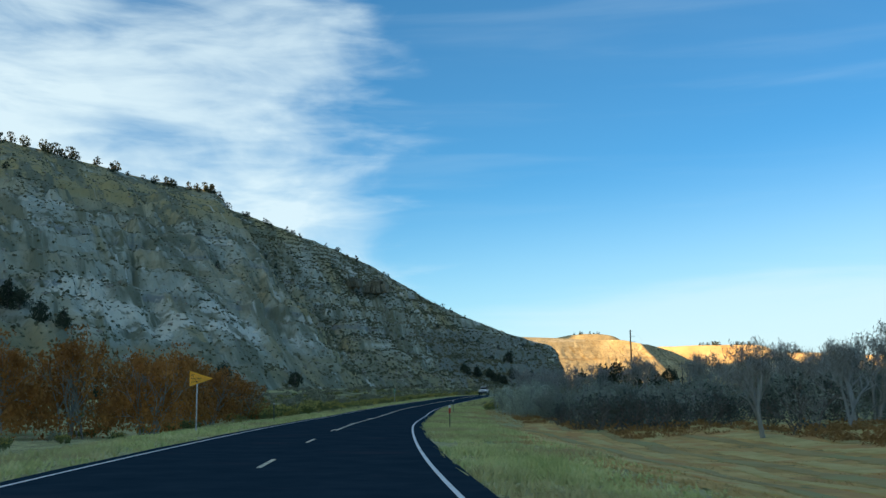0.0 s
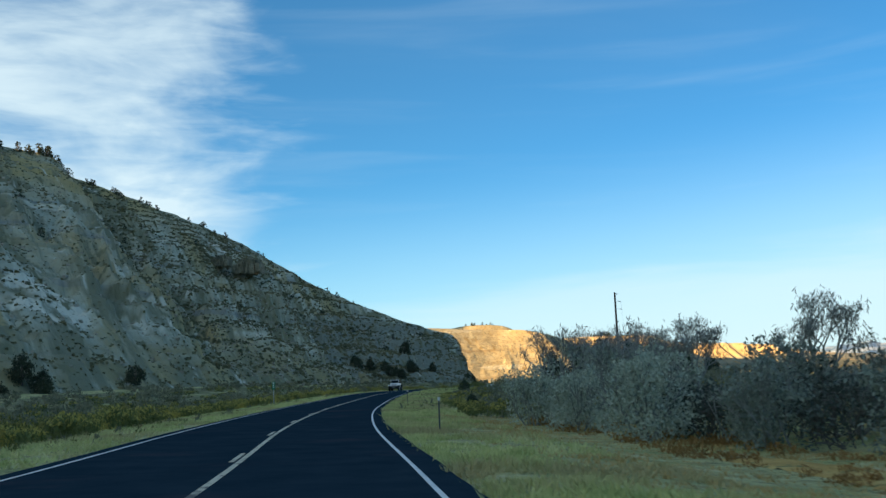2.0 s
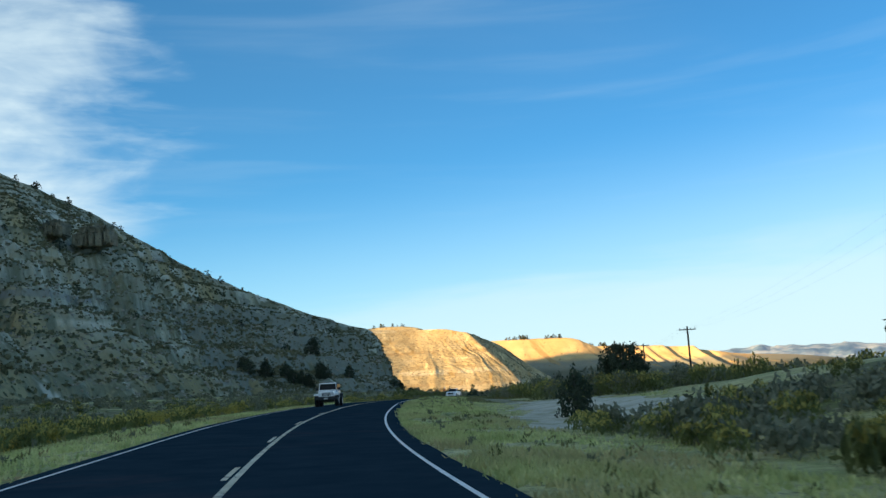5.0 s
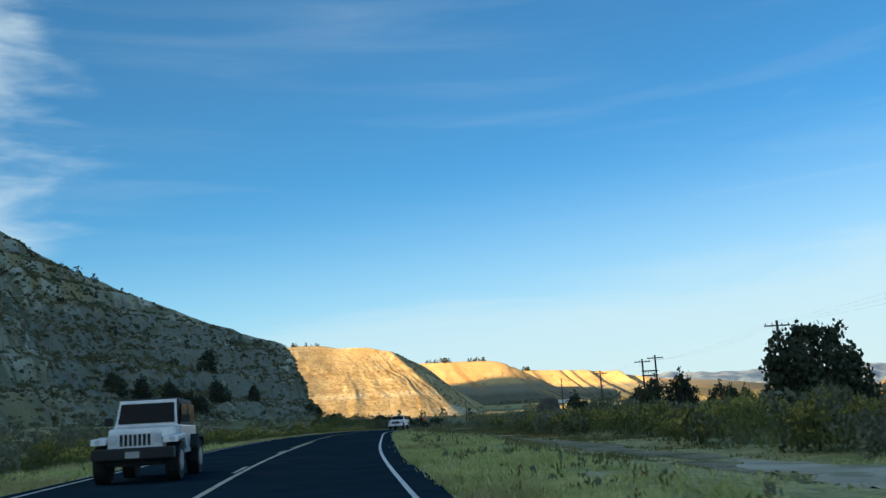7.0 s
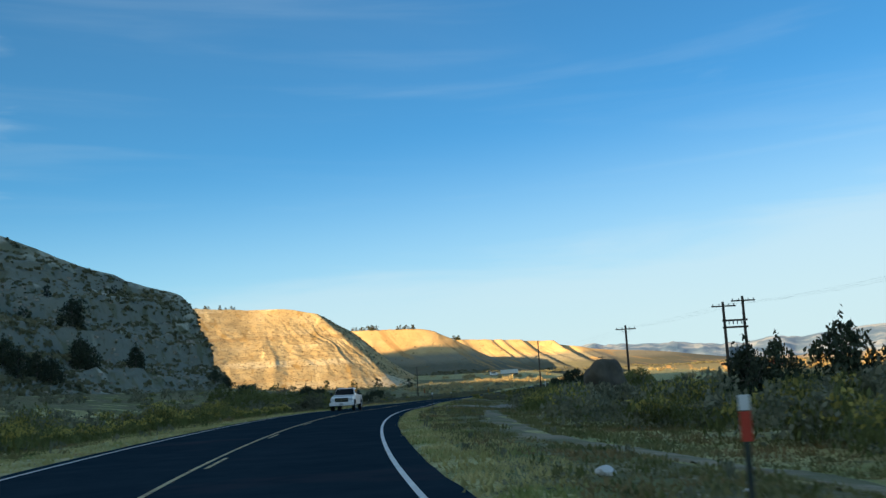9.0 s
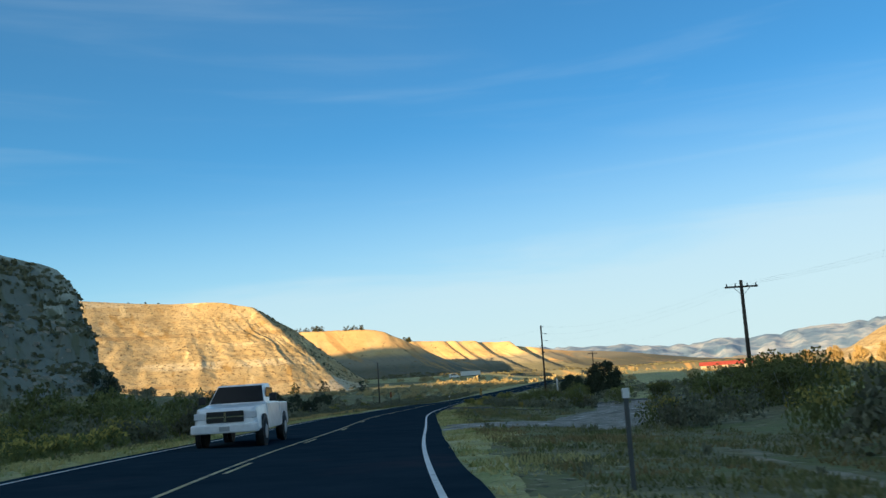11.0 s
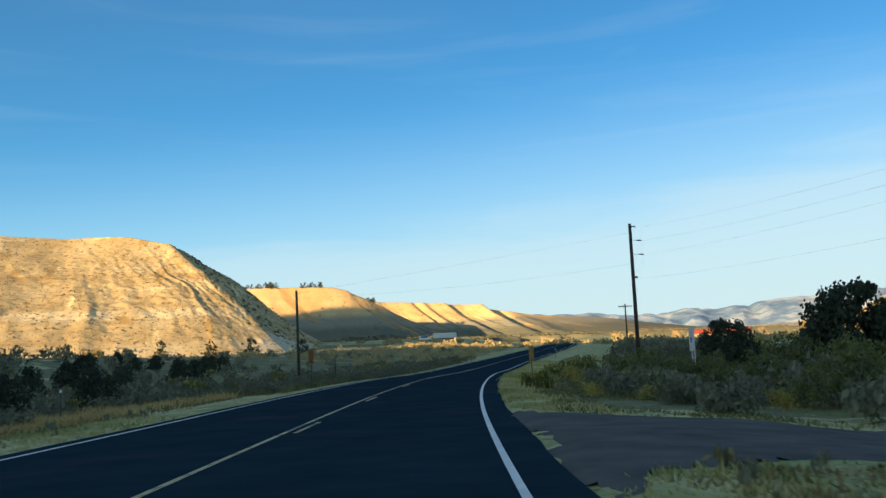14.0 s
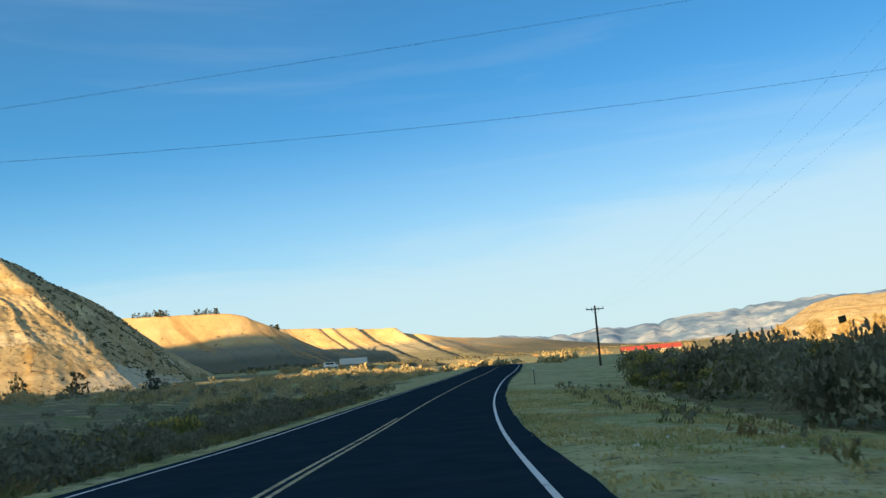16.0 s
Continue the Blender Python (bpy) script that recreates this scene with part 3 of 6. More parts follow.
# an added ridge, hidden behind the sunlit hill, to shade the first bluff
SHADE_CASTER = [(110, 770, 12, 50, 775, 20), (115, 805, 12, 50, 812, 50), (118, 835, 12, 50, 838, 61), (118, 850, 12, 50, 852, 60), (118, 876, 12, 50, 878, 57), (116, 905, 12, 50, 905, 58), (110, 950, 12, 50, 945, 50)]
raised_slope("back_ridge", SHADE_CASTER, 14, 40, 1.0, M_MESA, "tan clay ridge standing behind the sunlit hill", 2.0, 30, 1.2, 61, back=120, drop=0.7)

KNOLL = [(58, 735, 14, 70, 770, 42), (85, 728, 14, 94, 785, 51.5), (110, 726, 14, 116, 782, 53.5), (135, 728, 14, 136, 778, 51), (152, 740, 14, 150, 772, 40)]
knoll, *SUN5 = raised_slope("sunlit_knoll", KNOLL, 14, 40, 0.9, M_SUN_HILL, "rounded tan clay knoll behind the sunlit hill", 2.0, 26, 0.9, 63, back=60, drop=0.7, ledge=0.2, period=3.0, grain=2.0, rise=0.1)

# an added ridge, never in view; its shadow lies on the feet of the bluffs
WEST_CASTER = [(-200, 560, 10, -320, 560, 50), (-200, 585, 10, -335, 585, 112), (-200, 610, 10, -335, 610, 152), (-200, 640, 10, -335, 640, 161), (-200, 675, 10, -335, 675, 160), (-200, 690, 10, -335, 690, 156), (-200, 703, 11, -336, 703, 151), (-202, 725, 11, -338, 725, 144), (-206, 760, 11, -340, 760, 140), (-210, 950, 12, -345, 950, 138)]
raised_slope("west_ridge", WEST_CASTER, 12, 40, 1.0, M_SHADE_HILL, "long shaded clay ridge west of the valley", 6.0, 40, 2.0, 77, back=200, drop=0.8)


# ---- far mountains ----
def mountains(name, r, depth, keys, seed, label, mat, rough_by):
    az = np.linspace(-20, 110, 560)
    base = np.interp(az, [k[0] for k in keys], [k[1] for k in keys])
    D = np.linspace(-1, 1, 50)
    A, V = np.meshgrid(np.radians(az), D, indexing="ij")
    R = r + V * depth
    crest = base[:, None] * (0.90 + 0.2 * fbm(A * 34, V * 0, 4, seed))
    spurs = ridged(A * 55 + 2 * fbm(A * 20, V * 2, 3, seed + 1), V * 0.8, 4, seed + 3) - 0.55
    small = ridged(A * 160, V * 5, 3, seed + 5) - 0.55
    tall = np.clip(1 - np.abs(V), 0, 1)
    Z = 9 + (crest - 9) * tall ** 0.85 + np.sin((V + 1) / 2 * math.pi) * rough_by * (spurs + 0.35 * small) * np.clip(1.25 - tall, 0.1, 1)
    return structure(name, grid_mesh(name, R * np.sin(A) + 100, R * np.cos(A) + 350, Z, mat), label, "mountain")


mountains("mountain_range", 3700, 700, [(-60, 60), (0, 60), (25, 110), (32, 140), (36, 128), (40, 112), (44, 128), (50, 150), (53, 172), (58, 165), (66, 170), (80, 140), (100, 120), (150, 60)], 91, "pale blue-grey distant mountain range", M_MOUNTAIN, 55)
mountains("badlands", 2000, 300, [(-60, 10), (20, 14), (28, 30), (34, 24), (40, 34), (46, 30), (52, 40), (60, 46), (75, 40), (100, 20), (150, 10)], 97, "low tan badland ridges in evening sun", M_BADLAND, 26)

BLUFF = [(610, 838, 7, 668, 880, 9), (625, 833, 7, 684, 873, 13), (640, 814, 7, 698, 854, 26), (648, 801, 7, 707, 842, 33.5), (661, 784, 7, 720, 823, 37), (672, 766, 7, 732, 803, 36), (694, 730, 7, 755, 763, 43), (720, 650, 6, 800, 700, 48), (750, 560, 6, 850, 600, 52), (780, 420, 6, 880, 470, 48), (800, 300, 6, 900, 330, 40)]
bluff, *SUN4 = raised_slope("sunlit_bluff", BLUFF, 16, 60, 0.8, M_SUN_HILL, "low tan bluff in evening sun beyond the valley", 3.0, 40, 1.5, 131, back=300, drop=0.2)


# ---- parts ----
def part(name, bm, mat, parent, label="", shade=False):
    """Links a bmesh, or a mesh, as one mesh object under a thing or a part."""
    if isinstance(bm, bmesh.types.BMesh):
        me = bpy.data.meshes.new(name)
        for f in bm.faces:
            f.smooth = shade
        bm.to_mesh(me)
        bm.free()
        me.materials.append(mat)
    else:
        me = bm
    ob = new(name, me)
    ob.parent = parent
    if label:
        ob["label"] = label
    return ob


def thing(name, place, label, category, group="", turn=0.0, scale=1.0):
    ob = new(name)
    ob.empty_display_size = 0.2
    ob.location, ob.rotation_euler, ob.scale = place, (0, 0, turn), (scale, scale, scale)
    return tagged(ob, label, category, group)


def box(bm, x0, x1, y0, y1, z0, z1, bevel=0.0):
    r = bmesh.ops.create_cube(bm, size=1.0, matrix=Matrix.Translation(((x0 + x1) / 2, (y0 + y1) / 2, (z0 + z1) / 2)) @ Matrix.Diagonal((x1 - x0, y1 - y0, z1 - z0, 1)))
    if bevel:
        edges = list({e for v in r["verts"] for e in v.link_edges})
        bmesh.ops.bevel(bm, geom=edges, offset=bevel, segments=2, affect="EDGES", profile=0.6)
    return bm


def rod(bm, a, b, ra, rb=None, sides=8):
    a, b = Vector(a), Vector(b)
    d = b - a
    m = Matrix.Translation((a + b) / 2) @ d.to_track_quat("Z", "Y").to_matrix().to_4x4()
    bmesh.ops.create_cone(bm, cap_ends=True, segments=sides, radius1=ra, radius2=ra if rb is None else rb, depth=d.length, matrix=m)
    return bm


def fresh():
    return bmesh.new()


def slab(bm, outline, y0, y1):
    """A flat plate: outline in x, z, thickness from y0 to y1."""
    front = [bm.verts.new((x, y0, z)) for x, z in outline]
    back = [bm.verts.new((x, y1, z)) for x, z in outline]
    bm.faces.new(front)
    bm.faces.new(back[::-1])
    n = len(outline)
    for i in range(n):
        bm.faces.new((front[i], back[i], back[(i + 1) % n], front[(i + 1) % n]))
    bmesh.ops.recalc_face_normals(bm, faces=bm.faces)
    return bm


def lettering(name, text, size, mat, parent, place):
    cu = bpy.data.curves.new(name, "FONT")
    cu.body, cu.size, cu.align_x, cu.align_y, cu.extrude = text, size, "LEFT", "CENTER", 0.002
    tmp = bpy.data.objects.new(name, cu)
    scene.collection.objects.link(tmp)
    me = bpy.data.meshes.new_from_object(tmp.evaluated_get(bpy.context.evaluated_depsgraph_get()))
    bpy.data.objects.remove(tmp)
    bpy.data.curves.remove(cu)
    me.materials.clear()
    me.materials.append(mat)
    ob = new(name, me)
    ob.parent = parent
    ob.matrix_basis = pose(*place, 90, 0, 0)
    return ob


def plain(name, colour, rough=0.5, metal=0.0, spec=0.4):
    dark = tuple(c * 0.78 for c in colour)
    return material(name, [dark, colour], 3.0, rough=rough, bump=0.05, bump_scale=20, metal=metal, spec=spec)


M_SIGN_YELLOW = plain("sign_yellow", (1.0, 0.43, 0.015), 0.4)
M_STRIPE_YELLOW = plain("marker_yellow", (0.72, 0.40, 0.07), 0.5)
M_STRIPE_ORANGE = plain("marker_orange", (0.62, 0.20, 0.06), 0.5)
M_BLACK = plain("black_paint", (0.02, 0.02, 0.018), 0.6)
M_STEEL = plain("galvanised_steel", (0.42, 0.44, 0.45), 0.45, 0.6)
M_DARK_STEEL = plain("dark_steel_post", (0.06, 0.07, 0.06), 0.6, 0.4)
M_GREY_POST = plain("grey_post", (0.10, 0.105, 0.105), 0.6, 0.3)
M_RED = plain("red_reflector", (0.62, 0.06, 0.03), 0.35)
M_WHITE_PAINT = plain("white_paint", (0.78, 0.78, 0.76), 0.5)
M_CAR_WHITE = plain("white_car_paint", (0.90, 0.90, 0.90), 0.25, 0.0, 0.6)
M_RUBBER = plain("rubber", (0.018, 0.018, 0.018), 0.85)
M_DARK_GLASS = plain("dark_car_glass", (0.010, 0.012, 0.014), 0.12, 0.0, 0.15)
M_TRIM = plain("black_plastic_trim", (0.025, 0.025, 0.026), 0.6)
M_CHROME = plain("chrome", (0.7, 0.7, 0.7), 0.15, 1.0)
M_LAMP = plain("headlight_lens", (0.75, 0.76, 0.78), 0.15, 0.0, 0.7)
M_GREEN = plain("sign_green", (0.02, 0.22, 0.11), 0.45)
M_BLUE = plain("sign_blue", (0.10, 0.22, 0.5), 0.5)
M_ROOF_RED = material("red_metal_roof", [(0.42, 0.07, 0.045), (0.55, 0.11, 0.07)], 0.6, rough=0.6, bump=0.1)
M_WALL = material("tan_siding", [(0.42, 0.36, 0.28), (0.52, 0.46, 0.37)], 0.8, rough=0.9, bump=0.2)
M_INSULATOR = plain("grey_insulator", (0.16, 0.17, 0.18), 0.3)
M_TRANSFORMER = plain("grey_transformer_tank", (0.30, 0.35, 0.38), 0.5)
M_WIRE = plain("cable", (0.03, 0.03, 0.032), 0.6)
M_GRAVEL = material("grey_gravel", [(0.16, 0.145, 0.115), (0.25, 0.23, 0.19), (0.35, 0.325, 0.275)], 0.9, rough=1.0, bump=0.6, bump_scale=14, second=((0.15, 0.14, 0.11), 0.55, 0.50, 0.60), specks=[((0.52, 0.49, 0.43), 1.3, 0.56, 0.64), ((0.11, 0.10, 0.08), 2.1, 0.57, 0.64), ((0.55, 0.53, 0.48), 7, 0.6, 0.7)])
M_DIRT = material("pale_dirt", [(0.36, 0.335, 0.25), (0.46, 0.43, 0.33), (0.56, 0.525, 0.41)], 0.7, rough=1.0, bump=0.5, bump_scale=8, second=((0.29, 0.285, 0.18), 0.5, 0.50, 0.64), specks=[((0.20, 0.19, 0.12), 4, 0.60, 0.70)])
M_TRACK = material("brown_dirt", [(0.19, 0.165, 0.105), (0.27, 0.235, 0.155), (0.36, 0.315, 0.215)], 0.7, rough=1.0, bump=0.5, bump_scale=8, second=((0.17, 0.17, 0.085), 0.6, 0.46, 0.60), specks=[((0.12, 0.11, 0.065), 4, 0.58, 0.70)])
M_DRIVE = material("worn_drive_asphalt", [(0.085, 0.085, 0.082), (0.15, 0.148, 0.142)], 0.8, rough=1.0, bump=0.3, bump_scale=20, spec=0.0)
M_BOULDER = material("dark_brown_rock", [(0.075, 0.066, 0.05), (0.14, 0.125, 0.095)], 0.9, rough=1.0, bump=0.6)
M_OUTCROP = material("brown_cracked_rock", [(0.12, 0.115, 0.08), (0.20, 0.19, 0.135), (0.28, 0.265, 0.19)], 0.5, rough=1.0, bump=0.8, bump_scale=2.5, specks=[((0.07, 0.065, 0.05), 1.2, 0.58, 0.68)])
M_ROCK = material("pale_sandstone", [(0.26, 0.24, 0.19), (0.40, 0.37, 0.30)], 0.7, rough=1.0, bump=0.5)

road = bpy.data.objects["road"]


# ---- painted lines ----
def painted(name, s0, s1, n, width, mat, label=""):
    me = ribbon(name, s0, s1, n - width / 2, n + width / 2, 0.006, mat, step=min(1.5, (s1 - s0) / 2))
    part(name, me, mat, road, label)


painted("edge_line", -50, 770, 3.685, 0.095, M_WHITE, "worn white right edge line")
painted("edge_line", -50, 770, -3.745, 0.09, M_WHITE, "worn white left edge line")
painted("centre_line", 46, 254, 0.09, 0.13, M_CREAM, "worn pale yellow solid centre line")
painted("centre_line", 246, 470, -0.10, 0.092, M_YELLOW, "worn yellow solid centre line")
painted("centre_line", 440, 770, 0.10, 0.092, M_YELLOW, "worn yellow solid centre line")
for k in range(45):
    s = -40 + 12.2 * k
    if s < 40:
        painted("lane_dash", s, s + 3.0, 0.0, 0.12, M_CREAM)
    elif s < 246:
        painted("lane_dash", s, s + 3.0, -0.09, 0.11, M_CREAM)
    elif s < 440:
        painted("lane_dash", s, s + 3.0, 0.12, 0.092, M_YELLOW)


def within(poly, x, y):
    inside = np.zeros(np.shape(x), bool)
    j = len(poly) - 1
    for i in range(len(poly)):
        (xi, yi), (xj, yj) = poly[i], poly[j]
        inside ^= ((yi > y) != (yj > y)) & (x < (xj - xi) * (y - yi) / (yj - yi + 1e-9) + xi)
        j = i
    return inside


def patch(name, corners, lift, mat, label, category, seed=3, res=48, ragged=1.6):
    """A ragged patch of ground cover: an outline in station and offset, draped on the ground."""
    poly = np.array(corners, float)
    s = np.linspace(poly[:, 0].min() - 1, poly[:, 0].max() + 1, res * 2)
    n = np.linspace(poly[:, 1].min() - 1, poly[:, 1].max() + 1, res * 2)
    S, Nn = np.meshgrid(s, n, indexing="ij")
    grain = 2.5 if ragged < 3 else 14.0
    jx = S + (fbm(S / grain, Nn / grain, 4, seed) - 0.5) * ragged
    jy = Nn + (fbm(S / grain + 40, Nn / grain, 4, seed + 4) - 0.5) * ragged
    inside = within(poly, jx, jy)
    X, Y, _ = on_road(S, Nn)
    core = inside.copy()
    for ax in (0, 1):
        for d in (1, -1):
            core &= np.roll(inside, d, ax)
    Z = ground_sheet(X, Y) + np.where(core, lift, -0.02)
    r, c = S.shape
    k = np.arange(r * c).reshape(r, c)
    faces = np.stack([k[:-1, :-1], k[:-1, 1:], k[1:, 1:], k[1:, :-1]], -1).reshape(-1, 4)
    ok = inside.ravel()[faces].all(1)
    structure(name, raw_mesh(name, np.stack([X, Y, Z], -1).reshape(-1, 3), faces[ok], mat, True), label, category)


LOT = [(345.5, 4.2), (351.5, 4.2), (354, 6.5), (356, 9), (362, 10.6), (369, 12.8), (382, 15.5), (396, 17.5), (392, 22), (375, 24), (360, 20), (352, 13.5), (346, 9.8)]
DRIVE = [(389.5, 4.0), (406, 4.2), (402.5, 5.4), (401, 7), (400, 12), (399.5, 30), (391, 30), (392, 12), (392.6, 7), (391.5, 5.2)]
FLAT = [(184, 8.4), (196, 10.0), (212, 11.6), (226, 12.2), (234, 13.6), (214, 15.6), (197, 17.0), (184, 17.5)]
TRACK = [(222, 12.4), (250, 10.8), (268, 9.8), (284, 7.4), (296, 7.8), (310, 8.6), (332, 9.4), (332, 10.4), (310, 10.0), (296, 9.2), (286, 8.6), (274, 10.6), (262, 11.8), (232, 13.6)]
patch("gravel_lot", LOT, 0.05, M_GRAVEL, "grey gravel turnout with tyre tracks", "gravel")
patch("driveway", DRIVE, 0.045, M_DRIVE, "dark asphalt side drive onto the road", "driveway", 9)
patch("dirt_flat", FLAT, 0.045, M_DIRT, "bare pale dirt flat beside the brush", "ground cover", 16, 60, 2.8)
patch("dirt_track", TRACK, 0.05, M_TRACK, "pale dirt track beside the brush", "track", 15, 70, 2.6)


# ---- signs and markers ----
def at_place(x, y):
    return x, y, float(ground_height(x, y))


def at_road(s, n, lift=0.0):
    x, y, _ = on_road(s, n)
    return float(x), float(y), float(ground_height(x, y)) + lift


def heading(s):
    return math.atan2(-float(np.interp(s + S0, stations, TX)), float(np.interp(s + S0, stations, TY)))


def no_passing_sign():
    x, y, z = at_place(-12.2, 47.75)
    t = thing("road_sign", (x, y, z), "yellow pennant no-passing sign on a thin steel post", "sign", turn=heading(56))
    low = 2.25 - z  # lower edge of the panel over its foot
    part("post", box(fresh(), -0.03, 0.03, 0.0, 0.05, -0.3, low + 0.6, 0.008), M_STEEL, t, "thin steel post")
    plate = part("panel", slab(fresh(), [(-0.36, low), (0.80, low + 0.385), (-0.36, low + 0.77)], -0.03, -0.022), M_SIGN_YELLOW, t, "yellow pennant panel")
    for text, h, size in (("NO", 0.54, 0.13), ("PASSING", 0.385, 0.13), ("ZONE", 0.23, 0.13)):
        lettering("lettering", text, size, M_BLACK, plate, (-0.30, -0.034, low + h))
    for h in (0.12, 0.52):
        part("bolt", rod(fresh(), (0.0, -0.045, low + h), (0.0, 0.0, low + h), 0.012), M_STEEL, plate)


no_passing_sign()


def delineator(s, n, facing=True, red=True, label="red and white reflector post in roadside grass", turn_extra=0.0, height=1.2, dark=False):
    x, y, z = at_road(s, n)
    t = thing("delineator_post", (x, y, z), label, "marker post", "roadside reflector posts", heading(s) + turn_extra)
    part("post", box(fresh(), -0.028, 0.028, -0.012, 0.012, -0.4, height - 0.02, 0.004), M_DARK_STEEL if red or dark else M_GREY_POST, t, "dark steel post" if red else "")
    if red:
        part("reflector", box(fresh(), -0.055, 0.055, -0.022, -0.0125, height - 0.40, height - 0.13, 0.004), M_RED, t, "red reflector")
        part("cap", box(fresh(), -0.055, 0.055, -0.022, -0.0125, height - 0.12, height + 0.02, 0.004), M_WHITE_PAINT, t, "white reflective cap")
    elif not dark:
        part("reflector", box(fresh(), -0.045, 0.045, -0.022, -0.0125, height - 0.12, height, 0.004), M_WHITE_PAINT, t, "small white reflector")


delineator(52.8, 5.68, height=1.16)
delineator(95.5, 5.9, red=False, label="steel post with a white reflector in grass")
delineator(141, 5.9, red=False, label="steel post with a white reflector in grass")
delineator(266.3, 6.3, height=1.18)
delineator(320, 5.9, red=False, label="steel post with a white reflector in grass")
delineator(382.3, 5.07, red=False, label="grey steel post with a square reflector")
delineator(418, -12.5, red=False, label="small marker post among brush")
delineator(500, 6.2, red=False, label="steel post with a white reflector in grass")
delineator(436.6, -5.3, red=False, label="dark post standing in brush", height=1.5, dark=True)
delineator(66, -6.0, red=False, label="steel post with a white reflector in grass", turn_extra=math.pi)


def object_marker(s, place, flip, mat, label, w=0.25, h=0.68, top=1.6):
    x, y, z = place
    t = thing("object_marker", (x, y, z), label, "sign", "striped object markers", heading(s) + (0.10 if not flip else -0.2))
    part("post", box(fresh(), -0.022, 0.022, 0.0, 0.04, -0.3, top - h + 0.1, 0.006), M_GREY_POST, t, "grey steel post")
    plate = part("panel", slab(fresh(), [(-w / 2, top - h), (w / 2, top - h), (w / 2, top), (-w / 2, top)], -0.014, -0.006), mat, t)
    # diagonal stripes, clipped to the panel
    pitch_z, band, slope = 0.16, 0.075, w * 1.0
    for k in range(-2, 6):
        z0 = top - h + k * pitch_z
        bl, br = (z0, z0 + slope) if not flip else (z0 + slope, z0)
        pts = []
        for xx, zz in ((-w / 2, bl), (w / 2, br), (w / 2, br + band), (-w / 2, bl + band)):
            pts.append((xx, min(max(zz, top - h), top)))
        if max(p[1] for p in pts) - min(p[1] for p in pts) < 0.02:
            continue
        if abs(pts[1][1] - pts[2][1]) < 1e-4 and abs(pts[0][1] - pts[3][1]) < 1e-4:
            continue
        clean = []
        for p in pts:
            if not clean or (abs(p[0] - clean[-1][0]) + abs(p[1] - clean[-1][1])) > 1e-4:
                clean.append(p)
        if len(clean) >= 3:
            part("stripe", slab(fresh(), clean, -0.018, -0.0142), M_BLACK, plate)


object_marker(432.0, at_place(95.7, 409.7), False, M_STRIPE_YELLOW, "yellow and black striped object marker on a post", h=0.84, top=1.6)
object_marker(429.5, at_place(85.4, 414.2), True, M_STRIPE_ORANGE, "orange and black striped object marker on a post", top=1.9)


def small_signs():
    x, y, z = at_road(155.5, -7.2)
    t = thing("mile_marker", (x, y, z), "small green marker sign on a post among brush", "sign", turn=heading(155))
    part("post", box(fresh(), -0.03, 0.03, 0, 0.05, -0.3, 1.6, 0.006), M_STEEL, t)
    plate = part("panel", box(fresh(), -0.15, 0.15, -0.012, -0.002, 1.5, 2.25, 0.02), M_GREEN, t, "green panel")
    for h in (1.68, 1.88, 2.08):
        part("bar", box(fresh(), -0.07, 0.07, -0.017, -0.0125, h, h + 0.1), M_WHITE_PAINT, plate)
    x, y = 107.95, 411.05
    t = thing("board_sign", (x, y, float(ground_height(x, y))), "white board sign on two legs above sagebrush", "sign", turn=radians(-112))
    for k in (-0.2, 0.2):
        part("leg", box(fresh(), k - 0.04, k + 0.04, 0.0, 0.08, -0.3, 2.7, 0.008), M_WHITE_PAINT, t)
    plate = part("panel", box(fresh(), -0.36, 0.36, -0.04, -0.003, 1.45, 2.85, 0.01), M_WHITE_PAINT, t, "white board")
    part("bar", box(fresh(), -0.16, 0.12, -0.046, -0.041, 1.95, 2.25), M_BLUE, plate, "pale blue emblem")


small_signs()


# ---- power line ----
def wire(a, b, sag, thick, name="power_cable", label="thin dark overhead cable between poles"):
    a, b = Vector(a), Vector(b)
    cu = bpy.data.curves.new(name, "CURVE")
    cu.dimensions, cu.bevel_depth, cu.bevel_resolution = "3D", thick * 0.75, 0
    sp = cu.splines.new("POLY")
    sp.points.add(24)
    for i in range(25):
        t = i / 24
        p = a.lerp(b, t)
        sp.points[i].co = (p.x, p.y, p.z - 4 * sag * t * (1 - t), 1)
    tmp = bpy.data.objects.new(name, cu)
    scene.collection.objects.link(tmp)
    me = bpy.data.meshes.new_from_object(tmp.evaluated_get(bpy.context.evaluated_depsgraph_get()))
    bpy.data.objects.remove(tmp)
    me.materials.clear()
    me.materials.append(M_WIRE)
    return tagged(new(name, me), label, "cable", "overhead cables")


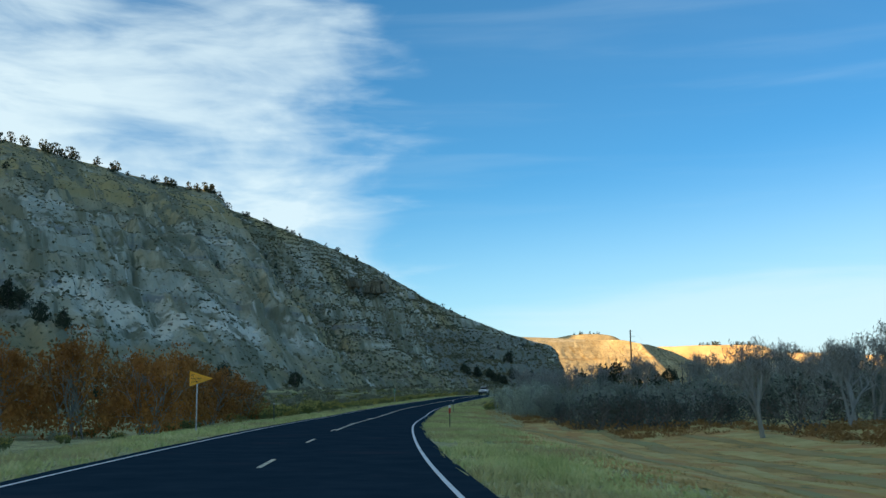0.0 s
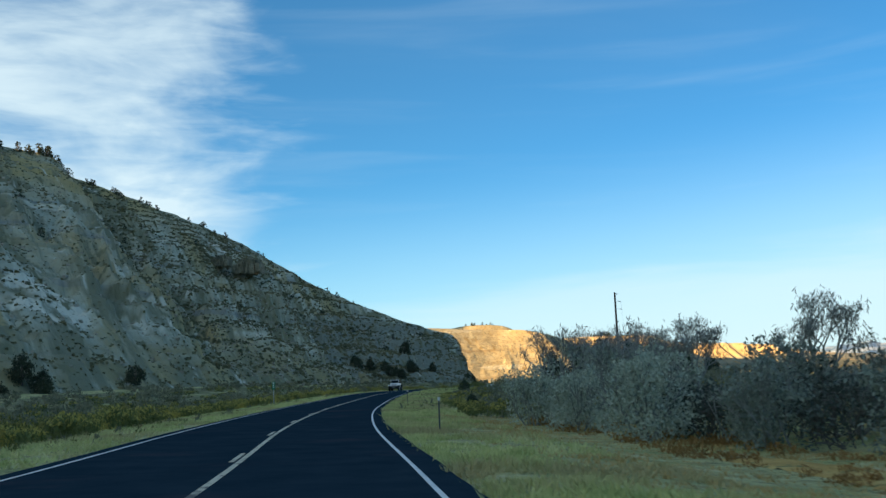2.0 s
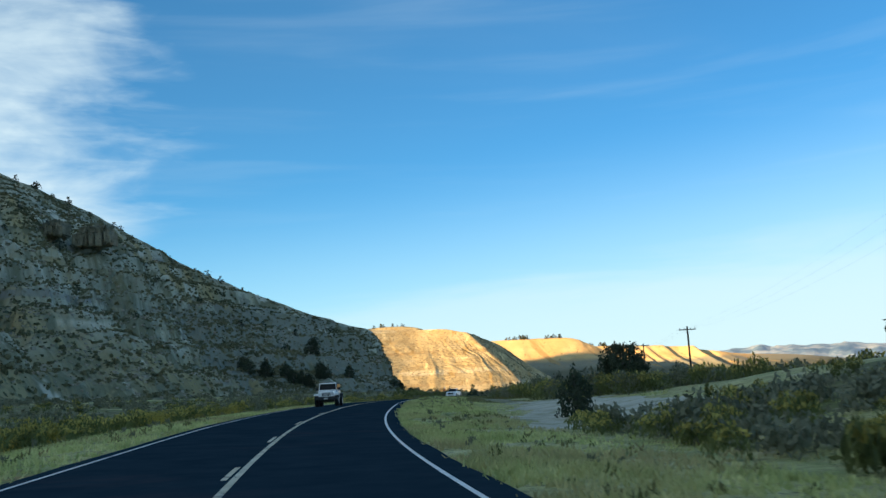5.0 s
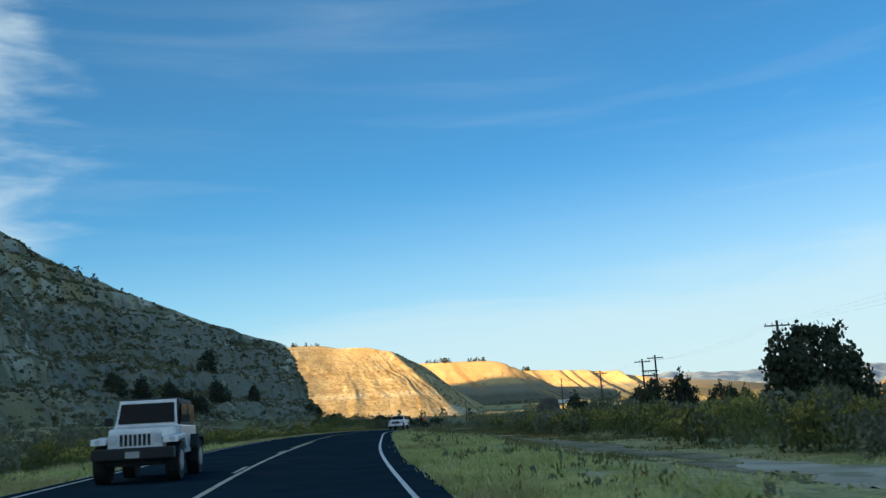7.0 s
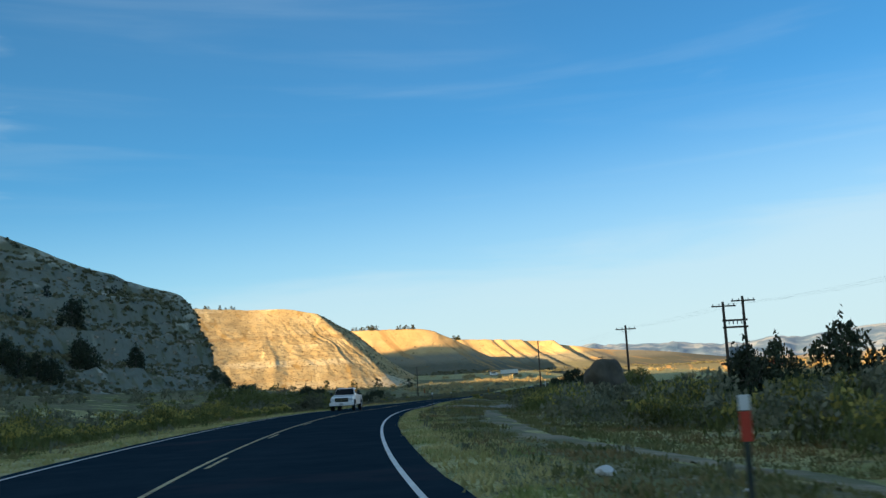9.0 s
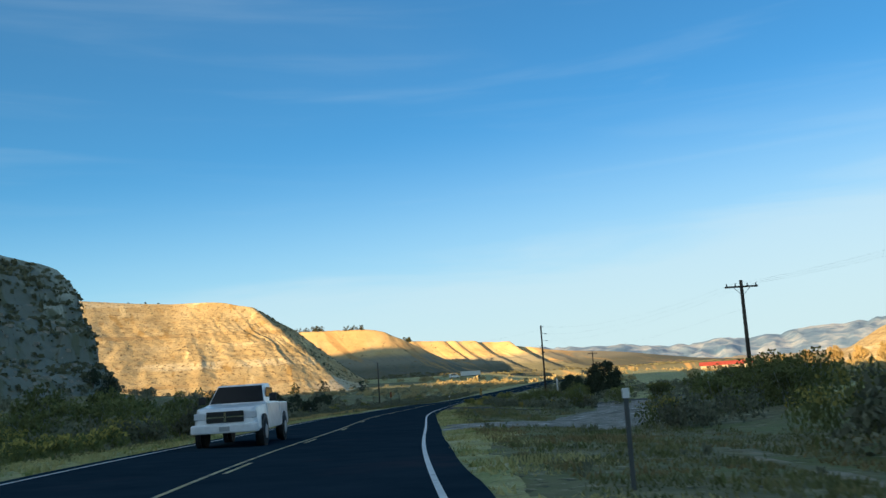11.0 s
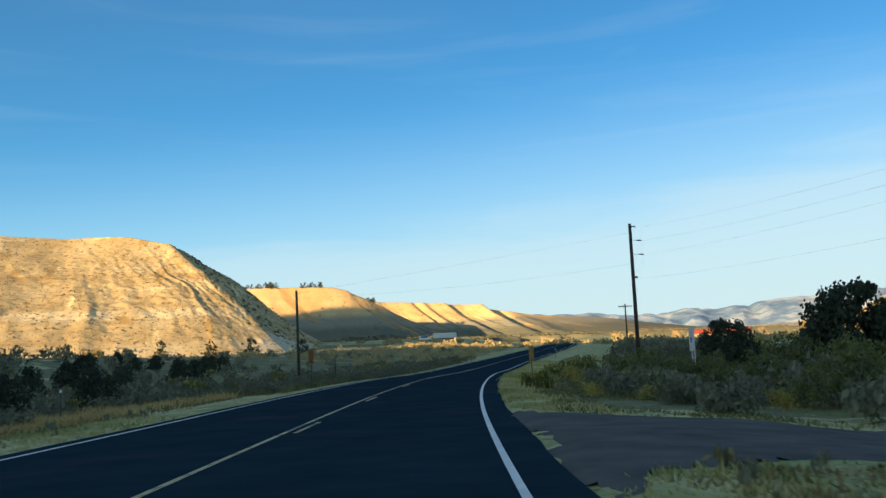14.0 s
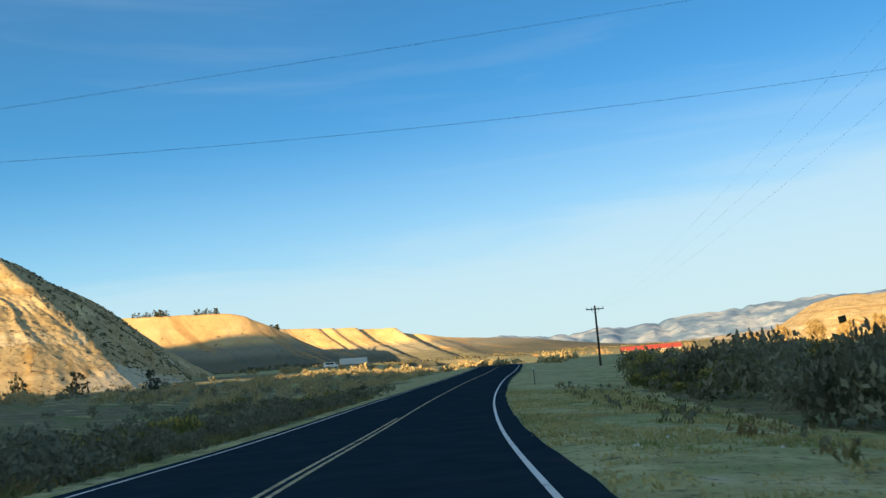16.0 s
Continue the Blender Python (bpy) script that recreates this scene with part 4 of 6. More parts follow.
def tall_pole(x, y, top, lean=(0, 0), r=0.17, label="tall weathered wooden utility pole", kind="plain", face=0.0):
    z = float(ground_height(x, y))
    t = thing("utility_pole", (x, y, z), label, "utility pole", "power line poles", face)
    h = top - z
    part("pole", rod(fresh(), (-lean[0], -lean[1], -0.6), (0, 0, h), r, r * 0.7, 10), M_POLE, t, shade=True)
    if kind == "side":
        for k, reach in enumerate((0.42, 0.78, 0.86)):
            zz = h - 0.2 - 1.02 * k
            arm = part("bracket", rod(fresh(), (0.08, 0, zz + 0.03), (reach - 0.1, 0, zz), 0.016), M_STEEL, t)
            bm = rod(fresh(), (reach - 0.34, 0, zz), (reach, 0, zz - 0.05), 0.03, 0.03)
            for q in range(5):
                c = reach - 0.3 + 0.065 * q
                rod(bm, (c - 0.012, 0, zz - 0.01), (c + 0.012, 0, zz - 0.012), 0.06, 0.045)
            part("insulator", bm, M_INSULATOR, arm, "dark ribbed insulator")
        part("clamp", box(fresh(), 0.12, 0.32, -0.06, 0.06, h - 3.95, h - 3.82), M_TRIM, t)
    if kind == "cross":
        arm = part("crossarm", box(fresh(), -1.25, 1.25, -0.06, 0.06, h - 0.55, h - 0.42, 0.01), M_POLE, t)
        for xx in (-1.1, -0.45, 0.45, 1.1):
            part("insulator", rod(fresh(), (xx, 0, h - 0.42), (xx, 0, h - 0.22), 0.06, 0.04), M_INSULATOR, arm)
        for sx in (-1, 1):
            part("brace", rod(fresh(), (sx * 0.65, -0.07, h - 0.52), (0, -0.1, h - 1.15), 0.02), M_STEEL, arm)
    return t


tall_pole(35.4, 184.4, 14.3, kind="side", label="tall dark utility pole behind junipers", face=radians(-12))
tall_pole(68.1, 279.6, 11.4, kind="cross", label="wooden utility pole with a crossarm", face=radians(-18))
tall_pole(89.4, 356.5, 11.0, kind="cross", label="wooden utility pole with a crossarm", face=radians(-25))
tall_pole(113.1, 422.1, 12.75, kind="side", label="tall weathered pole with three side insulators", face=radians(-32), r=0.16)
tall_pole(182.4, 508.0, 11.7, kind="cross", label="wooden utility pole with a crossarm", face=radians(-32))
tall_pole(91.0, 431.4, 8.9, r=0.115, label="brown wooden pole beside the road")


def transformer_frame():
    x, y = 82.6, 328.2
    z = float(ground_height(x, y))
    t = thing("transformer_frame", (x, y, z), "two dark poles carrying transformer tanks and crossarms", "utility pole", "power line poles", radians(-24))
    h = 11.35 - z
    for sx, hh in ((-0.95, h - 0.2), (0.95, h + 0.25)):
        part("pole", rod(fresh(), (sx, 0, -0.6), (sx, 0, hh), 0.17, 0.12, 10), M_POLE, t, shade=True)
        arm = part("crossarm", box(fresh(), sx - 1.15, sx + 1.15, -0.2, -0.09, hh - 0.5, hh - 0.37, 0.01), M_POLE, t)
        for dx in (-1.0, -0.4, 0.5, 1.0):
            part("insulator", rod(fresh(), (sx + dx, -0.14, hh - 0.37), (sx + dx, -0.14, hh - 0.2), 0.05, 0.035), M_INSULATOR, arm)
    for zz in (h - 2.1, h - 2.75):
        part("beam", box(fresh(), -1.2, 1.2, -0.24, -0.15, zz, zz + 0.18, 0.01), M_POLE, t)
    for dx in (-0.6, -0.2, 0.2, 0.6):
        part("fuse", rod(fresh(), (dx, -0.27, h - 2.4), (dx, -0.27, h - 2.0), 0.05, 0.05), M_INSULATOR, t)
    part("platform", box(fresh(), -1.5, 1.5, -0.55, 0.55, h - 6.2, h - 5.95, 0.02), M_POLE, t, "grey timber platform")
    for dx in (-0.52, 0.0, 0.52):
        tank = part("transformer_tank", rod(fresh(), (dx, -0.05, h - 5.95), (dx, -0.05, h - 4.55), 0.25, 0.25, 16), M_TRANSFORMER, t, "grey cylindrical tank", True)
        part("bushing", rod(fresh(), (dx, -0.05, h - 4.55), (dx, -0.05, h - 4.2), 0.05, 0.03), M_INSULATOR, tank)
        part("lid", rod(fresh(), (dx, -0.05, h - 4.56), (dx, -0.05, h - 4.5), 0.27, 0.22, 16), M_TRANSFORMER, tank)


transformer_frame()
ca, sa = math.cos(radians(-32)), math.sin(radians(-32))
for k in range(3):
    zz = 12.5 - 1.02 * k
    px, py = 113.1 + 0.9 * ca, 422.1 + 0.9 * sa
    wire((px, py, zz), (182.4 + (k - 1) * 0.9, 508.0, 11.4), 1.2, 0.003)
    wire((px, py, zz), (89.4 + (k - 1) * 0.9, 356.5, 10.7), 1.0, 0.0036)
    wire((89.4 + (k - 1) * 0.9, 356.5, 10.7), (82.2 + (k - 1), 328.4, 10.9), 0.3, 0.0034)
    wire((35.4 + 0.8, 184.4, 14.0 - 1.02 * k), (67.7 + (k - 1) * 0.9, 279.7, 11.1), 1.4, 0.0042)
    wire((67.7 + (k - 1) * 0.9, 279.7, 11.1), (82.2 + (k - 1), 328.4, 10.9), 0.8, 0.0042)
wire((113.0, 421.7, 8.7), (89.4, 356.5, 8.9), 0.9, 0.0036)
wire((113.0, 422.1, 12.1), (91.0, 431.4, 8.7), 0.06, 0.004)
wire((113.0, 422.1, 9.85), (91.0, 431.4, 8.35), 0.35, 0.004)


# ---- vehicles ----
def wheel(t, x, y, r, w):
    tyre = part("wheel", rod(fresh(), (x - w / 2, y, r), (x + w / 2, y, r), r, r, 24), M_RUBBER, t, "black tyre")
    side = 1 if x > 0 else -1
    part("rim", rod(fresh(), (x + side * (w / 2 - 0.01), y, r), (x + side * (w / 2 + 0.015), y, r), r * 0.58, r * 0.5, 16), M_STEEL, tyre, "grey rim")


def prism(outline, x0, x1, bevel=0.03):
    """A body from a side outline (y, z), from x0 to x1."""
    bm = fresh()
    a = [bm.verts.new((x0, y, z)) for y, z in outline]
    b = [bm.verts.new((x1, y, z)) for y, z in outline]
    bm.faces.new(a)
    bm.faces.new(b[::-1])
    for i in range(len(outline)):
        j = (i + 1) % len(outline)
        bm.faces.new((a[i], b[i], b[j], a[j]))
    bmesh.ops.recalc_face_normals(bm, faces=bm.faces)
    bmesh.ops.bevel(bm, geom=list(bm.edges), offset=bevel, segments=2, affect="EDGES", profile=0.6)
    return bm


def pane(outline, foot, lean, x=None):
    """A thin pane: outline in (x, z); it leans back by lean metres for each metre of height above its foot (y, z)."""
    bm = fresh()
    y0, z0 = foot
    front = [bm.verts.new((px, y0 + (pz - z0) * lean - 0.02, pz)) for px, pz in outline]
    back = [bm.verts.new((px, y0 + (pz - z0) * lean + 0.01, pz)) for px, pz in outline]
    bm.faces.new(front)
    bm.faces.new(back[::-1])
    for k in range(len(outline)):
        m = (k + 1) % len(outline)
        bm.faces.new((front[k], back[k], back[m], front[m]))
    bmesh.ops.recalc_face_normals(bm, faces=bm.faces)
    return bm


def side_pane(outline, x):
    bm = fresh()
    a = [bm.verts.new((x - 0.008, y, z)) for y, z in outline]
    b = [bm.verts.new((x + 0.008, y, z)) for y, z in outline]
    bm.faces.new(a)
    bm.faces.new(b[::-1])
    for k in range(len(outline)):
        m = (k + 1) % len(outline)
        bm.faces.new((a[k], b[k], b[m], a[m]))
    bmesh.ops.recalc_face_normals(bm, faces=bm.faces)
    return bm


def tapered(profile, bevel=0.04):
    """A body lofted along y: rows of y, half width at the foot, half width at the top, foot z, top z."""
    bm = fresh()
    rings = [[bm.verts.new(v) for v in ((-wb, y, z0), (wb, y, z0), (wt, y, z1), (-wt, y, z1))] for y, wb, wt, z0, z1 in profile]
    for a, b in zip(rings, rings[1:]):
        for k in range(4):
            m = (k + 1) % 4
            bm.faces.new((a[k], a[m], b[m], b[k]))
    bm.faces.new(rings[0][::-1])
    bm.faces.new(rings[-1])
    bmesh.ops.recalc_face_normals(bm, faces=bm.faces)
    bmesh.ops.bevel(bm, geom=list(bm.edges), offset=bevel, segments=2, affect="EDGES", profile=0.6)
    return bm


def off_roader(s, n):
    x, y, z = (float(v) for v in on_road(s, n))
    t = thing("off_roader", (x, y, z + 0.005), "white boxy off-road car with a black bumper", "car", turn=heading(s))
    # the front looks toward -y
    part("hood", tapered([(-1.66, 0.60, 0.58, 0.70, 1.10), (-1.60, 0.62, 0.58, 0.66, 1.17), (-0.48, 0.72, 0.68, 0.62, 1.24)], 0.03), M_CAR_WHITE, t, "white flat hood")
    part("tub", tapered([(-0.50, 0.76, 0.74, 0.55, 1.24), (2.10, 0.76, 0.74, 0.58, 1.22)], 0.03), M_CAR_WHITE, t, "white body tub")
    cab = part("hard_top", tapered([(-0.10, 0.70, 0.64, 1.78, 1.86), (0.0, 0.71, 0.64, 1.24, 1.88), (2.02, 0.71, 0.64, 1.24, 1.86)], 0.03), M_TRIM, t, "black top")
    part("windscreen_frame", pane([(-0.71, 1.22), (0.71, 1.22), (0.65, 1.84), (-0.65, 1.84)], (-0.46, 1.22), 0.42), M_CAR_WHITE, t, "white windscreen frame")
    part("windscreen", pane([(-0.645, 1.30), (0.645, 1.30), (0.605, 1.76), (-0.605, 1.76)], (-0.49, 1.22), 0.42), M_DARK_GLASS, t, "dark windscreen")
    for side in (-1, 1):
        for a, b in ((0.05, 0.92), (1.02, 1.92)):
            part("side_window", side_pane([(a, 1.32), (b, 1.32), (b, 1.74), (a, 1.74)], side * 0.712), M_DARK_GLASS, cab)
        part("door", box(fresh(), side * 0.765 - 0.012, side * 0.765 + 0.012, -0.38, 0.62, 0.66, 1.20, 0.01), M_CAR_WHITE, t)
        part("mirror", box(fresh(), side * 0.88 - 0.1, side * 0.88 + 0.1, -0.36, -0.28, 1.28, 1.46, 0.025), M_TRIM, t)
        part("fender", prism([(-1.74, 0.84), (-1.68, 0.98), (-0.80, 1.02), (-0.50, 0.72), (-0.58, 0.66), (-0.86, 0.92), (-1.62, 0.88)], side * 0.78 - 0.17, side * 0.78 + 0.17, 0.015), M_CAR_WHITE, t, "white flat front fender")
        part("fender", prism([(1.02, 0.70), (1.2, 1.0), (2.0, 1.0), (2.18, 0.74), (2.08, 0.70), (1.95, 0.92), (1.27, 0.92), (1.1, 0.66)], side * 0.84 - 0.11, side * 0.84 + 0.11, 0.015), M_TRIM, t, "black rear fender")
        part("headlight", rod(fresh(), (side * 0.49, -1.70, 0.95), (side * 0.49, -1.62, 0.95), 0.10, 0.10, 18), M_LAMP, t, "round headlight")
        part("turn_signal", rod(fresh(), (side * 0.80, -1.765, 0.92), (side * 0.80, -1.70, 0.92), 0.055, 0.055, 12), M_LAMP, t, "small round signal lamp")
        for yy in (-1.18, 1.60):
            wheel(t, side * 0.78, yy, 0.43, 0.29)
    for k in range(7):
        xx = -0.30 + 0.1 * k
        part("grille_slot", box(fresh(), xx - 0.032, xx + 0.032, -1.672, -1.645, 0.80, 1.05, 0.008), M_BLACK, t)
    part("bumper", box(fresh(), -0.88, 0.88, -1.95, -1.66, 0.50, 0.76, 0.04), M_TRIM, t, "black steel bumper")
    part("skid_plate", box(fresh(), -0.62, 0.62, -1.62, 2.05, 0.36, 0.60, 0.03), M_TRIM, t)
    part("number_plate", box(fresh(), -0.15, 0.15, -1.962, -1.951, 0.54, 0.68), M_STEEL, t)


def pickup(s, n):
    x, y, z = (float(v) for v in on_road(s, n))
    t = thing("pickup_truck", (x, y, z + 0.005), "white pickup truck with a dark grille", "truck", turn=heading(s))
    part("hood", tapered([(-2.86, 0.86, 0.74, 0.58, 1.06), (-2.70, 0.97, 0.84, 0.50, 1.16), (-1.10, 0.99, 0.90, 0.46, 1.26)], 0.05), M_CAR_WHITE, t, "white hood and wings")
    part("cab_side", tapered([(-1.14, 0.99, 0.93, 0.46, 1.26), (1.20, 0.99, 0.94, 0.48, 1.27)], 0.04), M_CAR_WHITE, t, "white cab sides")
    cab = part("cab", tapered([(-1.12, 0.88, 0.86, 1.20, 1.27), (-0.42, 0.86, 0.70, 1.20, 1.84), (0.75, 0.86, 0.70, 1.20, 1.86), (1.14, 0.86, 0.80, 1.20, 1.30)], 0.04), M_CAR_WHITE, t, "white cab roof")
    part("windscreen", pane([(-0.82, 1.29), (0.82, 1.29), (0.68, 1.79), (-0.68, 1.79)], (-1.125, 1.26), 1.21), M_DARK_GLASS, cab, "dark windscreen")
    bed = part("cargo_bed", tapered([(1.24, 0.99, 0.97, 0.50, 1.24), (2.86, 0.98, 0.96, 0.52, 1.24)], 0.03), M_CAR_WHITE, t, "white cargo bed")
    part("bed_cover", box(fresh(), -0.88, 0.88, 1.32, 2.78, 1.243, 1.262, 0.006), M_TRIM, bed, "black bed cover")
    for side in (-1, 1):
        part("side_window", side_pane([(-0.72, 1.33), (0.92, 1.33), (0.66, 1.72), (-0.36, 1.72)], side * 0.80), M_DARK_GLASS, cab)
        part("headlight", box(fresh(), side * 0.73 - 0.17, side * 0.73 + 0.17, -2.89, -2.72, 0.84, 1.03, 0.03), M_LAMP, t, "clear headlight")
        part("mirror", box(fresh(), side * 1.09 - 0.11, side * 1.09 + 0.11, -1.0, -0.9, 1.28, 1.52, 0.03), M_TRIM, t)
        part("tail_light", box(fresh(), side * 0.9 - 0.06, side * 0.9 + 0.06, 2.84, 2.885, 0.85, 1.18, 0.01), M_RED, t)
        for yy in (-1.88, 1.95):
            part("wheel_arch", rod(fresh(), (side * 0.86, yy, 0.43), (side * 1.0, yy, 0.43), 0.49, 0.49, 24), M_TRIM, t)
            wheel(t, side * 0.88, yy, 0.40, 0.27)
    grille = part("grille", box(fresh(), -0.54, 0.54, -2.90, -2.80, 0.74, 1.06, 0.03), M_BLACK, t, "dark grille")
    part("grille_bar", box(fresh(), -0.54, 0.54, -2.915, -2.90, 0.88, 0.92), M_CHROME, grille)
    part("grille_bar", box(fresh(), -0.03, 0.03, -2.915, -2.90, 0.76, 1.04), M_CHROME, grille)
    part("bumper", box(fresh(), -0.98, 0.98, -3.02, -2.78, 0.44, 0.70, 0.05), M_CAR_WHITE, t, "white bumper")
    part("number_plate", box(fresh(), -0.15, 0.15, -3.033, -3.021, 0.50, 0.63), M_STEEL, t)


off_roader(227.8, -1.95)
pickup(340.0, -2.0)


def far_buildings():
    x, y = 242.0, 687.0
    z = float(ground_height(x, y))
    t = thing("semi_trailer", (x, y, z), "white box trailer parked in the valley", "trailer", turn=radians(-18))
    part("box_body", box(fresh(), -4.3, 4.3, -1.25, 1.25, 0.8, 2.75, 0.05), M_WHITE_PAINT, t)
    part("chassis", box(fresh(), -4.4, 4.2, -0.5, 0.5, 0.6, 0.88), M_TRIM, t)
    for xx in (2.6, 3.7):
        for side in (-1, 1):
            part("wheel", rod(fresh(), (xx, side * 1.2, 0.5), (xx, side * 0.9, 0.5), 0.5, 0.5, 14), M_RUBBER, t)
    part("landing_leg", box(fresh(), -2.6, -2.4, -0.6, 0.6, -0.1, 0.7), M_STEEL, t)
    x, y = 232.3, 684.0
    z = float(ground_height(x, y))
    t = thing("parked_van", (x, y, z), "white van parked beside a trailer", "van", turn=radians(72))
    part("body", prism([(-2.1, 0.4), (-2.2, 1.0), (-1.5, 1.2), (-0.9, 2.0), (2.2, 2.0), (2.25, 0.4)], -0.9, 0.9, 0.06), M_CAR_WHITE, t)
    for side in (-1, 1):
        for yy in (-1.4, 1.5):
            wheel(t, side * 0.8, yy, 0.35, 0.22)
        part("side_window", box(fresh(), side * 0.905 - 0.01, side * 0.905 + 0.01, -0.8, 1.8, 1.3, 1.8), M_DARK_GLASS, t)
    # barn with a red roof
    x, y = 520.0, 827.0
    z = float(ground_height(x, y))
    t = thing("barn", (x, y, z), "long low tan barn with a red metal roof", "barn", turn=radians(-38))
    part("wall", box(fresh(), -17, 17, -5, 5, -0.5, 3.2), M_WALL, t, "tan siding wall")
    part("roof", prism([(-6, 3.0), (0, 5.4), (6, 3.0), (6, 2.85), (0, 5.2), (-6, 2.85)], -18, 18, 0.02), M_ROOF_RED, t, "red metal roof")
    for k in range(4):
        xx = -12 + 7.5 * k
        part("door", box(fresh(), xx - 1.6, xx + 1.6, -5.06, -5.0, -0.2, 2.6), M_POLE, t, "dark open bay")
    # boulder by the brush
    x, y = 61.6, 318.4
    bm = fresh()
    bmesh.ops.create_icosphere(bm, subdivisions=4, radius=1.0)
    for v in bm.verts:
        p = v.co.copy()
        q = noise.noise(p * 1.3) * 0.28 + noise.noise(p * 4) * 0.08
        v.co = Vector((p.x * 1.95, p.y * 1.5, p.z * 2.3)) * (0.9 + q)
        v.co.x = min(v.co.x, 1.45)
        v.co.z = min(v.co.z, 1.85 + 0.12 * noise.noise(p * 3))
    me = bpy.data.meshes.new("boulder")
    for f in bm.faces:
        f.smooth = True
    bm.to_mesh(me)
    bm.free()
    me.materials.append(M_BOULDER)
    ob = tagged(new("boulder", me), "large dark brown boulder standing above the brush", "boulder")
    ob.location = (x, y, float(ground_height(x, y)) + 1.5)
    x, y, z = at_place(28.4, 267.0)
    bm = fresh()
    bmesh.ops.create_icosphere(bm, subdivisions=2, radius=0.13)
    for v in bm.verts:
        v.co = Vector((v.co.x * 1.2, v.co.y, v.co.z * 0.7)) * (1 + 0.35 * noise.noise(v.co * 9))
    me = bpy.data.meshes.new("stone")
    bm.to_mesh(me)
    bm.free()
    me.materials.append(M_WHITE_PAINT)
    tagged(new("stone", me), "pale stone lying in roadside grass", "stone").location = (x, y, z + 0.08)


far_buildings()


# ---- plants ----
def unit(v):
    return v / np.maximum(np.linalg.norm(v, axis=-1, keepdims=True), 1e-9)


def leaf_cloud(rng, centres, radii, count, leaf, upright=0.0, narrow=0.55):
    """Small leaf quads filling clumps."""
    centres, radii = np.asarray(centres, float), np.asarray(radii, float)
    if radii.ndim == 1:
        radii = np.repeat(radii[:, None], 3, 1)
    w = radii.prod(1) ** 0.7
    idx = rng.choice(len(centres), count, p=w / w.sum())
    pos = centres[idx] + unit(rng.normal(size=(count, 3))) * radii[idx] * rng.random((count, 1)) ** 0.42
    a = unit(rng.normal(size=(count, 3)) + np.array([0, 0, upright * 3]))
    b = unit(np.cross(a, rng.normal(size=(count, 3))))
    s = leaf * rng.uniform(0.55, 1.35, (count, 1))
    quad = np.stack([pos - a * s - b * s * narrow * 0.5, pos - a * s * 0.2 + b * s * narrow, pos + a * s + b * s * narrow * 0.3, pos + a * s * 0.2 - b * s * narrow], 1)
    return quad.reshape(-1, 3), np.arange(count * 4).reshape(-1, 4)


def limbs(segs, sides=5):
    """Tapered limbs: rows of start, end, start radius, end radius."""
    V, F, k = [], [], 0
    for a, b, ra, rb in segs:
        a, b = np.asarray(a, float), np.asarray(b, float)
        d = unit(b - a)
        u = unit(np.cross(d, [0.31, 0.87, 0.21]))
        w = np.cross(d, u)
        ang = np.linspace(0, 2 * math.pi, sides, endpoint=False)
        ring = np.cos(ang)[:, None] * u + np.sin(ang)[:, None] * w
        V += [a + ring * ra, b + ring * rb]
        for i in range(sides):
            j = (i + 1) % sides
            F.append((k + i, k + j, k + sides + j, k + sides + i))
        k += 2 * sides
    return np.vstack(V), np.array(F)


def branching(rng, base, way, length, radius, depth, spread, segs, tips, keep=0.78, forks=(2, 3)):
    end = base + way * length
    segs.append((base, end, radius, radius * 0.66))
    if depth == 0:
        tips.append(end)
        return
    for _ in range(rng.integers(forks[0], forks[1] + 1)):
        w = unit(way + rng.normal(size=3) * spread + np.array([0, 0, 0.12]))
        branching(rng, base + way * length * rng.uniform(0.65, 1.0), w, length * keep * rng.uniform(0.75, 1.1), radius * 0.6, depth - 1, spread, segs, tips, keep, forks)


def dome(rng, k, r, h, low=0.25):
    """Clump centres over a rough dome."""
    d = unit(rng.normal(size=(k, 3)))
    d[:, 2] = np.abs(d[:, 2])
    f = rng.uniform(0.45, 0.92, (k, 1))
    c = d * f * np.array([r, r, h * (1 - low)])
    c[:, 2] += h * low
    return c


def shape_sage(seed, count=330, leaf=0.105):
    rng = np.random.default_rng(seed)
    c = dome(rng, 16, 0.85, 0.95)
    fol = leaf_cloud(rng, c, rng.uniform(0.2, 0.36, 16), count, leaf, 0.5)
    return {"foliage": (fol, M_LEAF_SAGE)}


def shape_rabbit(seed, count=290, leaf=0.13, base=None):
    rng = np.random.default_rng(seed)
    c = dome(rng, 15, 0.8, 0.85, 0.3)
    r = rng.uniform(0.22, 0.36, 15)
    fol = leaf_cloud(rng, c, r, count, leaf, 0.9, 0.3)
    top = c[c[:, 2] > 0.42] + (0, 0, 0.14)
    bloom = leaf_cloud(rng, top, np.repeat([[0.26, 0.26, 0.13]], len(top), 0), count // 2, leaf * 0.6, 0.5)
    both = (np.vstack([fol[0], bloom[0]]), np.vstack([fol[1], bloom[1] + len(fol[0])]))
    return {"foliage": (both, base or M_LEAF_OLIVE, M_LEAF_YELLOW, len(fol[1]))}


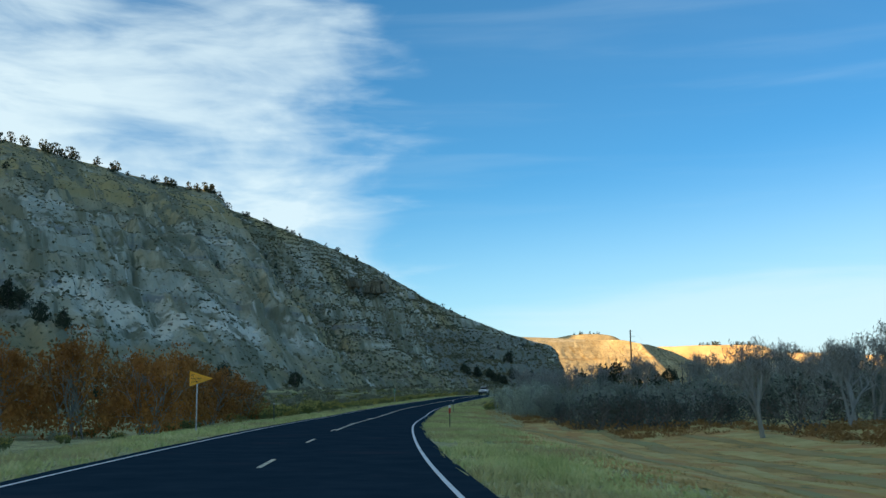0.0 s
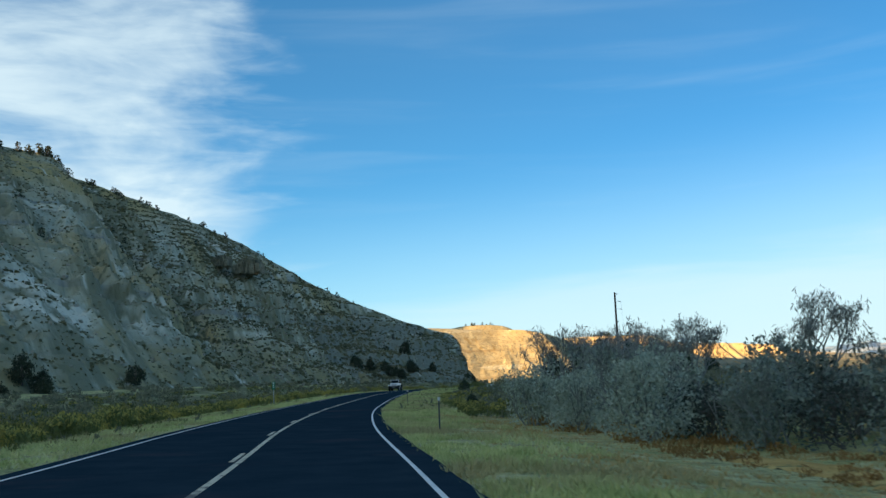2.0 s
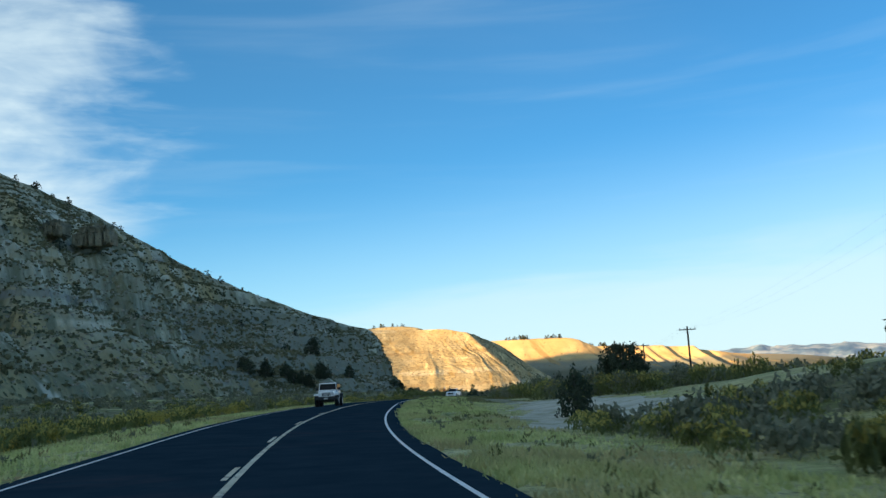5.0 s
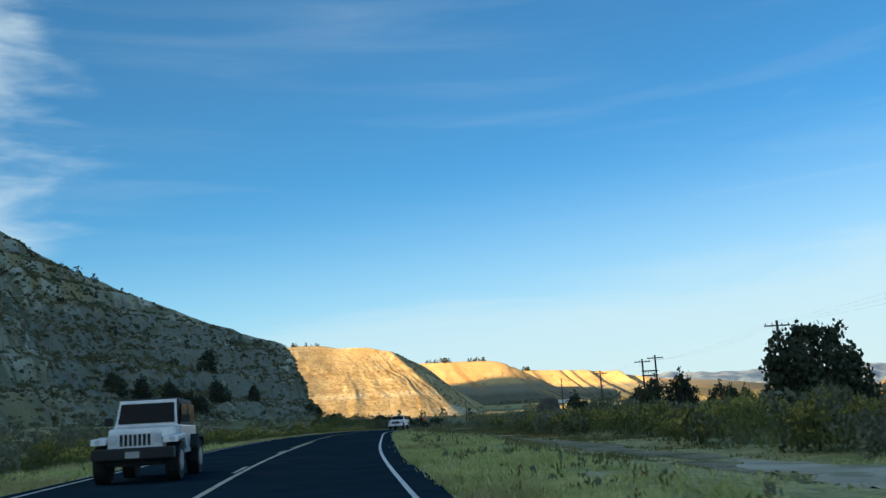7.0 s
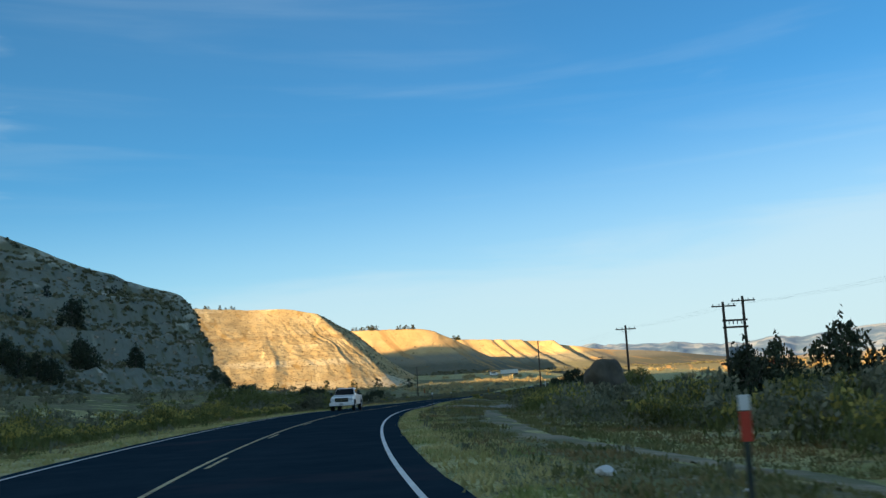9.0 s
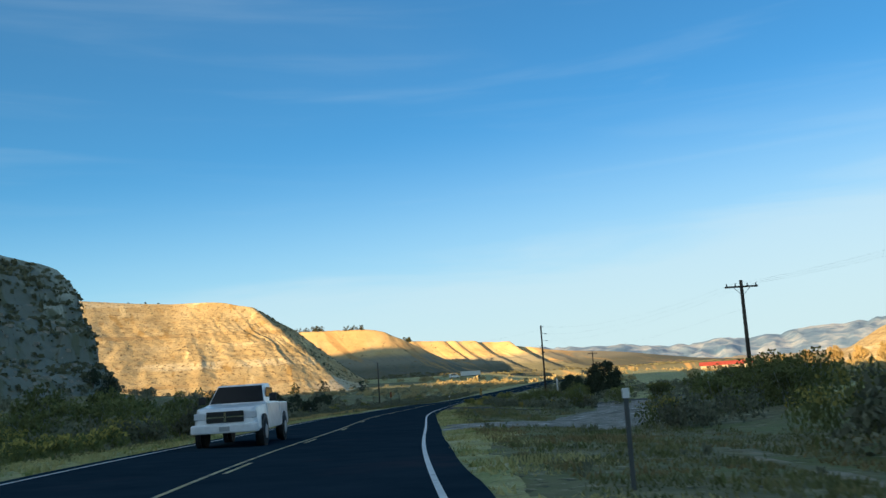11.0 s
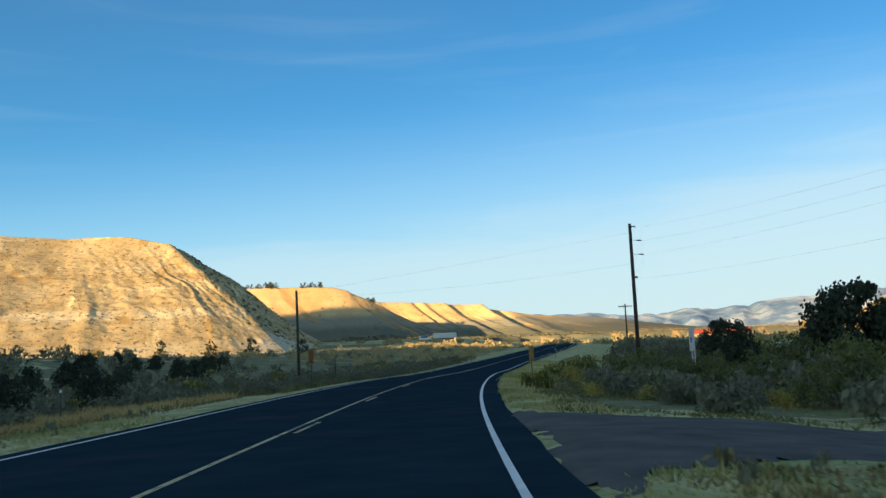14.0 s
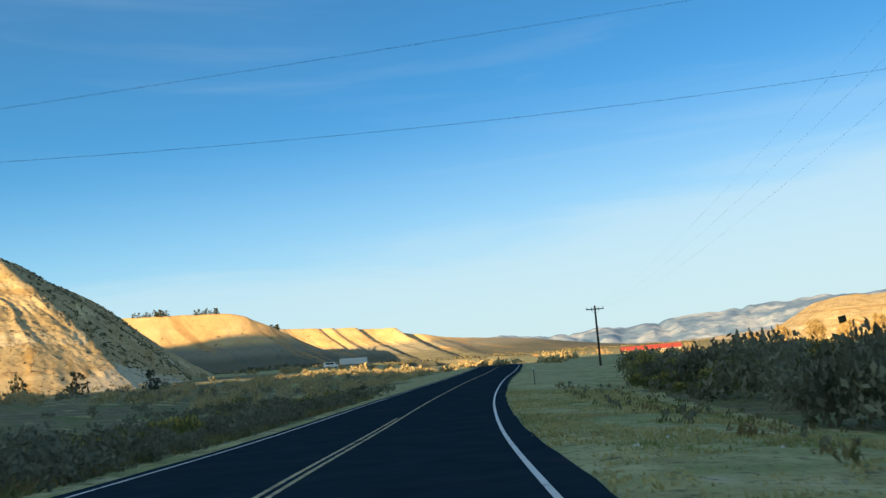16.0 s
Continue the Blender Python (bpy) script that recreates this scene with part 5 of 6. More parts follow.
def shape_juniper(seed, count=2500, leaf=0.165, wide=0.42, k=95, point=0.35, spires=0):
    """A dense juniper, 5 m high in its own mesh; spires give it several pointed tops."""
    rng = np.random.default_rng(seed)
    h = 5.0
    z = rng.uniform(0.05, 0.93, k)
    prof = wide * h * np.clip(1 - np.abs(z - 0.32) ** 2.2 / (0.66 ** 2.2), 0.05, 1) ** (0.6 + point) * rng.uniform(0.8, 1.12, k)
    ang = rng.uniform(0, 2 * math.pi, k)
    f = rng.uniform(0.15, 1.0, k) ** 0.55
    c = np.stack([np.cos(ang) * prof * f, np.sin(ang) * prof * f, z * h * (0.84 if spires else 1.0)], 1)
    r = np.stack([rng.uniform(0.42, 0.72, k)] * 2 + [rng.uniform(0.5, 0.85, k)], 1) * (1.1 - 0.45 * z)[:, None]
    for q in range(spires):
        a, off = rng.uniform(0, 6.28), (0.0 if q == 0 else rng.uniform(0.35, 0.8)) * wide * h
        tip = h * (1.0 if q == 0 else rng.uniform(0.76, 0.95) - 0.1 * off / h)
        w = np.linspace(0.0, 1.0, 9)
        c = np.vstack([c, np.stack([np.cos(a) * off + rng.normal(size=9) * 0.06, np.sin(a) * off + rng.normal(size=9) * 0.06, h * 0.30 + (tip - h * 0.30) * w], 1)])
        thin = 0.22 + 0.60 * (1 - w) ** 0.8
        r = np.vstack([r, np.stack([thin, thin, np.full(9, 0.34)], 1)])
    fol = leaf_cloud(rng, c, r, count, leaf, 0.7, 0.55 if spires else 0.7)
    segs = [((0, 0, -0.3), (0.1, 0.05, h * 0.45), 0.2, 0.12), ((0.1, 0.05, h * 0.45), (0, 0, h * 0.85), 0.12, 0.03)]
    segs += [((0.05, 0.02, h * rng.uniform(0.1, 0.6)), p, 0.06, 0.02) for p in c[:14]]
    return {"trunk": (limbs(segs, 6), M_BARK), "crown": (fol, M_LEAF_JUNIPER)}


def shape_willow(seed, mat, count=2600, leaf=0.075, h=4.2, bare=0.6, thick=22, wide=1.7):
    rng = np.random.default_rng(seed)
    segs, tips = [], []
    for _ in range(9):
        w = unit(np.array([rng.normal() * 0.42, rng.normal() * 0.42, 1.0]))
        branching(rng, np.array([rng.normal() * 0.35, rng.normal() * 0.35, -0.1]), w, h * 0.34, 0.045, 3, 0.30, segs, tips, 0.72)
    tips = np.array(tips)
    sel = tips[rng.choice(len(tips), min(70, len(tips)), replace=False)]
    low = dome(rng, thick, wide, h * (0.35 + 0.5 * bare), 0.12)
    c = np.vstack([sel * np.array([1, 1, bare + 0.2]), low])
    fol = leaf_cloud(rng, c, np.r_[rng.uniform(0.2, 0.4, len(sel)), rng.uniform(0.45, 0.8, len(low))], count, leaf, 0.5)
    return {"wood": (limbs(segs, 4), M_BARK_PALE), "foliage": (fol, mat)}


def shape_bare(seed, h=6.0, depth=5):
    rng = np.random.default_rng(seed)
    segs, tips = [], []
    for _ in range(3):
        w = unit(np.array([rng.normal() * 0.28, rng.normal() * 0.28, 1.0]))
        branching(rng, np.array([rng.normal() * 0.15, rng.normal() * 0.15, -0.2]), w, h * 0.27, 0.11, depth, 0.34, segs, tips, 0.76)
    tips = np.array(tips)
    twigs = leaf_cloud(rng, tips, np.full(len(tips), 0.30), 1800, 0.13, 0.6, 0.12)
    return {"trunk": (limbs(segs, 4), M_BARK_PALE), "crown": (twigs, M_BARK_PALE)}


def shape_poplar(seed, mat, h=8.0):
    rng = np.random.default_rng(seed)
    segs, tips = [], []
    branching(rng, np.array([0, 0, -0.2]), np.array([0, 0, 1.0]), h * 0.28, 0.22, 4, 0.36, segs, tips, 0.78)
    tips = np.array(tips)
    fol = leaf_cloud(rng, np.vstack([tips, dome(rng, 40, 2.6, h * 0.8, 0.3)]), np.r_[rng.uniform(0.4, 0.9, len(tips)), rng.uniform(0.7, 1.2, 40)], 2600, 0.24)
    return {"trunk": (limbs(segs, 5), M_BARK), "crown": (fol, mat)}


M_LEAF_OLIVE = material("olive_stems", [(0.09, 0.105, 0.036), (0.19, 0.20, 0.07)], 1.5, rough=0.9, bump=0, random_value=0.25, translucent=0.15)
M_LEAF_GOLD = material("gold_leaves", [(0.44, 0.325, 0.13), (0.58, 0.455, 0.22)], 1.0, rough=0.9, bump=0, random_value=0.15, translucent=0.25)
M_LEAF_STRAW = material("straw_brush", [(0.34, 0.27, 0.13), (0.50, 0.42, 0.22)], 1.0, rough=0.95, bump=0, translucent=0.2)
M_LEAF_BROWN = material("russet_brush", [(0.22, 0.12, 0.04), (0.36, 0.21, 0.075)], 1.0, rough=0.95, bump=0, translucent=0.15)
M_LEAF_DULL_GOLD = material("rabbitbrush_stems", [(0.29, 0.245, 0.055), (0.52, 0.40, 0.095)], 1.5, rough=0.9, bump=0, random_value=0.25, translucent=0.15)
M_BARK_PALE = material("pale_bark", [(0.17, 0.175, 0.155), (0.30, 0.305, 0.28)], 4, rough=0.95, bump=0.2, stretch=(1, 1, 0.2))
M_LEAF_DUSK = material("dusky_leaves", [(0.05, 0.062, 0.05), (0.11, 0.128, 0.105)], 1.0, rough=0.95, bump=0)
M_LEAF_PALE = material("silver_willow_leaves", [(0.27, 0.31, 0.24), (0.45, 0.49, 0.39)], 1.5, rough=0.9, bump=0, random_value=0.15, translucent=0.15)
M_STUBBLE = material("brown_stubble", [(0.27, 0.205, 0.075), (0.41, 0.31, 0.12)], 0.8, rough=1.0, bump=0.8, bump_scale=4, second=((0.30, 0.285, 0.11), 0.4, 0.46, 0.60))
M_SCRUB = material("slope_scrub_leaves", [(0.125, 0.13, 0.075), (0.205, 0.195, 0.11)], 0.05, rough=0.95, bump=0)
M_GRASS = material("verge_grass", [(0.32, 0.36, 0.12), (0.54, 0.55, 0.22), (0.74, 0.69, 0.34)], 0.7, rough=0.95, bump=0, second=((0.44, 0.36, 0.18), 0.1, 0.45, 0.65), translucent=0.2)
M_GRASS_OCHRE = material("ochre_verge_grass", [(0.30, 0.275, 0.11), (0.47, 0.41, 0.175), (0.64, 0.55, 0.27)], 0.6, rough=0.95, bump=0, second=((0.25, 0.29, 0.10), 0.3, 0.5, 0.64), translucent=0.2)
M_STRIP = material("mown_hay", [(0.40, 0.30, 0.095), (0.60, 0.49, 0.20)], 0.8, rough=1.0, bump=0.8, bump_scale=4, second=((0.46, 0.26, 0.08), 0.4, 0.48, 0.60))
M_GRASS_DARK = material("weedy_grass_blades", [(0.10, 0.115, 0.042), (0.18, 0.18, 0.072), (0.30, 0.265, 0.125)], 0.8, rough=0.95, bump=0, second=((0.26, 0.19, 0.09), 0.25, 0.48, 0.62), translucent=0.2)
M_WEEDY = material("weedy_soil", [(0.10, 0.098, 0.045), (0.165, 0.155, 0.075), (0.27, 0.245, 0.135)], 0.9, detail=10, rough=1.0, bump=0.9, bump_scale=3, second=((0.15, 0.17, 0.06), 0.25, 0.45, 0.62), specks=[((0.36, 0.32, 0.22), 2.2, 0.60, 0.70), ((0.06, 0.06, 0.03), 3.2, 0.57, 0.68)])
M_FIELD = material("rust_hay_stubble", [(0.32, 0.20, 0.055), (0.49, 0.31, 0.09), (0.60, 0.45, 0.17)], 0.5, rough=1.0, bump=0.8, bump_scale=4, second=((0.42, 0.235, 0.08), 0.18, 0.50, 0.62), specks=[((0.16, 0.17, 0.06), 1.3, 0.58, 0.68)])
M_GRASS_DRY = material("dry_ochre_grass", [(0.40, 0.26, 0.10), (0.60, 0.45, 0.20)], 0.35, rough=0.95, bump=0, translucent=0.2)


class Kind:
    """A kind of plant: shared meshes, copied as things of their own."""

    def __init__(self, name, shapes, category, group):
        self.name, self.category, self.group = name, category, group
        self.meshes = [{k: raw_mesh(k, v[0][0], v[0][1], v[1], False, *v[2:]) for k, v in s.items()} for s in shapes]
        self.count = 0

    def plant(self, x, y, size, label, rng, z=None, squash=1.0, variant=None):
        if z is None:
            z = float(ground_height(x, y))
        t = thing(self.name, (x, y, z - 0.03), label, self.category, self.group, rng.uniform(0, 6.28))
        t.scale = (size, size, size * squash)
        for k, me in self.meshes[self.count % len(self.meshes) if variant is None else variant].items():
            part(k, me, None, t)
        self.count += 1
        return t


def mass(name, places, shapes, keys, label, category, rng):
    """Plants past counting, joined into one mesh a material: places are x, y, z, size, height factor."""
    by_mat = {}
    for i, (x, y, z, s, q) in enumerate(places):
        sh = shapes[int(rng.integers(len(shapes)))]
        a = rng.uniform(0, 6.28)
        ca_, sa_ = math.cos(a), math.sin(a)
        for k in keys:
            if k not in sh:
                continue
            (V, F), mat, *two = sh[k]
            if two:
                pieces = ((V, F[:two[1]], mat), (V[F[two[1]][0]:], F[two[1]:] - F[two[1]][0], two[0]))
            else:
                pieces = ((V, F, mat),)
            for V, F, mat in pieces:
                P = np.stack([(V[:, 0] * ca_ - V[:, 1] * sa_) * s + x, (V[:, 0] * sa_ + V[:, 1] * ca_) * s + y, V[:, 2] * s * q + z], 1)
                lst = by_mat.setdefault(mat.name, [mat, [], [], 0])
                lst[1].append(P)
                lst[2].append(F + lst[3])
                lst[3] += len(P)
    for mat, V, F, _ in by_mat.values():
        ob = new(name, raw_mesh(name, np.vstack(V), np.vstack(F), mat))
        tagged(ob, label, category, kind="stuff")


rng = np.random.default_rng(7)
SAGE = Kind("sagebrush", [shape_sage(k) for k in (1, 2, 3, 4)], "shrub", "sagebrush along the road")
BIG_RABBIT = Kind("rabbitbrush", [shape_rabbit(k, 560, 0.054) for k in (15, 16, 17)], "shrub", "rabbitbrush along the road")
BIG_SAGE = Kind("sagebrush", [shape_sage(k, 580, 0.062) for k in (5, 6, 7)], "shrub", "sagebrush along the road")
YELLOW_RABBIT = Kind("rabbitbrush", [shape_rabbit(k, 480, 0.058, M_LEAF_DULL_GOLD) for k in (18, 19)], "shrub", "rabbitbrush along the road")
RABBIT = Kind("rabbitbrush", [shape_rabbit(k) for k in (11, 12, 13, 14)], "shrub", "rabbitbrush along the road")
JUNIPER = Kind("juniper", [shape_juniper(k, 1800, 0.165, w, spires=n) for k, w, n in ((21, 0.40, 3), (22, 0.35, 2), (23, 0.46, 4))], "tree", "junipers")
ROUND_JUNIPER = Kind("juniper", [shape_juniper(25, 9000, 0.13, 0.50, 190, -0.15)], "tree", "junipers")
SMALL_JUNIPER = Kind("juniper", [shape_juniper(k, 330, 0.27, w, 34, 0.1) for k, w in ((26, 0.46), (27, 0.58), (28, 0.40))], "tree", "small junipers on the slopes")
PALE_WILLOW = Kind("grey_willow", [shape_willow(k, M_LEAF_PALE, 4200, 0.07, 4.2, 0.85, 40, 1.8) for k in (37, 38)], "shrub", "grey willows beside the field")
WILLOW = Kind("grey_willow", [shape_willow(k, M_LEAF_GREY, 4000, 0.072, 4.2, 0.75, 34, 1.8) for k in (31, 32, 33)], "shrub", "grey willows beside the field")
ORANGE = Kind("russet_willow", [shape_willow(k, M_LEAF_ORANGE, 6200, 0.072, 4.6, 0.95, 60, 2.3) for k in (41, 42)], "shrub", "russet willows beside the road")
BARE = Kind("bare_tree", [shape_bare(k) for k in (51, 52, 53)], "tree", "bare trees")
BRUSH = Kind("tall_brush", [shape_willow(k, M_LEAF_OLIVE, 2200, 0.10, 3.2, 0.9, 40, 1.9) for k in (35, 36)], "shrub", "tall roadside brush")
POPLAR = Kind("autumn_poplar", [shape_poplar(61, M_LEAF_GOLD)], "tree", "golden trees")

# left: russet willows behind the sign
for x, y, size, q in ((-18.5, 87, 1.2, 0.85), (-19.5, 80, 1.35, 0.95), (-20, 73, 1.45, 1.05), (-24, 76, 1.35, 1.05), (-20.5, 54, 1.3, 1.15), (-17.2, 57, 1.2, 1.1), (-24, 52, 1.25, 1.1), (-27, 58, 1.25, 1.1), (-31, 66, 1.3, 1.0)):
    z = float(ground_height(x, y))
    ORANGE.plant(x, y, size, "russet autumn willow thicket beside the road", rng, z, q)

# right: grey willows and bare trees at the field's edge
for s, n, size, q in ((92, 12.5, 0.95, 1.0), (96, 14.5, 1.0, 0.95), (100, 12, 0.85, 0.9), (103, 15.5, 1.05, 1.0), (88, 15, 0.9, 0.95), (84, 17.5, 1.0, 0.9), (106, 11.5, 0.9, 1.0), (107, 14.5, 1.1, 1.05), (80, 20, 1.1, 0.8), (74, 22, 1.1, 0.8), (68, 24, 1.1, 0.8), (62, 26, 1.15, 0.8), (56, 27, 1.1, 0.8), (50, 28, 1.1, 0.85), (90, 21, 1.1, 0.9), (98, 20, 1.2, 0.9), (45, 30, 1.2, 0.85)):
    x, y, z = at_road(s, n)
    if 91 < s < 108 and n < 15:
        PALE_WILLOW.plant(x, y, size, "pale silver-green willow shrub", rng, z, q)
    else:
        WILLOW.plant(x, y, size, "grey-green willow shrub with bare twigs", rng, z, q)
for x, y, size in ((8.5, 110.5, 1.25), (12.5, 108, 1.15), (20, 104, 1.3), (27, 101, 1.45), (33, 98, 1.5), (24, 92, 1.15), (38, 92, 1.5), (33, 160, 1.3), (17, 112, 1.2), (30, 78, 1.2), (36, 84, 1.4), (27, 70, 1.0), (42, 100, 1.55), (10.5, 104, 1.0), (36, 103, 1.5), (45, 94, 1.5), (14, 116, 1.2), (13.2, 41, 0.95), (18.6, 45, 1.0), (21.5, 49, 1.1)):
    BARE.plant(x, y, size, "leafless pale-barked tree with fine twigs", rng)

# junipers
for x, y, h, label in ((25.2, 179, 3.9, ""), (28.5, 177.5, 4.6, ""), (31.5, 178.5, 5.6, ""), (34.5, 177, 5.4, ""), (37.8, 177.5, 4.4, ""), (41, 178, 4.2, ""), (30, 181.5, 4.6, ""), (15.5, 190, 2.4, ""), (47, 182, 2.6, ""), (52.0, 291.3, 3.3, ""), (68.8, 307.8, 4.2, ""), (65.5, 298.5, 5.0, ""), (63.7, 290.4, 4.8, ""), (67.6, 296.0, 4.2, ""), (79.5, 306.5, 4.4, ""), (88, 313.4, 3.8, ""), (76, 318, 3.4, ""), (80.5, 324.3, 3.4, ""), (90, 311, 3.6, ""), (83, 309, 3.8, ""),
                      (48.2, 387.5, 3.6, ""), (108.5, 408.5, 2.4, "")):
    JUNIPER.plant(x, y, h / 5, "dark green juniper tree among brush", rng)
ROUND_JUNIPER.plant(40.9, 242.3, 0.98, "large rounded dark juniper above the brush", rng)
ROUND_JUNIPER.plant(106.8, 399.0, 0.86, "rounded dark juniper above the sagebrush", rng)
ROUND_JUNIPER.plant(109.7, 410.0, 0.68, "small rounded juniper behind the sagebrush", rng)
for x, y, h in ((83.1, 454.9, 1.6), (83.4, 448.8, 1.6), (86.2, 454.4, 1.6), (85.4, 442.4, 2.4), (85.9, 440.3, 2.5), (90.9, 455.6, 1.8), (92.6, 459.3, 1.8), (94.6, 463.0, 1.7), (80.0, 449.2, 1.6)):
    JUNIPER.plant(x, y, h / 4.3, "dark juniper on the flat below the hill", rng, at_place(x, y)[2], 0.87)
x, y, z = at_road(128.9, 10.4)
JUNIPER.plant(x, y, 0.30, "small dark juniper on the verge", rng, z)
for s, n, h in ((419, -21.3, 2.7), (431.8, -27.5, 3.5), (432.5, -25.5, 3.1), (424, -22, 3.5), (413.5, -16.5, 2.4), (416.8, -15.6, 2.1), (419, -15.2, 2.5), (425.8, -14.6, 2.7), (433, -16.5, 2.5), (421, -18, 2.6), (428, -19, 2.6), (436, -21, 2.6), (440, -19.5, 2.4), (415, -20.5, 2.4), (444, -24, 2.6), (438, -29, 2.8), (428, -24, 2.9), (422, -25, 3.0), (417, -24, 2.8)):
    x, y, z = at_road(s, n)
    JUNIPER.plant(x, y, h / 5.2, "dark juniper on the flat below the hill", rng, z, 0.87)


def slope_place(gx_, gy_, gz_, x, y):
    k = np.argmin((gx_ - x) ** 2 + (gy_ - y) ** 2)
    return float(gx_.flat[k]), float(gy_.flat[k]), float(gz_.flat[k])


for x, y, h in ((27.6, 424, 4.6), (28.2, 412.5, 5.0), (29.6, 413, 4.4), (24, 399, 3.6), (22, 397.5, 3.8), (20, 396.8, 4.0), (17.8, 396.5, 3.8), (13, 394.6, 4.4), (8.8, 393, 3.8), (7.5, 395.5, 4.0), (37.2, 420.5, 4.0), (53, 437, 2.6), (56, 440, 2.4), (-90.9, 199.2, 6.0), (-87, 197, 4.5), (-82.8, 195.7, 4.6), (-75.4, 191.8, 4.0), (-38.8, 249.4, 4.0), (-50, 218.5, 5.0), (-47, 220, 4.0), (-32, 213, 3.6), (-42, 205, 3.0), (-48, 190, 4.2), (-56, 180, 4.5), (-60, 168, 3.8)):
    JUNIPER.plant(*slope_place(HX, HY, HZ, x, y)[:2], h / 4.4, "dark juniper at the foot of the slope", rng, slope_place(HX, HY, HZ, x, y)[2])
cols, rows_ = HX.shape
CREST = [(0.22, 0.30, 18, 0.6, 1.2), (0.30, 0.40, 20, 0.45, 0.95), (0.40, 0.47, 12, 0.35, 0.75), (0.47, 0.55, 14, 0.3, 0.6), (0.55, 0.66, 10, 0.2, 0.45)]
for a0, a1, n_trees, small, tall in CREST:
    for k in range(n_trees):
        i = int(rng.uniform(a0, a1) * cols)
        j = int(rows_ - 1 - abs(rng.normal()) * 4)
        SMALL_JUNIPER.plant(HX[i, j], HY[i, j], rng.uniform(small, tall), "small dark tree on the ridge", rng, HZ[i, j] - 0.2)
for k in range(26):
    i, j = int(rng.uniform(0.2, 0.75) * cols), int(rng.uniform(0.15, 0.9) * rows_)
    SMALL_JUNIPER.plant(HX[i, j], HY[i, j], rng.uniform(0.3, 0.6), "small dark tree on the shaded slope", rng, HZ[i, j] - 0.2)
for grid, n_trees, a, b in ((SUN2, 18, 0.50, 0.62), (SUN3, 12, 0.08, 0.16), (SUN5, 8, 0.35, 0.65)):
    GX, GY, GZ = grid
    for k in range(n_trees):
        i = int(rng.uniform(a, b) * GX.shape[0])
        SMALL_JUNIPER.plant(GX[i, -1], GY[i, -1], rng.uniform(0.45, 0.95) * (0.6 if grid is SUN5 else 1), "small dark tree on the sunlit crest", rng, GZ[i, -1] - 0.3)
for x, y, s in ((404, 660, 1.3), (412, 652, 1.6), (421, 643, 1.8), (428, 634, 1.7), (434, 624, 1.9), (442, 616, 1.8), (448, 606, 2.0), (455, 596, 1.9), (436, 640, 1.6), (462, 588, 2.0), (450, 625, 1.7)):
    POPLAR.plant(x, y, s * 0.8, "golden autumn poplar in evening sun", rng)
for k in range(9):
    x, y = 62 + 9 * k + rng.normal() * 2, 545 + rng.normal() * 5
    SMALL_JUNIPER.plant(x, y, rng.uniform(0.45, 0.75), "dark juniper below the sunlit hill", rng)


for s, n, size, q in ((362, -14, 1.0, 0.9), (366, -17, 1.1, 1.0), (369, -13.5, 1.0, 0.9), (373, -16.5, 1.15, 1.0), (377, -13, 1.0, 0.95), (380, -18, 1.1, 1.0), (384, -14, 1.05, 0.95), (388, -17.5, 1.1, 0.9), (391, -13, 0.9, 0.85), (395, -17.5, 0.8, 0.9), (372, -21, 1.2, 1.0), (386, -22, 1.2, 1.0), (357, -16, 0.95, 0.85), (371, -11.6, 0.75, 1.0), (375, -10.8, 0.8, 1.0), (379, -10.4, 0.85, 1.0), (383, -10.6, 0.85, 1.05), (387, -10.9, 0.85, 1.0), (391, -11.2, 0.8, 0.95), (388, 15, 0.5, 0.9), (388.5, 18.5, 0.6, 0.9), (389, 22, 0.65, 0.9), (387, 25, 0.7, 0.9), (386, 30, 0.8, 0.9), (384, 34, 0.8, 0.9),
                      (358, 18.5, 0.9, 0.9), (361, 22, 1.0, 0.9), (355, 21, 0.9, 0.9), (366, 26, 1.1, 0.9), (372, 27, 1.0, 0.9), (379, 27.5, 1.1, 0.9), (386, 27, 1.0, 0.8), (407, 12.5, 0.5, 0.9), (410, 14.5, 0.6, 0.95), (404, 16, 0.6, 0.9), (434, 11, 0.6, 0.9), (438, 12.5, 0.7, 0.9), (414, 11.5, 0.48, 0.9), (416, 13.5, 0.55, 1.0), (420, 11.8, 0.5, 0.95), (424, 13.6, 0.6, 0.95), (429, 12.8, 0.58, 0.95), (412, 17, 0.65, 1.0), (419, 17.5, 0.7, 1.0), (427, 18, 0.75, 1.0)):
    x, y, z = at_road(s, n)
    BRUSH.plant(x, y, size, "tall dark olive brush beside the road", rng, z, q)


# roadside brush that can be counted
def belt(s0, s1, near, depth, count, yellow, size, side):
    for _ in range(count):
        s = rng.uniform(s0, s1)
        n = side * (float(np.interp(s, near[0], near[1])) + depth * rng.random() ** 1.6 + 0.5)
        if any(within(p, s, n) for p in (LOT, DRIVE, TRACK, FLAT)):
            continue
        x, y, z = at_road(s, n)
        if rng.random() < yellow:
            (BIG_RABBIT if size[1] > 1.22 else RABBIT).plant(x, y, rng.uniform(*size), "rounded rabbitbrush with dull yellow tops", rng, z, rng.uniform(0.8, 1.15))
        else:
            (BIG_SAGE if size[1] > 1.22 else SAGE).plant(x, y, rng.uniform(*size), "grey-green sagebrush on the roadside", rng, z, rng.uniform(0.85, 1.2))


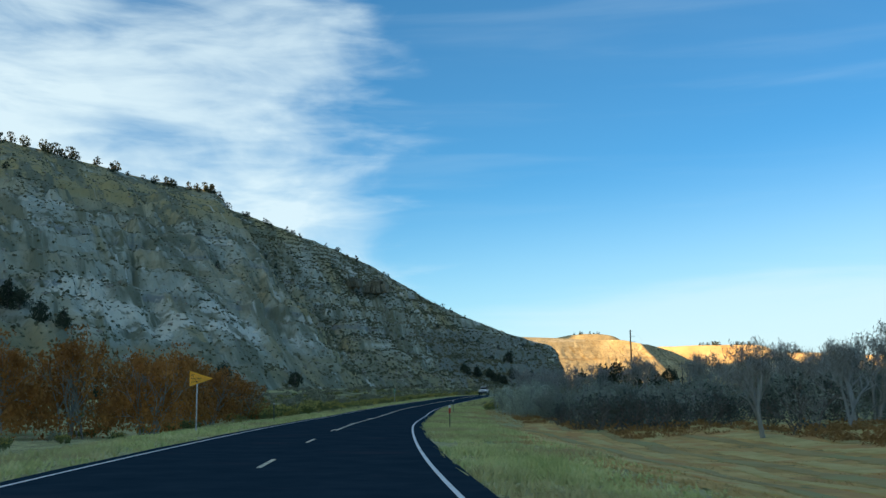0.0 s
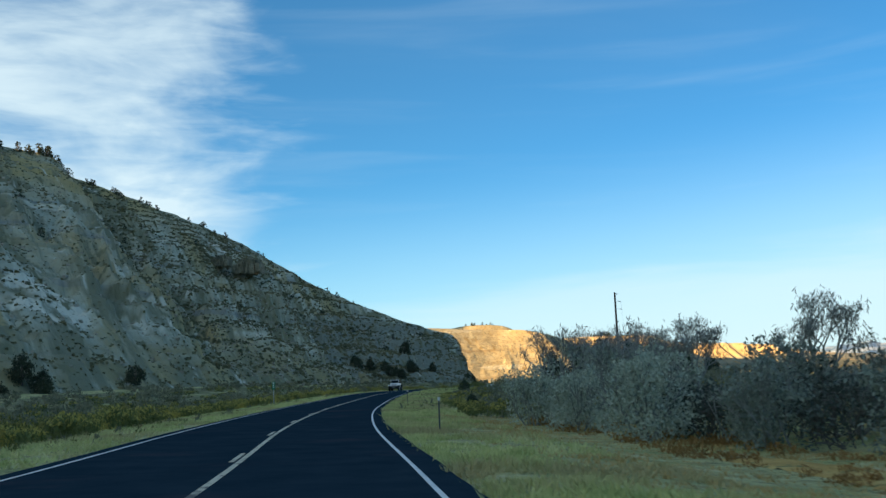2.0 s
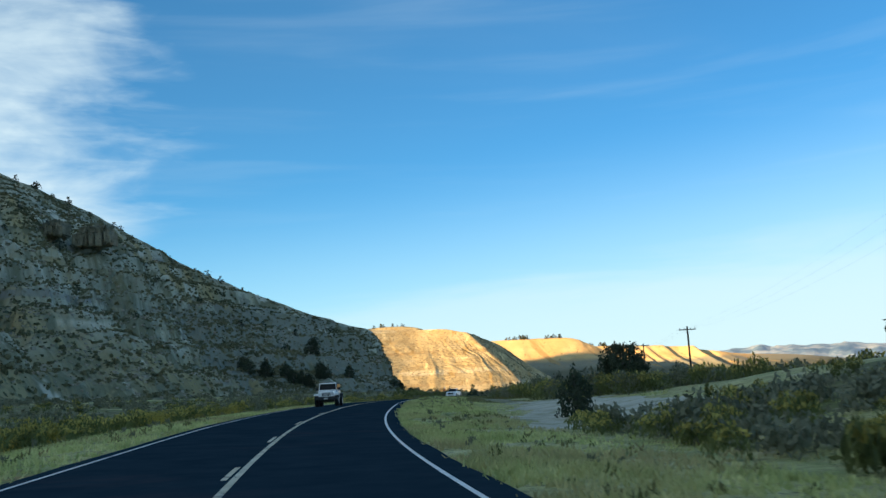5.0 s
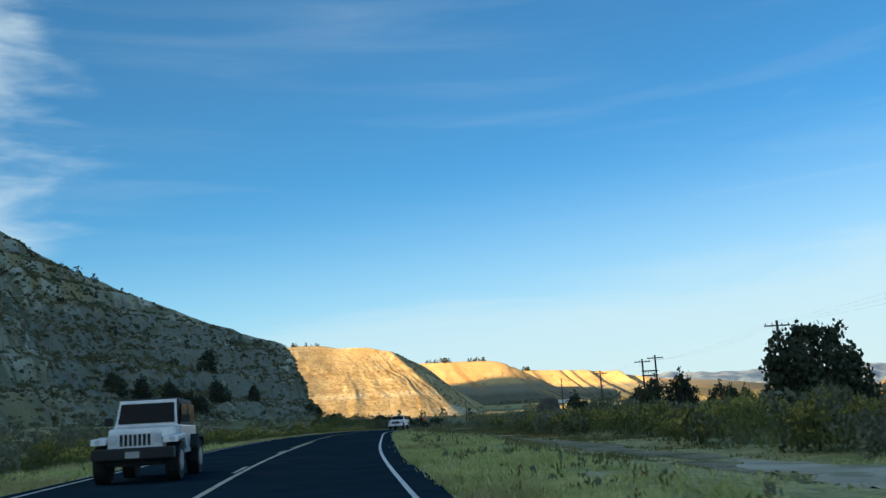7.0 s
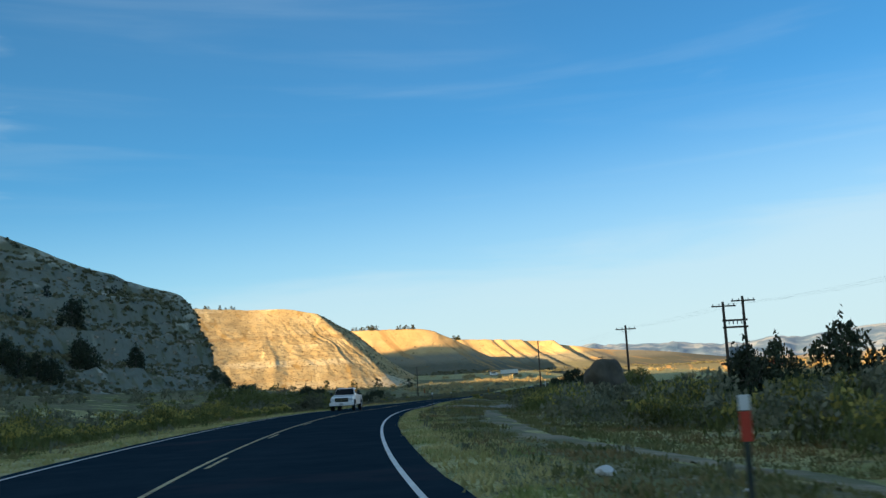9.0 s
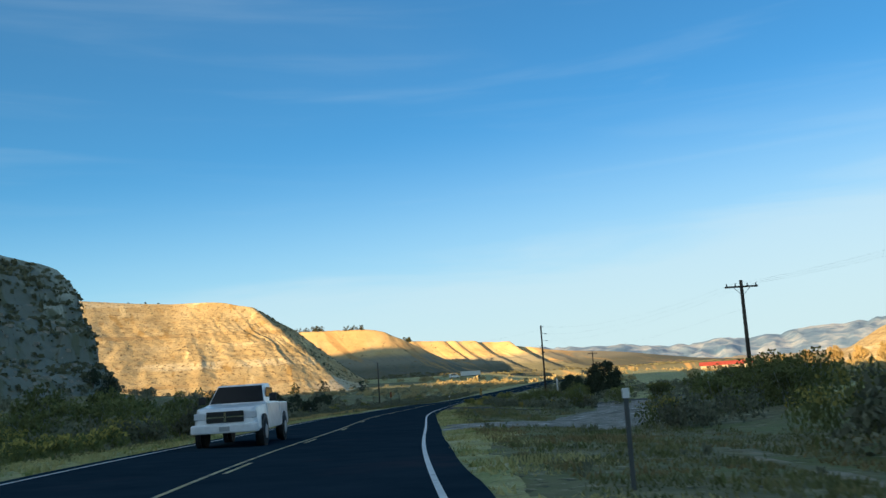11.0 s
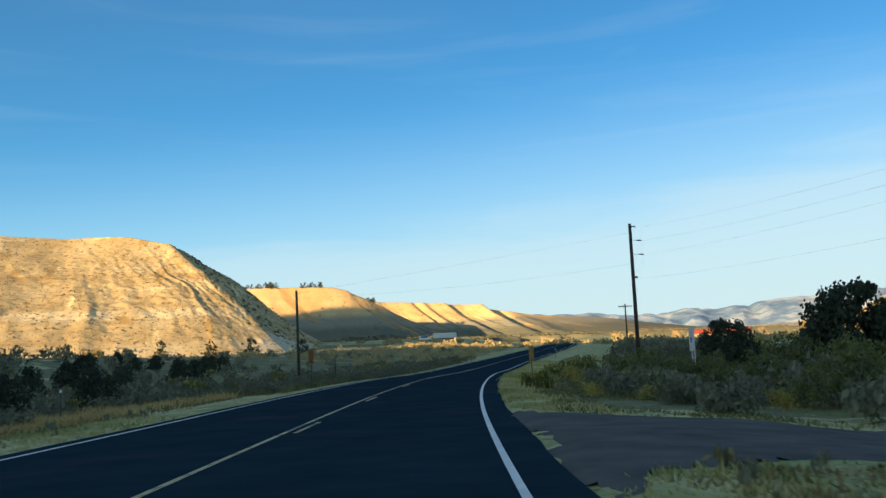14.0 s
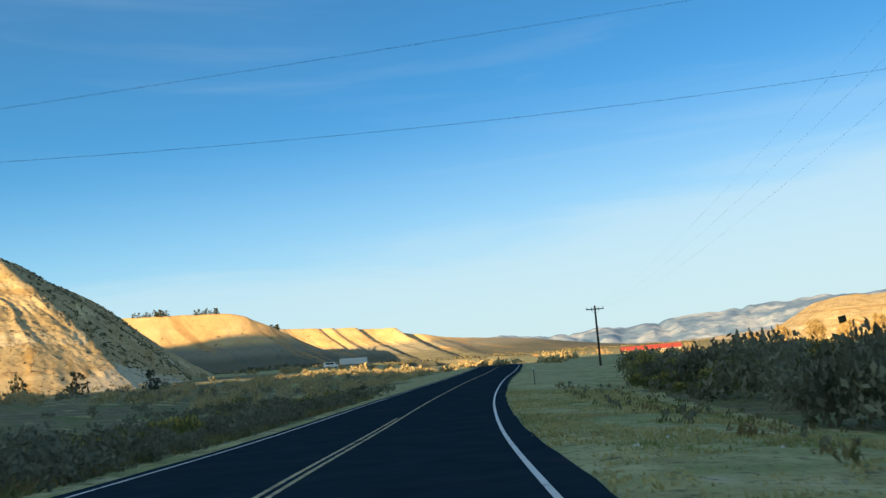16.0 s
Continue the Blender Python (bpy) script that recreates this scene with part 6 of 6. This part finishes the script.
LEFT = ([30, 60, 80, 130, 300, 330, 400, 440, 480], [11.5, 10.5, 10.8, 11.3, 8.8, 9.5, 9.0, 6.2, 7.0])
RIGHT_B = ([200, 210, 225, 252, 274, 288, 312, 330, 336], [18, 16.5, 15, 13.6, 12.3, 10.4, 11.0, 11.6, 14])
RIGHT_C = ([397, 404, 410, 418, 426, 436, 458, 482, 520], [9, 8.6, 8.0, 8.2, 8.8, 11.0, 12.4, 12, 12])
belt(36, 66, LEFT, 6, 18, 0.9, (0.5, 0.8), -1)
belt(84, 240, LEFT, 7, 62, 0.75, (0.9, 1.5), -1)
for _ in range(54):
    s = rng.uniform(76, 235)
    x, y, z = at_road(s, -float(np.interp(s, LEFT[0], LEFT[1])) + rng.uniform(-1.5, 0.6))
    YELLOW_RABBIT.plant(x, y, rng.uniform(0.8, 1.25), "rounded golden rabbitbrush at the road edge", rng, z, rng.uniform(0.8, 1.05))
belt(240, 350, LEFT, 8, 60, 0.75, (1.1, 1.9), -1)
belt(350, 387, LEFT, 11, 48, 0.35, (1.2, 2.2), -1)
belt(428, 520, ([428, 440, 520], [6.8, 6.4, 9]), 9, 46, 0.5, (0.6, 1.1), -1)
belt(112, 186, ([112, 150, 190], [9.0, 9.2, 10.5]), 5, 34, 0.72, (0.6, 1.15), 1)
belt(206, 334, RIGHT_B, 5, 84, 0.5, (1.1, 2.0), 1)
belt(402, 500, RIGHT_C, 6, 54, 0.3, (0.65, 1.15), 1)
belt(438, 520, ([438, 460, 520], [11.5, 12.5, 14]), 9, 60, 0.25, (1.5, 2.5), 1)
belt(344, 352, ([344, 352], [12.2, 13]), 4, 8, 0.3, (1.2, 1.7), 1)
belt(374, 392, ([374, 392], [16, 12]), 5, 14, 0.4, (0.8, 1.2), 1)
for s, n, size in ((418.6, 5.5, 0.62), (415.6, 6.0, 0.6), (424, 6.3, 0.7), (439.6, -6.6, 0.75), (443, -7.2, 0.7), (421.5, 7.4, 0.8), (426.2, 7.6, 0.85), (409.8, 6.9, 0.55), (408.4, 8.4, 0.6), (404.8, 14, 0.8), (405, 17.5, 0.85), (406.2, 11.2, 0.7)):
    x, y, z = at_road(s, n)
    YELLOW_RABBIT.plant(x, y, size, "rounded golden rabbitbrush at the road edge", rng, z)
for s, n, size in ((433.5, 8.2, 1.25), (437, 9.0, 1.3)):
    x, y, z = at_road(s, n)
    BIG_RABBIT.plant(x, y, size, "rounded dark olive rabbitbrush beside the verge", rng, z)
for x, y, size in ((94.15, 405.3, 0.9), (87.0, 396.2, 0.8), (100.6, 412.2, 1.2)):
    RABBIT.plant(x, y, size, "rounded rabbitbrush with dull yellow tops", rng)


# brush past counting
def scatter(count, s0, s1, n_lo, n_hi, size, squash=(0.7, 1.1)):
    out = []
    for _ in range(count):
        s = rng.uniform(s0, s1)
        lo = float(np.interp(s, n_lo[0], n_lo[1])) if isinstance(n_lo, tuple) else n_lo
        n = lo + (n_hi - lo) * rng.random() ** 1.3
        if any(within(p, s, n) for p in (LOT, DRIVE, TRACK, FLAT)):
            continue
        x, y, z = at_road(s, n)
        out.append((x, y, z, rng.uniform(*size), rng.uniform(*squash)))
    return out


LOW_SAGE = [shape_sage(k, 100, 0.13) for k in (101, 102, 103)]
LOW_RABBIT = [shape_rabbit(k, 72, 0.145) for k in (111, 112, 113)]
neg = lambda t, d: (t[0], [-v - d for v in t[1]])
pos = lambda t, d: (t[0], [v + d for v in t[1]])
mass("sage_flat", scatter(480, 84, 350, neg(LEFT, 4), -48, (0.7, 1.4)) + scatter(200, 350, 480, neg(LEFT, 5), -60, (0.7, 1.6)) + scatter(200, 430, 600, -12, -95, (0.6, 1.2)) + scatter(700, 112, 184, 11, 60, (0.55, 1.05)) + scatter(300, 206, 336, pos(RIGHT_B, 4), 50, (0.9, 1.6)) + scatter(260, 372, 520, pos(RIGHT_C, 4), 70, (0.7, 1.3)),
     LOW_SAGE, ("foliage",), "dense grey-green sagebrush flat", "brush", rng)
mass("rabbitbrush_flat", scatter(240, 84, 350, neg(LEFT, 3), -36, (0.6, 1.3)) + scatter(60, 350, 480, neg(LEFT, 5), -40, (0.7, 1.2)) + scatter(240, 206, 336, pos(RIGHT_B, 1), 40, (0.9, 1.5), (0.9, 1.3)) + scatter(70, 114, 184, 10, 40, (0.6, 1.0)) + scatter(120, 372, 520, pos(RIGHT_C, 4), 60, (0.7, 1.2)),
     LOW_RABBIT, ("foliage",), "dense olive and yellow rabbitbrush", "brush", rng)
# grey tangled brush behind the field, russet grass at its foot
def shape_tangle(seed, h=2.4, leaves=90, mat=None, leaf_mat=None):
    r = np.random.default_rng(seed)
    segs, tips = [], []
    for _ in range(7):
        w = unit(np.array([r.normal() * 0.5, r.normal() * 0.5, 1.0]))
        branching(r, np.array([r.normal() * 0.3, r.normal() * 0.3, -0.1]), w, h * 0.36, 0.03, 3, 0.36, segs, tips, 0.74)
    tips = np.array(tips)
    fol = leaf_cloud(r, np.vstack([tips, dome(r, 12, 0.9, h * 0.6, 0.1)]), np.r_[np.full(len(tips), 0.25), np.full(12, 0.4)], leaves, 0.085, 0.4, 0.5)
    return {"wood": (limbs(segs, 3), mat), "foliage": (fol, leaf_mat)}


TANGLE = [shape_tangle(k, 2.6, 170, M_BARK_PALE, M_LEAF_GREY) for k in (121, 122, 123)]
TANGLE_DARK = [shape_tangle(k, 2.2, 260, M_BARK, M_LEAF_DUSK) for k in (124, 125)]
mass("grey_tangle", scatter(50, 36, 112, ([36, 70, 112], [24, 14, 13.5]), 60, (0.7, 1.5), (0.8, 1.3)), TANGLE, ("wood", "foliage"), "leafless grey brush tangle at the field edge", "brush", rng)
mass("dark_tangle", scatter(28, 82, 102, 14.5, 25, (0.8, 1.3), (0.8, 1.1)) + scatter(46, 50, 76, 13.5, 25, (0.7, 1.15), (0.8, 1.1)) + scatter(58, 30, 112, ([30, 70, 112], [22, 14.5, 13.5]), 55, (0.7, 1.5), (0.8, 1.2)), TANGLE_DARK, ("wood", "foliage"), "dark leafless brush at the field edge", "brush", rng)
RUSSET = [{"foliage": (leaf_cloud(np.random.default_rng(k), dome(np.random.default_rng(k), 8, 0.8, 0.5, 0.1), np.random.default_rng(k).uniform(0.25, 0.4, 8), 110, 0.15, 1.0, 0.2), M_LEAF_BROWN)} for k in (131, 132)]
mass("russet_grass", scatter(260, 20, 46, 20, 28, (0.6, 1.1), (0.35, 0.6)) + scatter(220, 46, 72, 14, 21, (0.6, 1.0), (0.35, 0.6)) + scatter(90, 72, 112, 11.5, 15, (0.5, 0.9), (0.35, 0.65)), RUSSET, ("foliage",), "low russet grass below the brush", "grass", rng)
mass("rabbitbrush_drift", scatter(70, 112, 188, 9.2, 14, (0.6, 1.1)) + scatter(170, 84, 235, -10.3, -13.5, (0.9, 1.4)) + scatter(90, 240, 350, -9, -15, (0.9, 1.4)), [shape_rabbit(k, 200, 0.11) for k in (114, 115)], ("foliage",), "olive and yellow rabbitbrush drift along the verge", "brush", rng)
mass("roadside_sage", scatter(110, 404, 428, 7.6, 14, (0.45, 0.85)) + scatter(390, 424, 515, -5.4, -19, (0.45, 1.0)) + scatter(120, 424, 480, -5.2, -7.5, (0.4, 0.7)) + scatter(120, 396, 428, -12, -30, (0.5, 1.0)), [shape_sage(k, 140, 0.105) for k in (104, 105)], ("foliage",), "dark grey-green sagebrush close to the road", "brush", rng)
STRAW = [{"foliage": (leaf_cloud(np.random.default_rng(k), dome(np.random.default_rng(k), 9, 0.9, 0.9, 0.1), np.random.default_rng(k).uniform(0.25, 0.45, 9), 120, 0.17, 1.0, 0.2), M_LEAF_STRAW)} for k in (141, 142)]
mass("straw_brush", scatter(300, 505, 660, -13, -40, (0.8, 1.4)), STRAW, ("foliage",), "tall straw-coloured brush in evening sun", "brush", rng)
mass("far_brush", [(float(x), float(y), float(ground_height(x, y)), rng.uniform(1.2, 2.6), rng.uniform(0.6, 1.0)) for x, y in zip(rng.uniform(190, 520, 420), rng.uniform(330, 760, 420))], [{"foliage": (leaf_cloud(np.random.default_rng(k), dome(np.random.default_rng(k), 9, 0.9, 0.9, 0.1), np.random.default_rng(k).uniform(0.25, 0.45, 9), 60, 0.26, 0.5, 0.5), M_LEAF_STRAW)} for k in (151, 152)], ("foliage",), "distant straw-coloured brush on the plain", "brush", rng)

mass("golden_thicket", [(float(404 + 62 * q + dx), float(660 - 74 * q + dy), float(ground_height(404 + 62 * q, 660 - 74 * q)), rng.uniform(2.2, 3.6), rng.uniform(0.7, 1.1)) for q, dx, dy in zip(rng.random(110), rng.normal(size=110) * 6, rng.normal(size=110) * 6)], [{"foliage": (leaf_cloud(np.random.default_rng(k), dome(np.random.default_rng(k), 9, 0.9, 0.9, 0.1), np.random.default_rng(k).uniform(0.25, 0.45, 9), 120, 0.16, 0.5, 0.5), M_LEAF_GOLD)} for k in (155, 156)], ("foliage",), "golden autumn thicket under the poplars", "brush", rng)

# scrub and blocks on the slopes
SCRUB = [{"foliage": (leaf_cloud(np.random.default_rng(k), dome(np.random.default_rng(k), 5, 0.5, 0.6, 0.1), np.full(5, 0.28), 7, 0.42, 0.3, 0.8), M_SCRUB)} for k in (161, 162, 163)]


def on_slope(grid, count, a, b, lo, hi, size, drift=0):
    """Places spread evenly over a slope's plan."""
    GX, GY, GZ = grid
    wide = np.abs(np.gradient(GX, axis=0) * np.gradient(GY, axis=1) - np.gradient(GX, axis=1) * np.gradient(GY, axis=0))
    r, c = GX.shape
    wide[: int(a * r)] = 0
    wide[int(b * r):] = 0
    wide[:, : int(lo * c)] = 0
    wide[:, int(hi * c):] = 0
    if drift:
        wide = wide * (0.08 + smooth(0.46, 0.60, fbm((0.866 * GX + 0.5 * GY) / 13, (0.866 * GY - 0.5 * GX) / 46, 3, drift)))
    pick = rng.choice(r * c, count, p=wide.ravel() / wide.sum())
    return [(GX.flat[p], GY.flat[p], GZ.flat[p], rng.uniform(*size) ** 1.5, 0.9) for p in pick]


mass("slope_scrub", on_slope((HX, HY, HZ), 4000, 0.12, 0.80, 0.0, 0.98, (0.4, 1.0), 301) + on_slope((HX, HY, HZ), 5500, 0.42, 0.85, 0.0, 0.98, (0.5, 1.1)) + on_slope((HX, HY, HZ), 4500, 0.15, 0.45, 0.0, 0.98, (0.35, 0.8)) + on_slope((HX, HY, HZ), 4500, 0.2, 0.60, 0.0, 0.98, (0.4, 0.9), 303) + on_slope((HX, HY, HZ), 6000, 0.50, 0.85, 0.0, 0.98, (0.4, 1.0), 305), SCRUB, ("foliage",), "scattered dark scrub on the shaded slope", "scrub", rng)
mass("slope_scrub", on_slope(SUN1, 900, 0.1, 0.6, 0.02, 0.98, (0.3, 0.65)) + on_slope(SUN1, 1700, 0.54, 0.92, 0.0, 0.98, (0.35, 0.8)) + on_slope(SUN2, 700, 0.3, 0.99, 0.0, 0.22, (0.9, 1.7)) + on_slope(SUN3, 600, 0.05, 0.95, 0.0, 0.2, (0.9, 1.7)), SCRUB, ("foliage",), "sparse scrub on the sunlit clay hill", "scrub", rng)


def rock_outcrop(x, y, z, wide, high, turn, seed, label):
    """A band of cracked rock standing out of the slope: blocks side by side in two beds."""
    r = np.random.default_rng(seed)
    t = thing("rock_outcrop", (x, y, z), label, "rock", "rock outcrops on the slope", turn)
    for bed in range(2):
        n = int(r.integers(9, 14))
        cuts = np.sort(np.r_[-0.5, r.uniform(-0.42, 0.42, n - 1), 0.5]) * wide * (1.0 - 0.22 * bed)
        for c0, c1 in zip(cuts[:-1], cuts[1:]):
            if c1 - c0 < 0.25:
                continue
            bm = fresh()
            top = high * (0.5 * (bed + 1)) * r.uniform(0.86, 1.08)
            box(bm, c0 + 0.05, c1 - 0.05, -r.uniform(0.5, 1.6) + 0.7 * bed, 4.5 + bed, high * 0.48 * bed - 1.2 * (1 - bed), top, min(0.2, (c1 - c0) * 0.2))
            for v in bm.verts:
                v.co += Vector(r.normal(size=3) * (0.18, 0.25, 0.30))
            part("rock", bm, M_OUTCROP, t)


# the fall line comes down toward the road, so the faces look along it
rock_outcrop(-29.6, 412.5, 49.4, 10.0, 3.8, radians(-14), 401, "dark brown cracked rock band high on the slope")
rock_outcrop(-39.0, 409.0, 51.5, 6.0, 2.4, radians(-16), 402, "dark brown cracked rock band high on the slope")



def block(seed):
    r = np.random.default_rng(seed)
    v = np.array([(x, y, z) for x in (-1, 1) for y in (-1, 1) for z in (-0.7, 0.7)], float) * r.uniform(0.6, 1.1, (8, 3)) * 0.5
    f = np.array([(0, 1, 3, 2), (4, 6, 7, 5), (0, 4, 5, 1), (2, 3, 7, 6), (0, 2, 6, 4), (1, 5, 7, 3)])
    return {"foliage": ((v, f), M_ROCK)}


mass("slope_rubble", on_slope((HX, HY, HZ), 1200, 0.15, 0.85, 0.0, 0.95, (0.4, 1.1)) + on_slope((HX, HY, HZ), 3200, 0.45, 0.85, 0.0, 0.6, (0.3, 0.85)), [block(k) for k in range(170, 176)], ("foliage",), "pale sandstone blocks strewn on the slope", "rocks", rng)


# ---- verge grass ----
def tufts(name, count, s0, s1, bands, mat, blade, label, seed):
    r = np.random.default_rng(seed)
    s = r.uniform(s0, s1, count)
    side = r.integers(0, len(bands), count)
    lo, hi = np.array([b[0] for b in bands])[side], np.array([b[1] for b in bands])[side]
    n = lo + (hi - lo) * r.random(count)
    x, y, _ = on_road(s, n)
    clump = fbm(x / 2.2, y / 2.2, 3, seed)
    keep = clump > 0.36
    for poly in (LOT, DRIVE, TRACK, FLAT):
        keep &= ~within(poly, s, n)
    x, y, clump = x[keep], y[keep], clump[keep]
    z = ground_height(x, y)
    B = 4
    m = len(x)
    px = np.repeat(x, B) + r.normal(size=m * B) * 0.09
    py = np.repeat(y, B) + r.normal(size=m * B) * 0.09
    pz = np.repeat(z, B) - 0.03
    h = np.repeat(clump, B) * blade * r.uniform(0.7, 1.6, m * B)
    ang = r.uniform(0, 6.28, m * B)
    w = 0.03 * r.uniform(0.7, 1.5, m * B)
    lean = r.normal(size=(m * B, 2)) * h[:, None] * 0.5
    a = np.stack([px - np.cos(ang) * w, py - np.sin(ang) * w, pz], 1)
    b = np.stack([px + np.cos(ang) * w, py + np.sin(ang) * w, pz], 1)
    t = np.stack([px + lean[:, 0], py + lean[:, 1], pz + h], 1)
    V = np.stack([a, b, t], 1).reshape(-1, 3)
    ob = new(name, raw_mesh(name, V, np.arange(len(V)).reshape(-1, 3), mat))
    tagged(ob, label, "grass", kind="stuff")


tufts("verge_grass", 46000, -5, 262, [(4.4, 9.0), (4.3, 7.0), (-9.6, -4.3)], M_GRASS, 0.24, "pale green and straw verge grass", 201)
tufts("verge_grass", 14000, 262, 408, [(4.4, 6.6), (-8.8, -4.3)], M_GRASS_OCHRE, 0.15, "ochre and olive verge grass", 206)
tufts("verge_grass", 3500, 408, 440, [(4.4, 6.3)], M_GRASS_OCHRE, 0.14, "ochre and olive verge grass", 208)
tufts("verge_grass", 6000, 436, 490, [(4.4, 11)], M_GRASS_OCHRE, 0.16, "ochre and olive verge grass", 210)
tufts("weedy_grass", 3500, 408, 440, [(6.0, 13)], M_GRASS_DARK, 0.15, "short olive and brown weedy grass", 211)
tufts("weedy_grass", 32000, 250, 428, [(5.6, 14), (5.4, 10), (-11, -6.5)], M_GRASS_DARK, 0.16, "short olive and brown weedy grass", 205)
tufts("dry_grass", 20000, -5, 120, [(7.5, 26), (6.5, 16)], M_GRASS_DRY, 0.13, "dry ochre field grass", 202)
tufts("dry_grass", 10000, 120, 230, [(8, 18), (-14, -9)], M_GRASS, 0.22, "dry verge grass among brush", 203)
tufts("dry_grass", 10000, 230, 340, [(9, 16), (-14, -9)], M_GRASS_DARK, 0.24, "dry verge grass among brush", 209)
tufts("straw_grass", 7000, 424, 500, [(-9.5, -5.2)], M_GRASS_DARK, 0.45, "tall dull olive grass along the verge", 204)
tufts("straw_grass", 7000, 376, 424, [(-13.4, -7.2)], M_GRASS_DRY, 0.42, "tall ochre grass along the verge", 207)
patch("weedy_verge", [(318, 7.5), (345, 6.5), (389, 5.2), (391, 26), (318, 30)], 0.02, M_WEEDY, "weedy brown and olive verge", "verge", 31, 50)
patch("weedy_verge", [(246, 5.6), (275, 5.0), (330, 5.0), (340, 6.5), (330, 9.2), (310, 8.6), (296, 7.8), (284, 7.4), (268, 9.6), (246, 8.8)], 0.02, M_WEEDY, "weedy brown and olive verge", "verge", 34, 70)
patch("weedy_verge", [(403, 6.2), (412, 6.3), (432, 6.6), (439, 8.6), (446, 11.6), (490, 12.0), (490, 22), (403, 22)], 0.02, M_WEEDY, "weedy brown and olive verge", "verge", 32, 60)
patch("weedy_verge", [(345, -8.8), (386, -8.8), (392, -13.4), (418, -13.0), (427, -5.0), (490, -5.0), (490, -18), (345, -18)], 0.02, M_WEEDY, "weedy brown and olive verge", "verge", 33, 70)
for k, zone in enumerate(([(345, -17), (520, -17), (520, -60), (345, -60)], [(84, -12), (345, -11), (345, -46), (84, -46)], [(112, 10.5), (186, 12), (186, 60), (112, 60)], [(206, 17), (336, 12), (336, 60), (206, 60)], [(403, 21), (520, 20), (520, 80), (403, 80)], [(516, -11), (690, -12), (690, -120), (516, -80)])):
    patch("brush_soil", zone, 0.015, M_WEEDY, "dark weedy soil between the brush", "ground cover", 41 + k, 36, 22.0)
patch("hay_field", [(-8, 7.6), (40, 8.0), (64, 10.2), (86, 12.2), (86, 13.5), (70, 15), (40, 22), (-8, 30)], 0.035, M_FIELD, "mown ochre and rust hay field", "field", 25, 60)
for n0, n1, s0, s1 in ((8.8, 9.6, -5, 48), (11.4, 12.3, -5, 70), (14.4, 15.6, -5, 66), (17.6, 19.2, -5, 56), (21.0, 23.0, -5, 48)):
    patch("mown_strip", [(s0, n0), (s1 * 0.5, n0 + 0.2), (s1, n0), (s1, n1), (s1 * 0.5, n1 + 0.2), (s0, n1)], 0.06, M_STRIP, "mown strip of pale dry hay", "field", 21, 60)

for n0, n1, s0, s1 in ((10.0, 10.8, -5, 56), (12.8, 13.8, -5, 70), (16.2, 17.1, -5, 60), (19.8, 20.6, -5, 50)):
    patch("stubble_strip", [(s0, n0), (s1 * 0.5, n0 + 0.2), (s1, n0), (s1, n1), (s1 * 0.5, n1 + 0.2), (s0, n1)], 0.065, M_STUBBLE, "brown stubble strip between the hay rows", "field", 27, 50)

# low weeds in the verge
WEED = [{"foliage": (leaf_cloud(np.random.default_rng(k), dome(np.random.default_rng(k), 5, 0.6, 0.7, 0.1), np.full(5, 0.35), 16, 0.26, 0.9, 0.3), m)} for k, m in ((181, M_LEAF_OLIVE), (182, M_GRASS_DARK), (183, M_GRASS_DARK), (184, M_LEAF_SAGE))]
mass("verge_weeds", scatter(260, 408, 500, 7.5, 13, (0.2, 0.45)) + scatter(420, 340, 392, 5.6, 14, (0.15, 0.35)) + scatter(500, 120, 330, 5.2, 9, (0.15, 0.35)) + scatter(500, 90, 500, -5.2, -10, (0.2, 0.45)), WEED, ("foliage",), "low olive and straw weeds in the verge", "weeds", rng)
WHITE_BITS = [{"foliage": (leaf_cloud(np.random.default_rng(k), np.zeros((1, 3)) + (0, 0, 0.3), np.array([0.5]), 3, 0.5, 0.0, 0.7), M_WHITE_PAINT)} for k in (191, 192)]
mass("roadside_litter", scatter(26, 418, 455, 5.5, 12, (0.05, 0.11)) + scatter(10, 260, 300, 5.2, 8, (0.05, 0.12)) + scatter(8, 350, 392, 5, 9, (0.05, 0.1)), WHITE_BITS, ("foliage",), "small white scraps in the roadside weeds", "litter", rng)
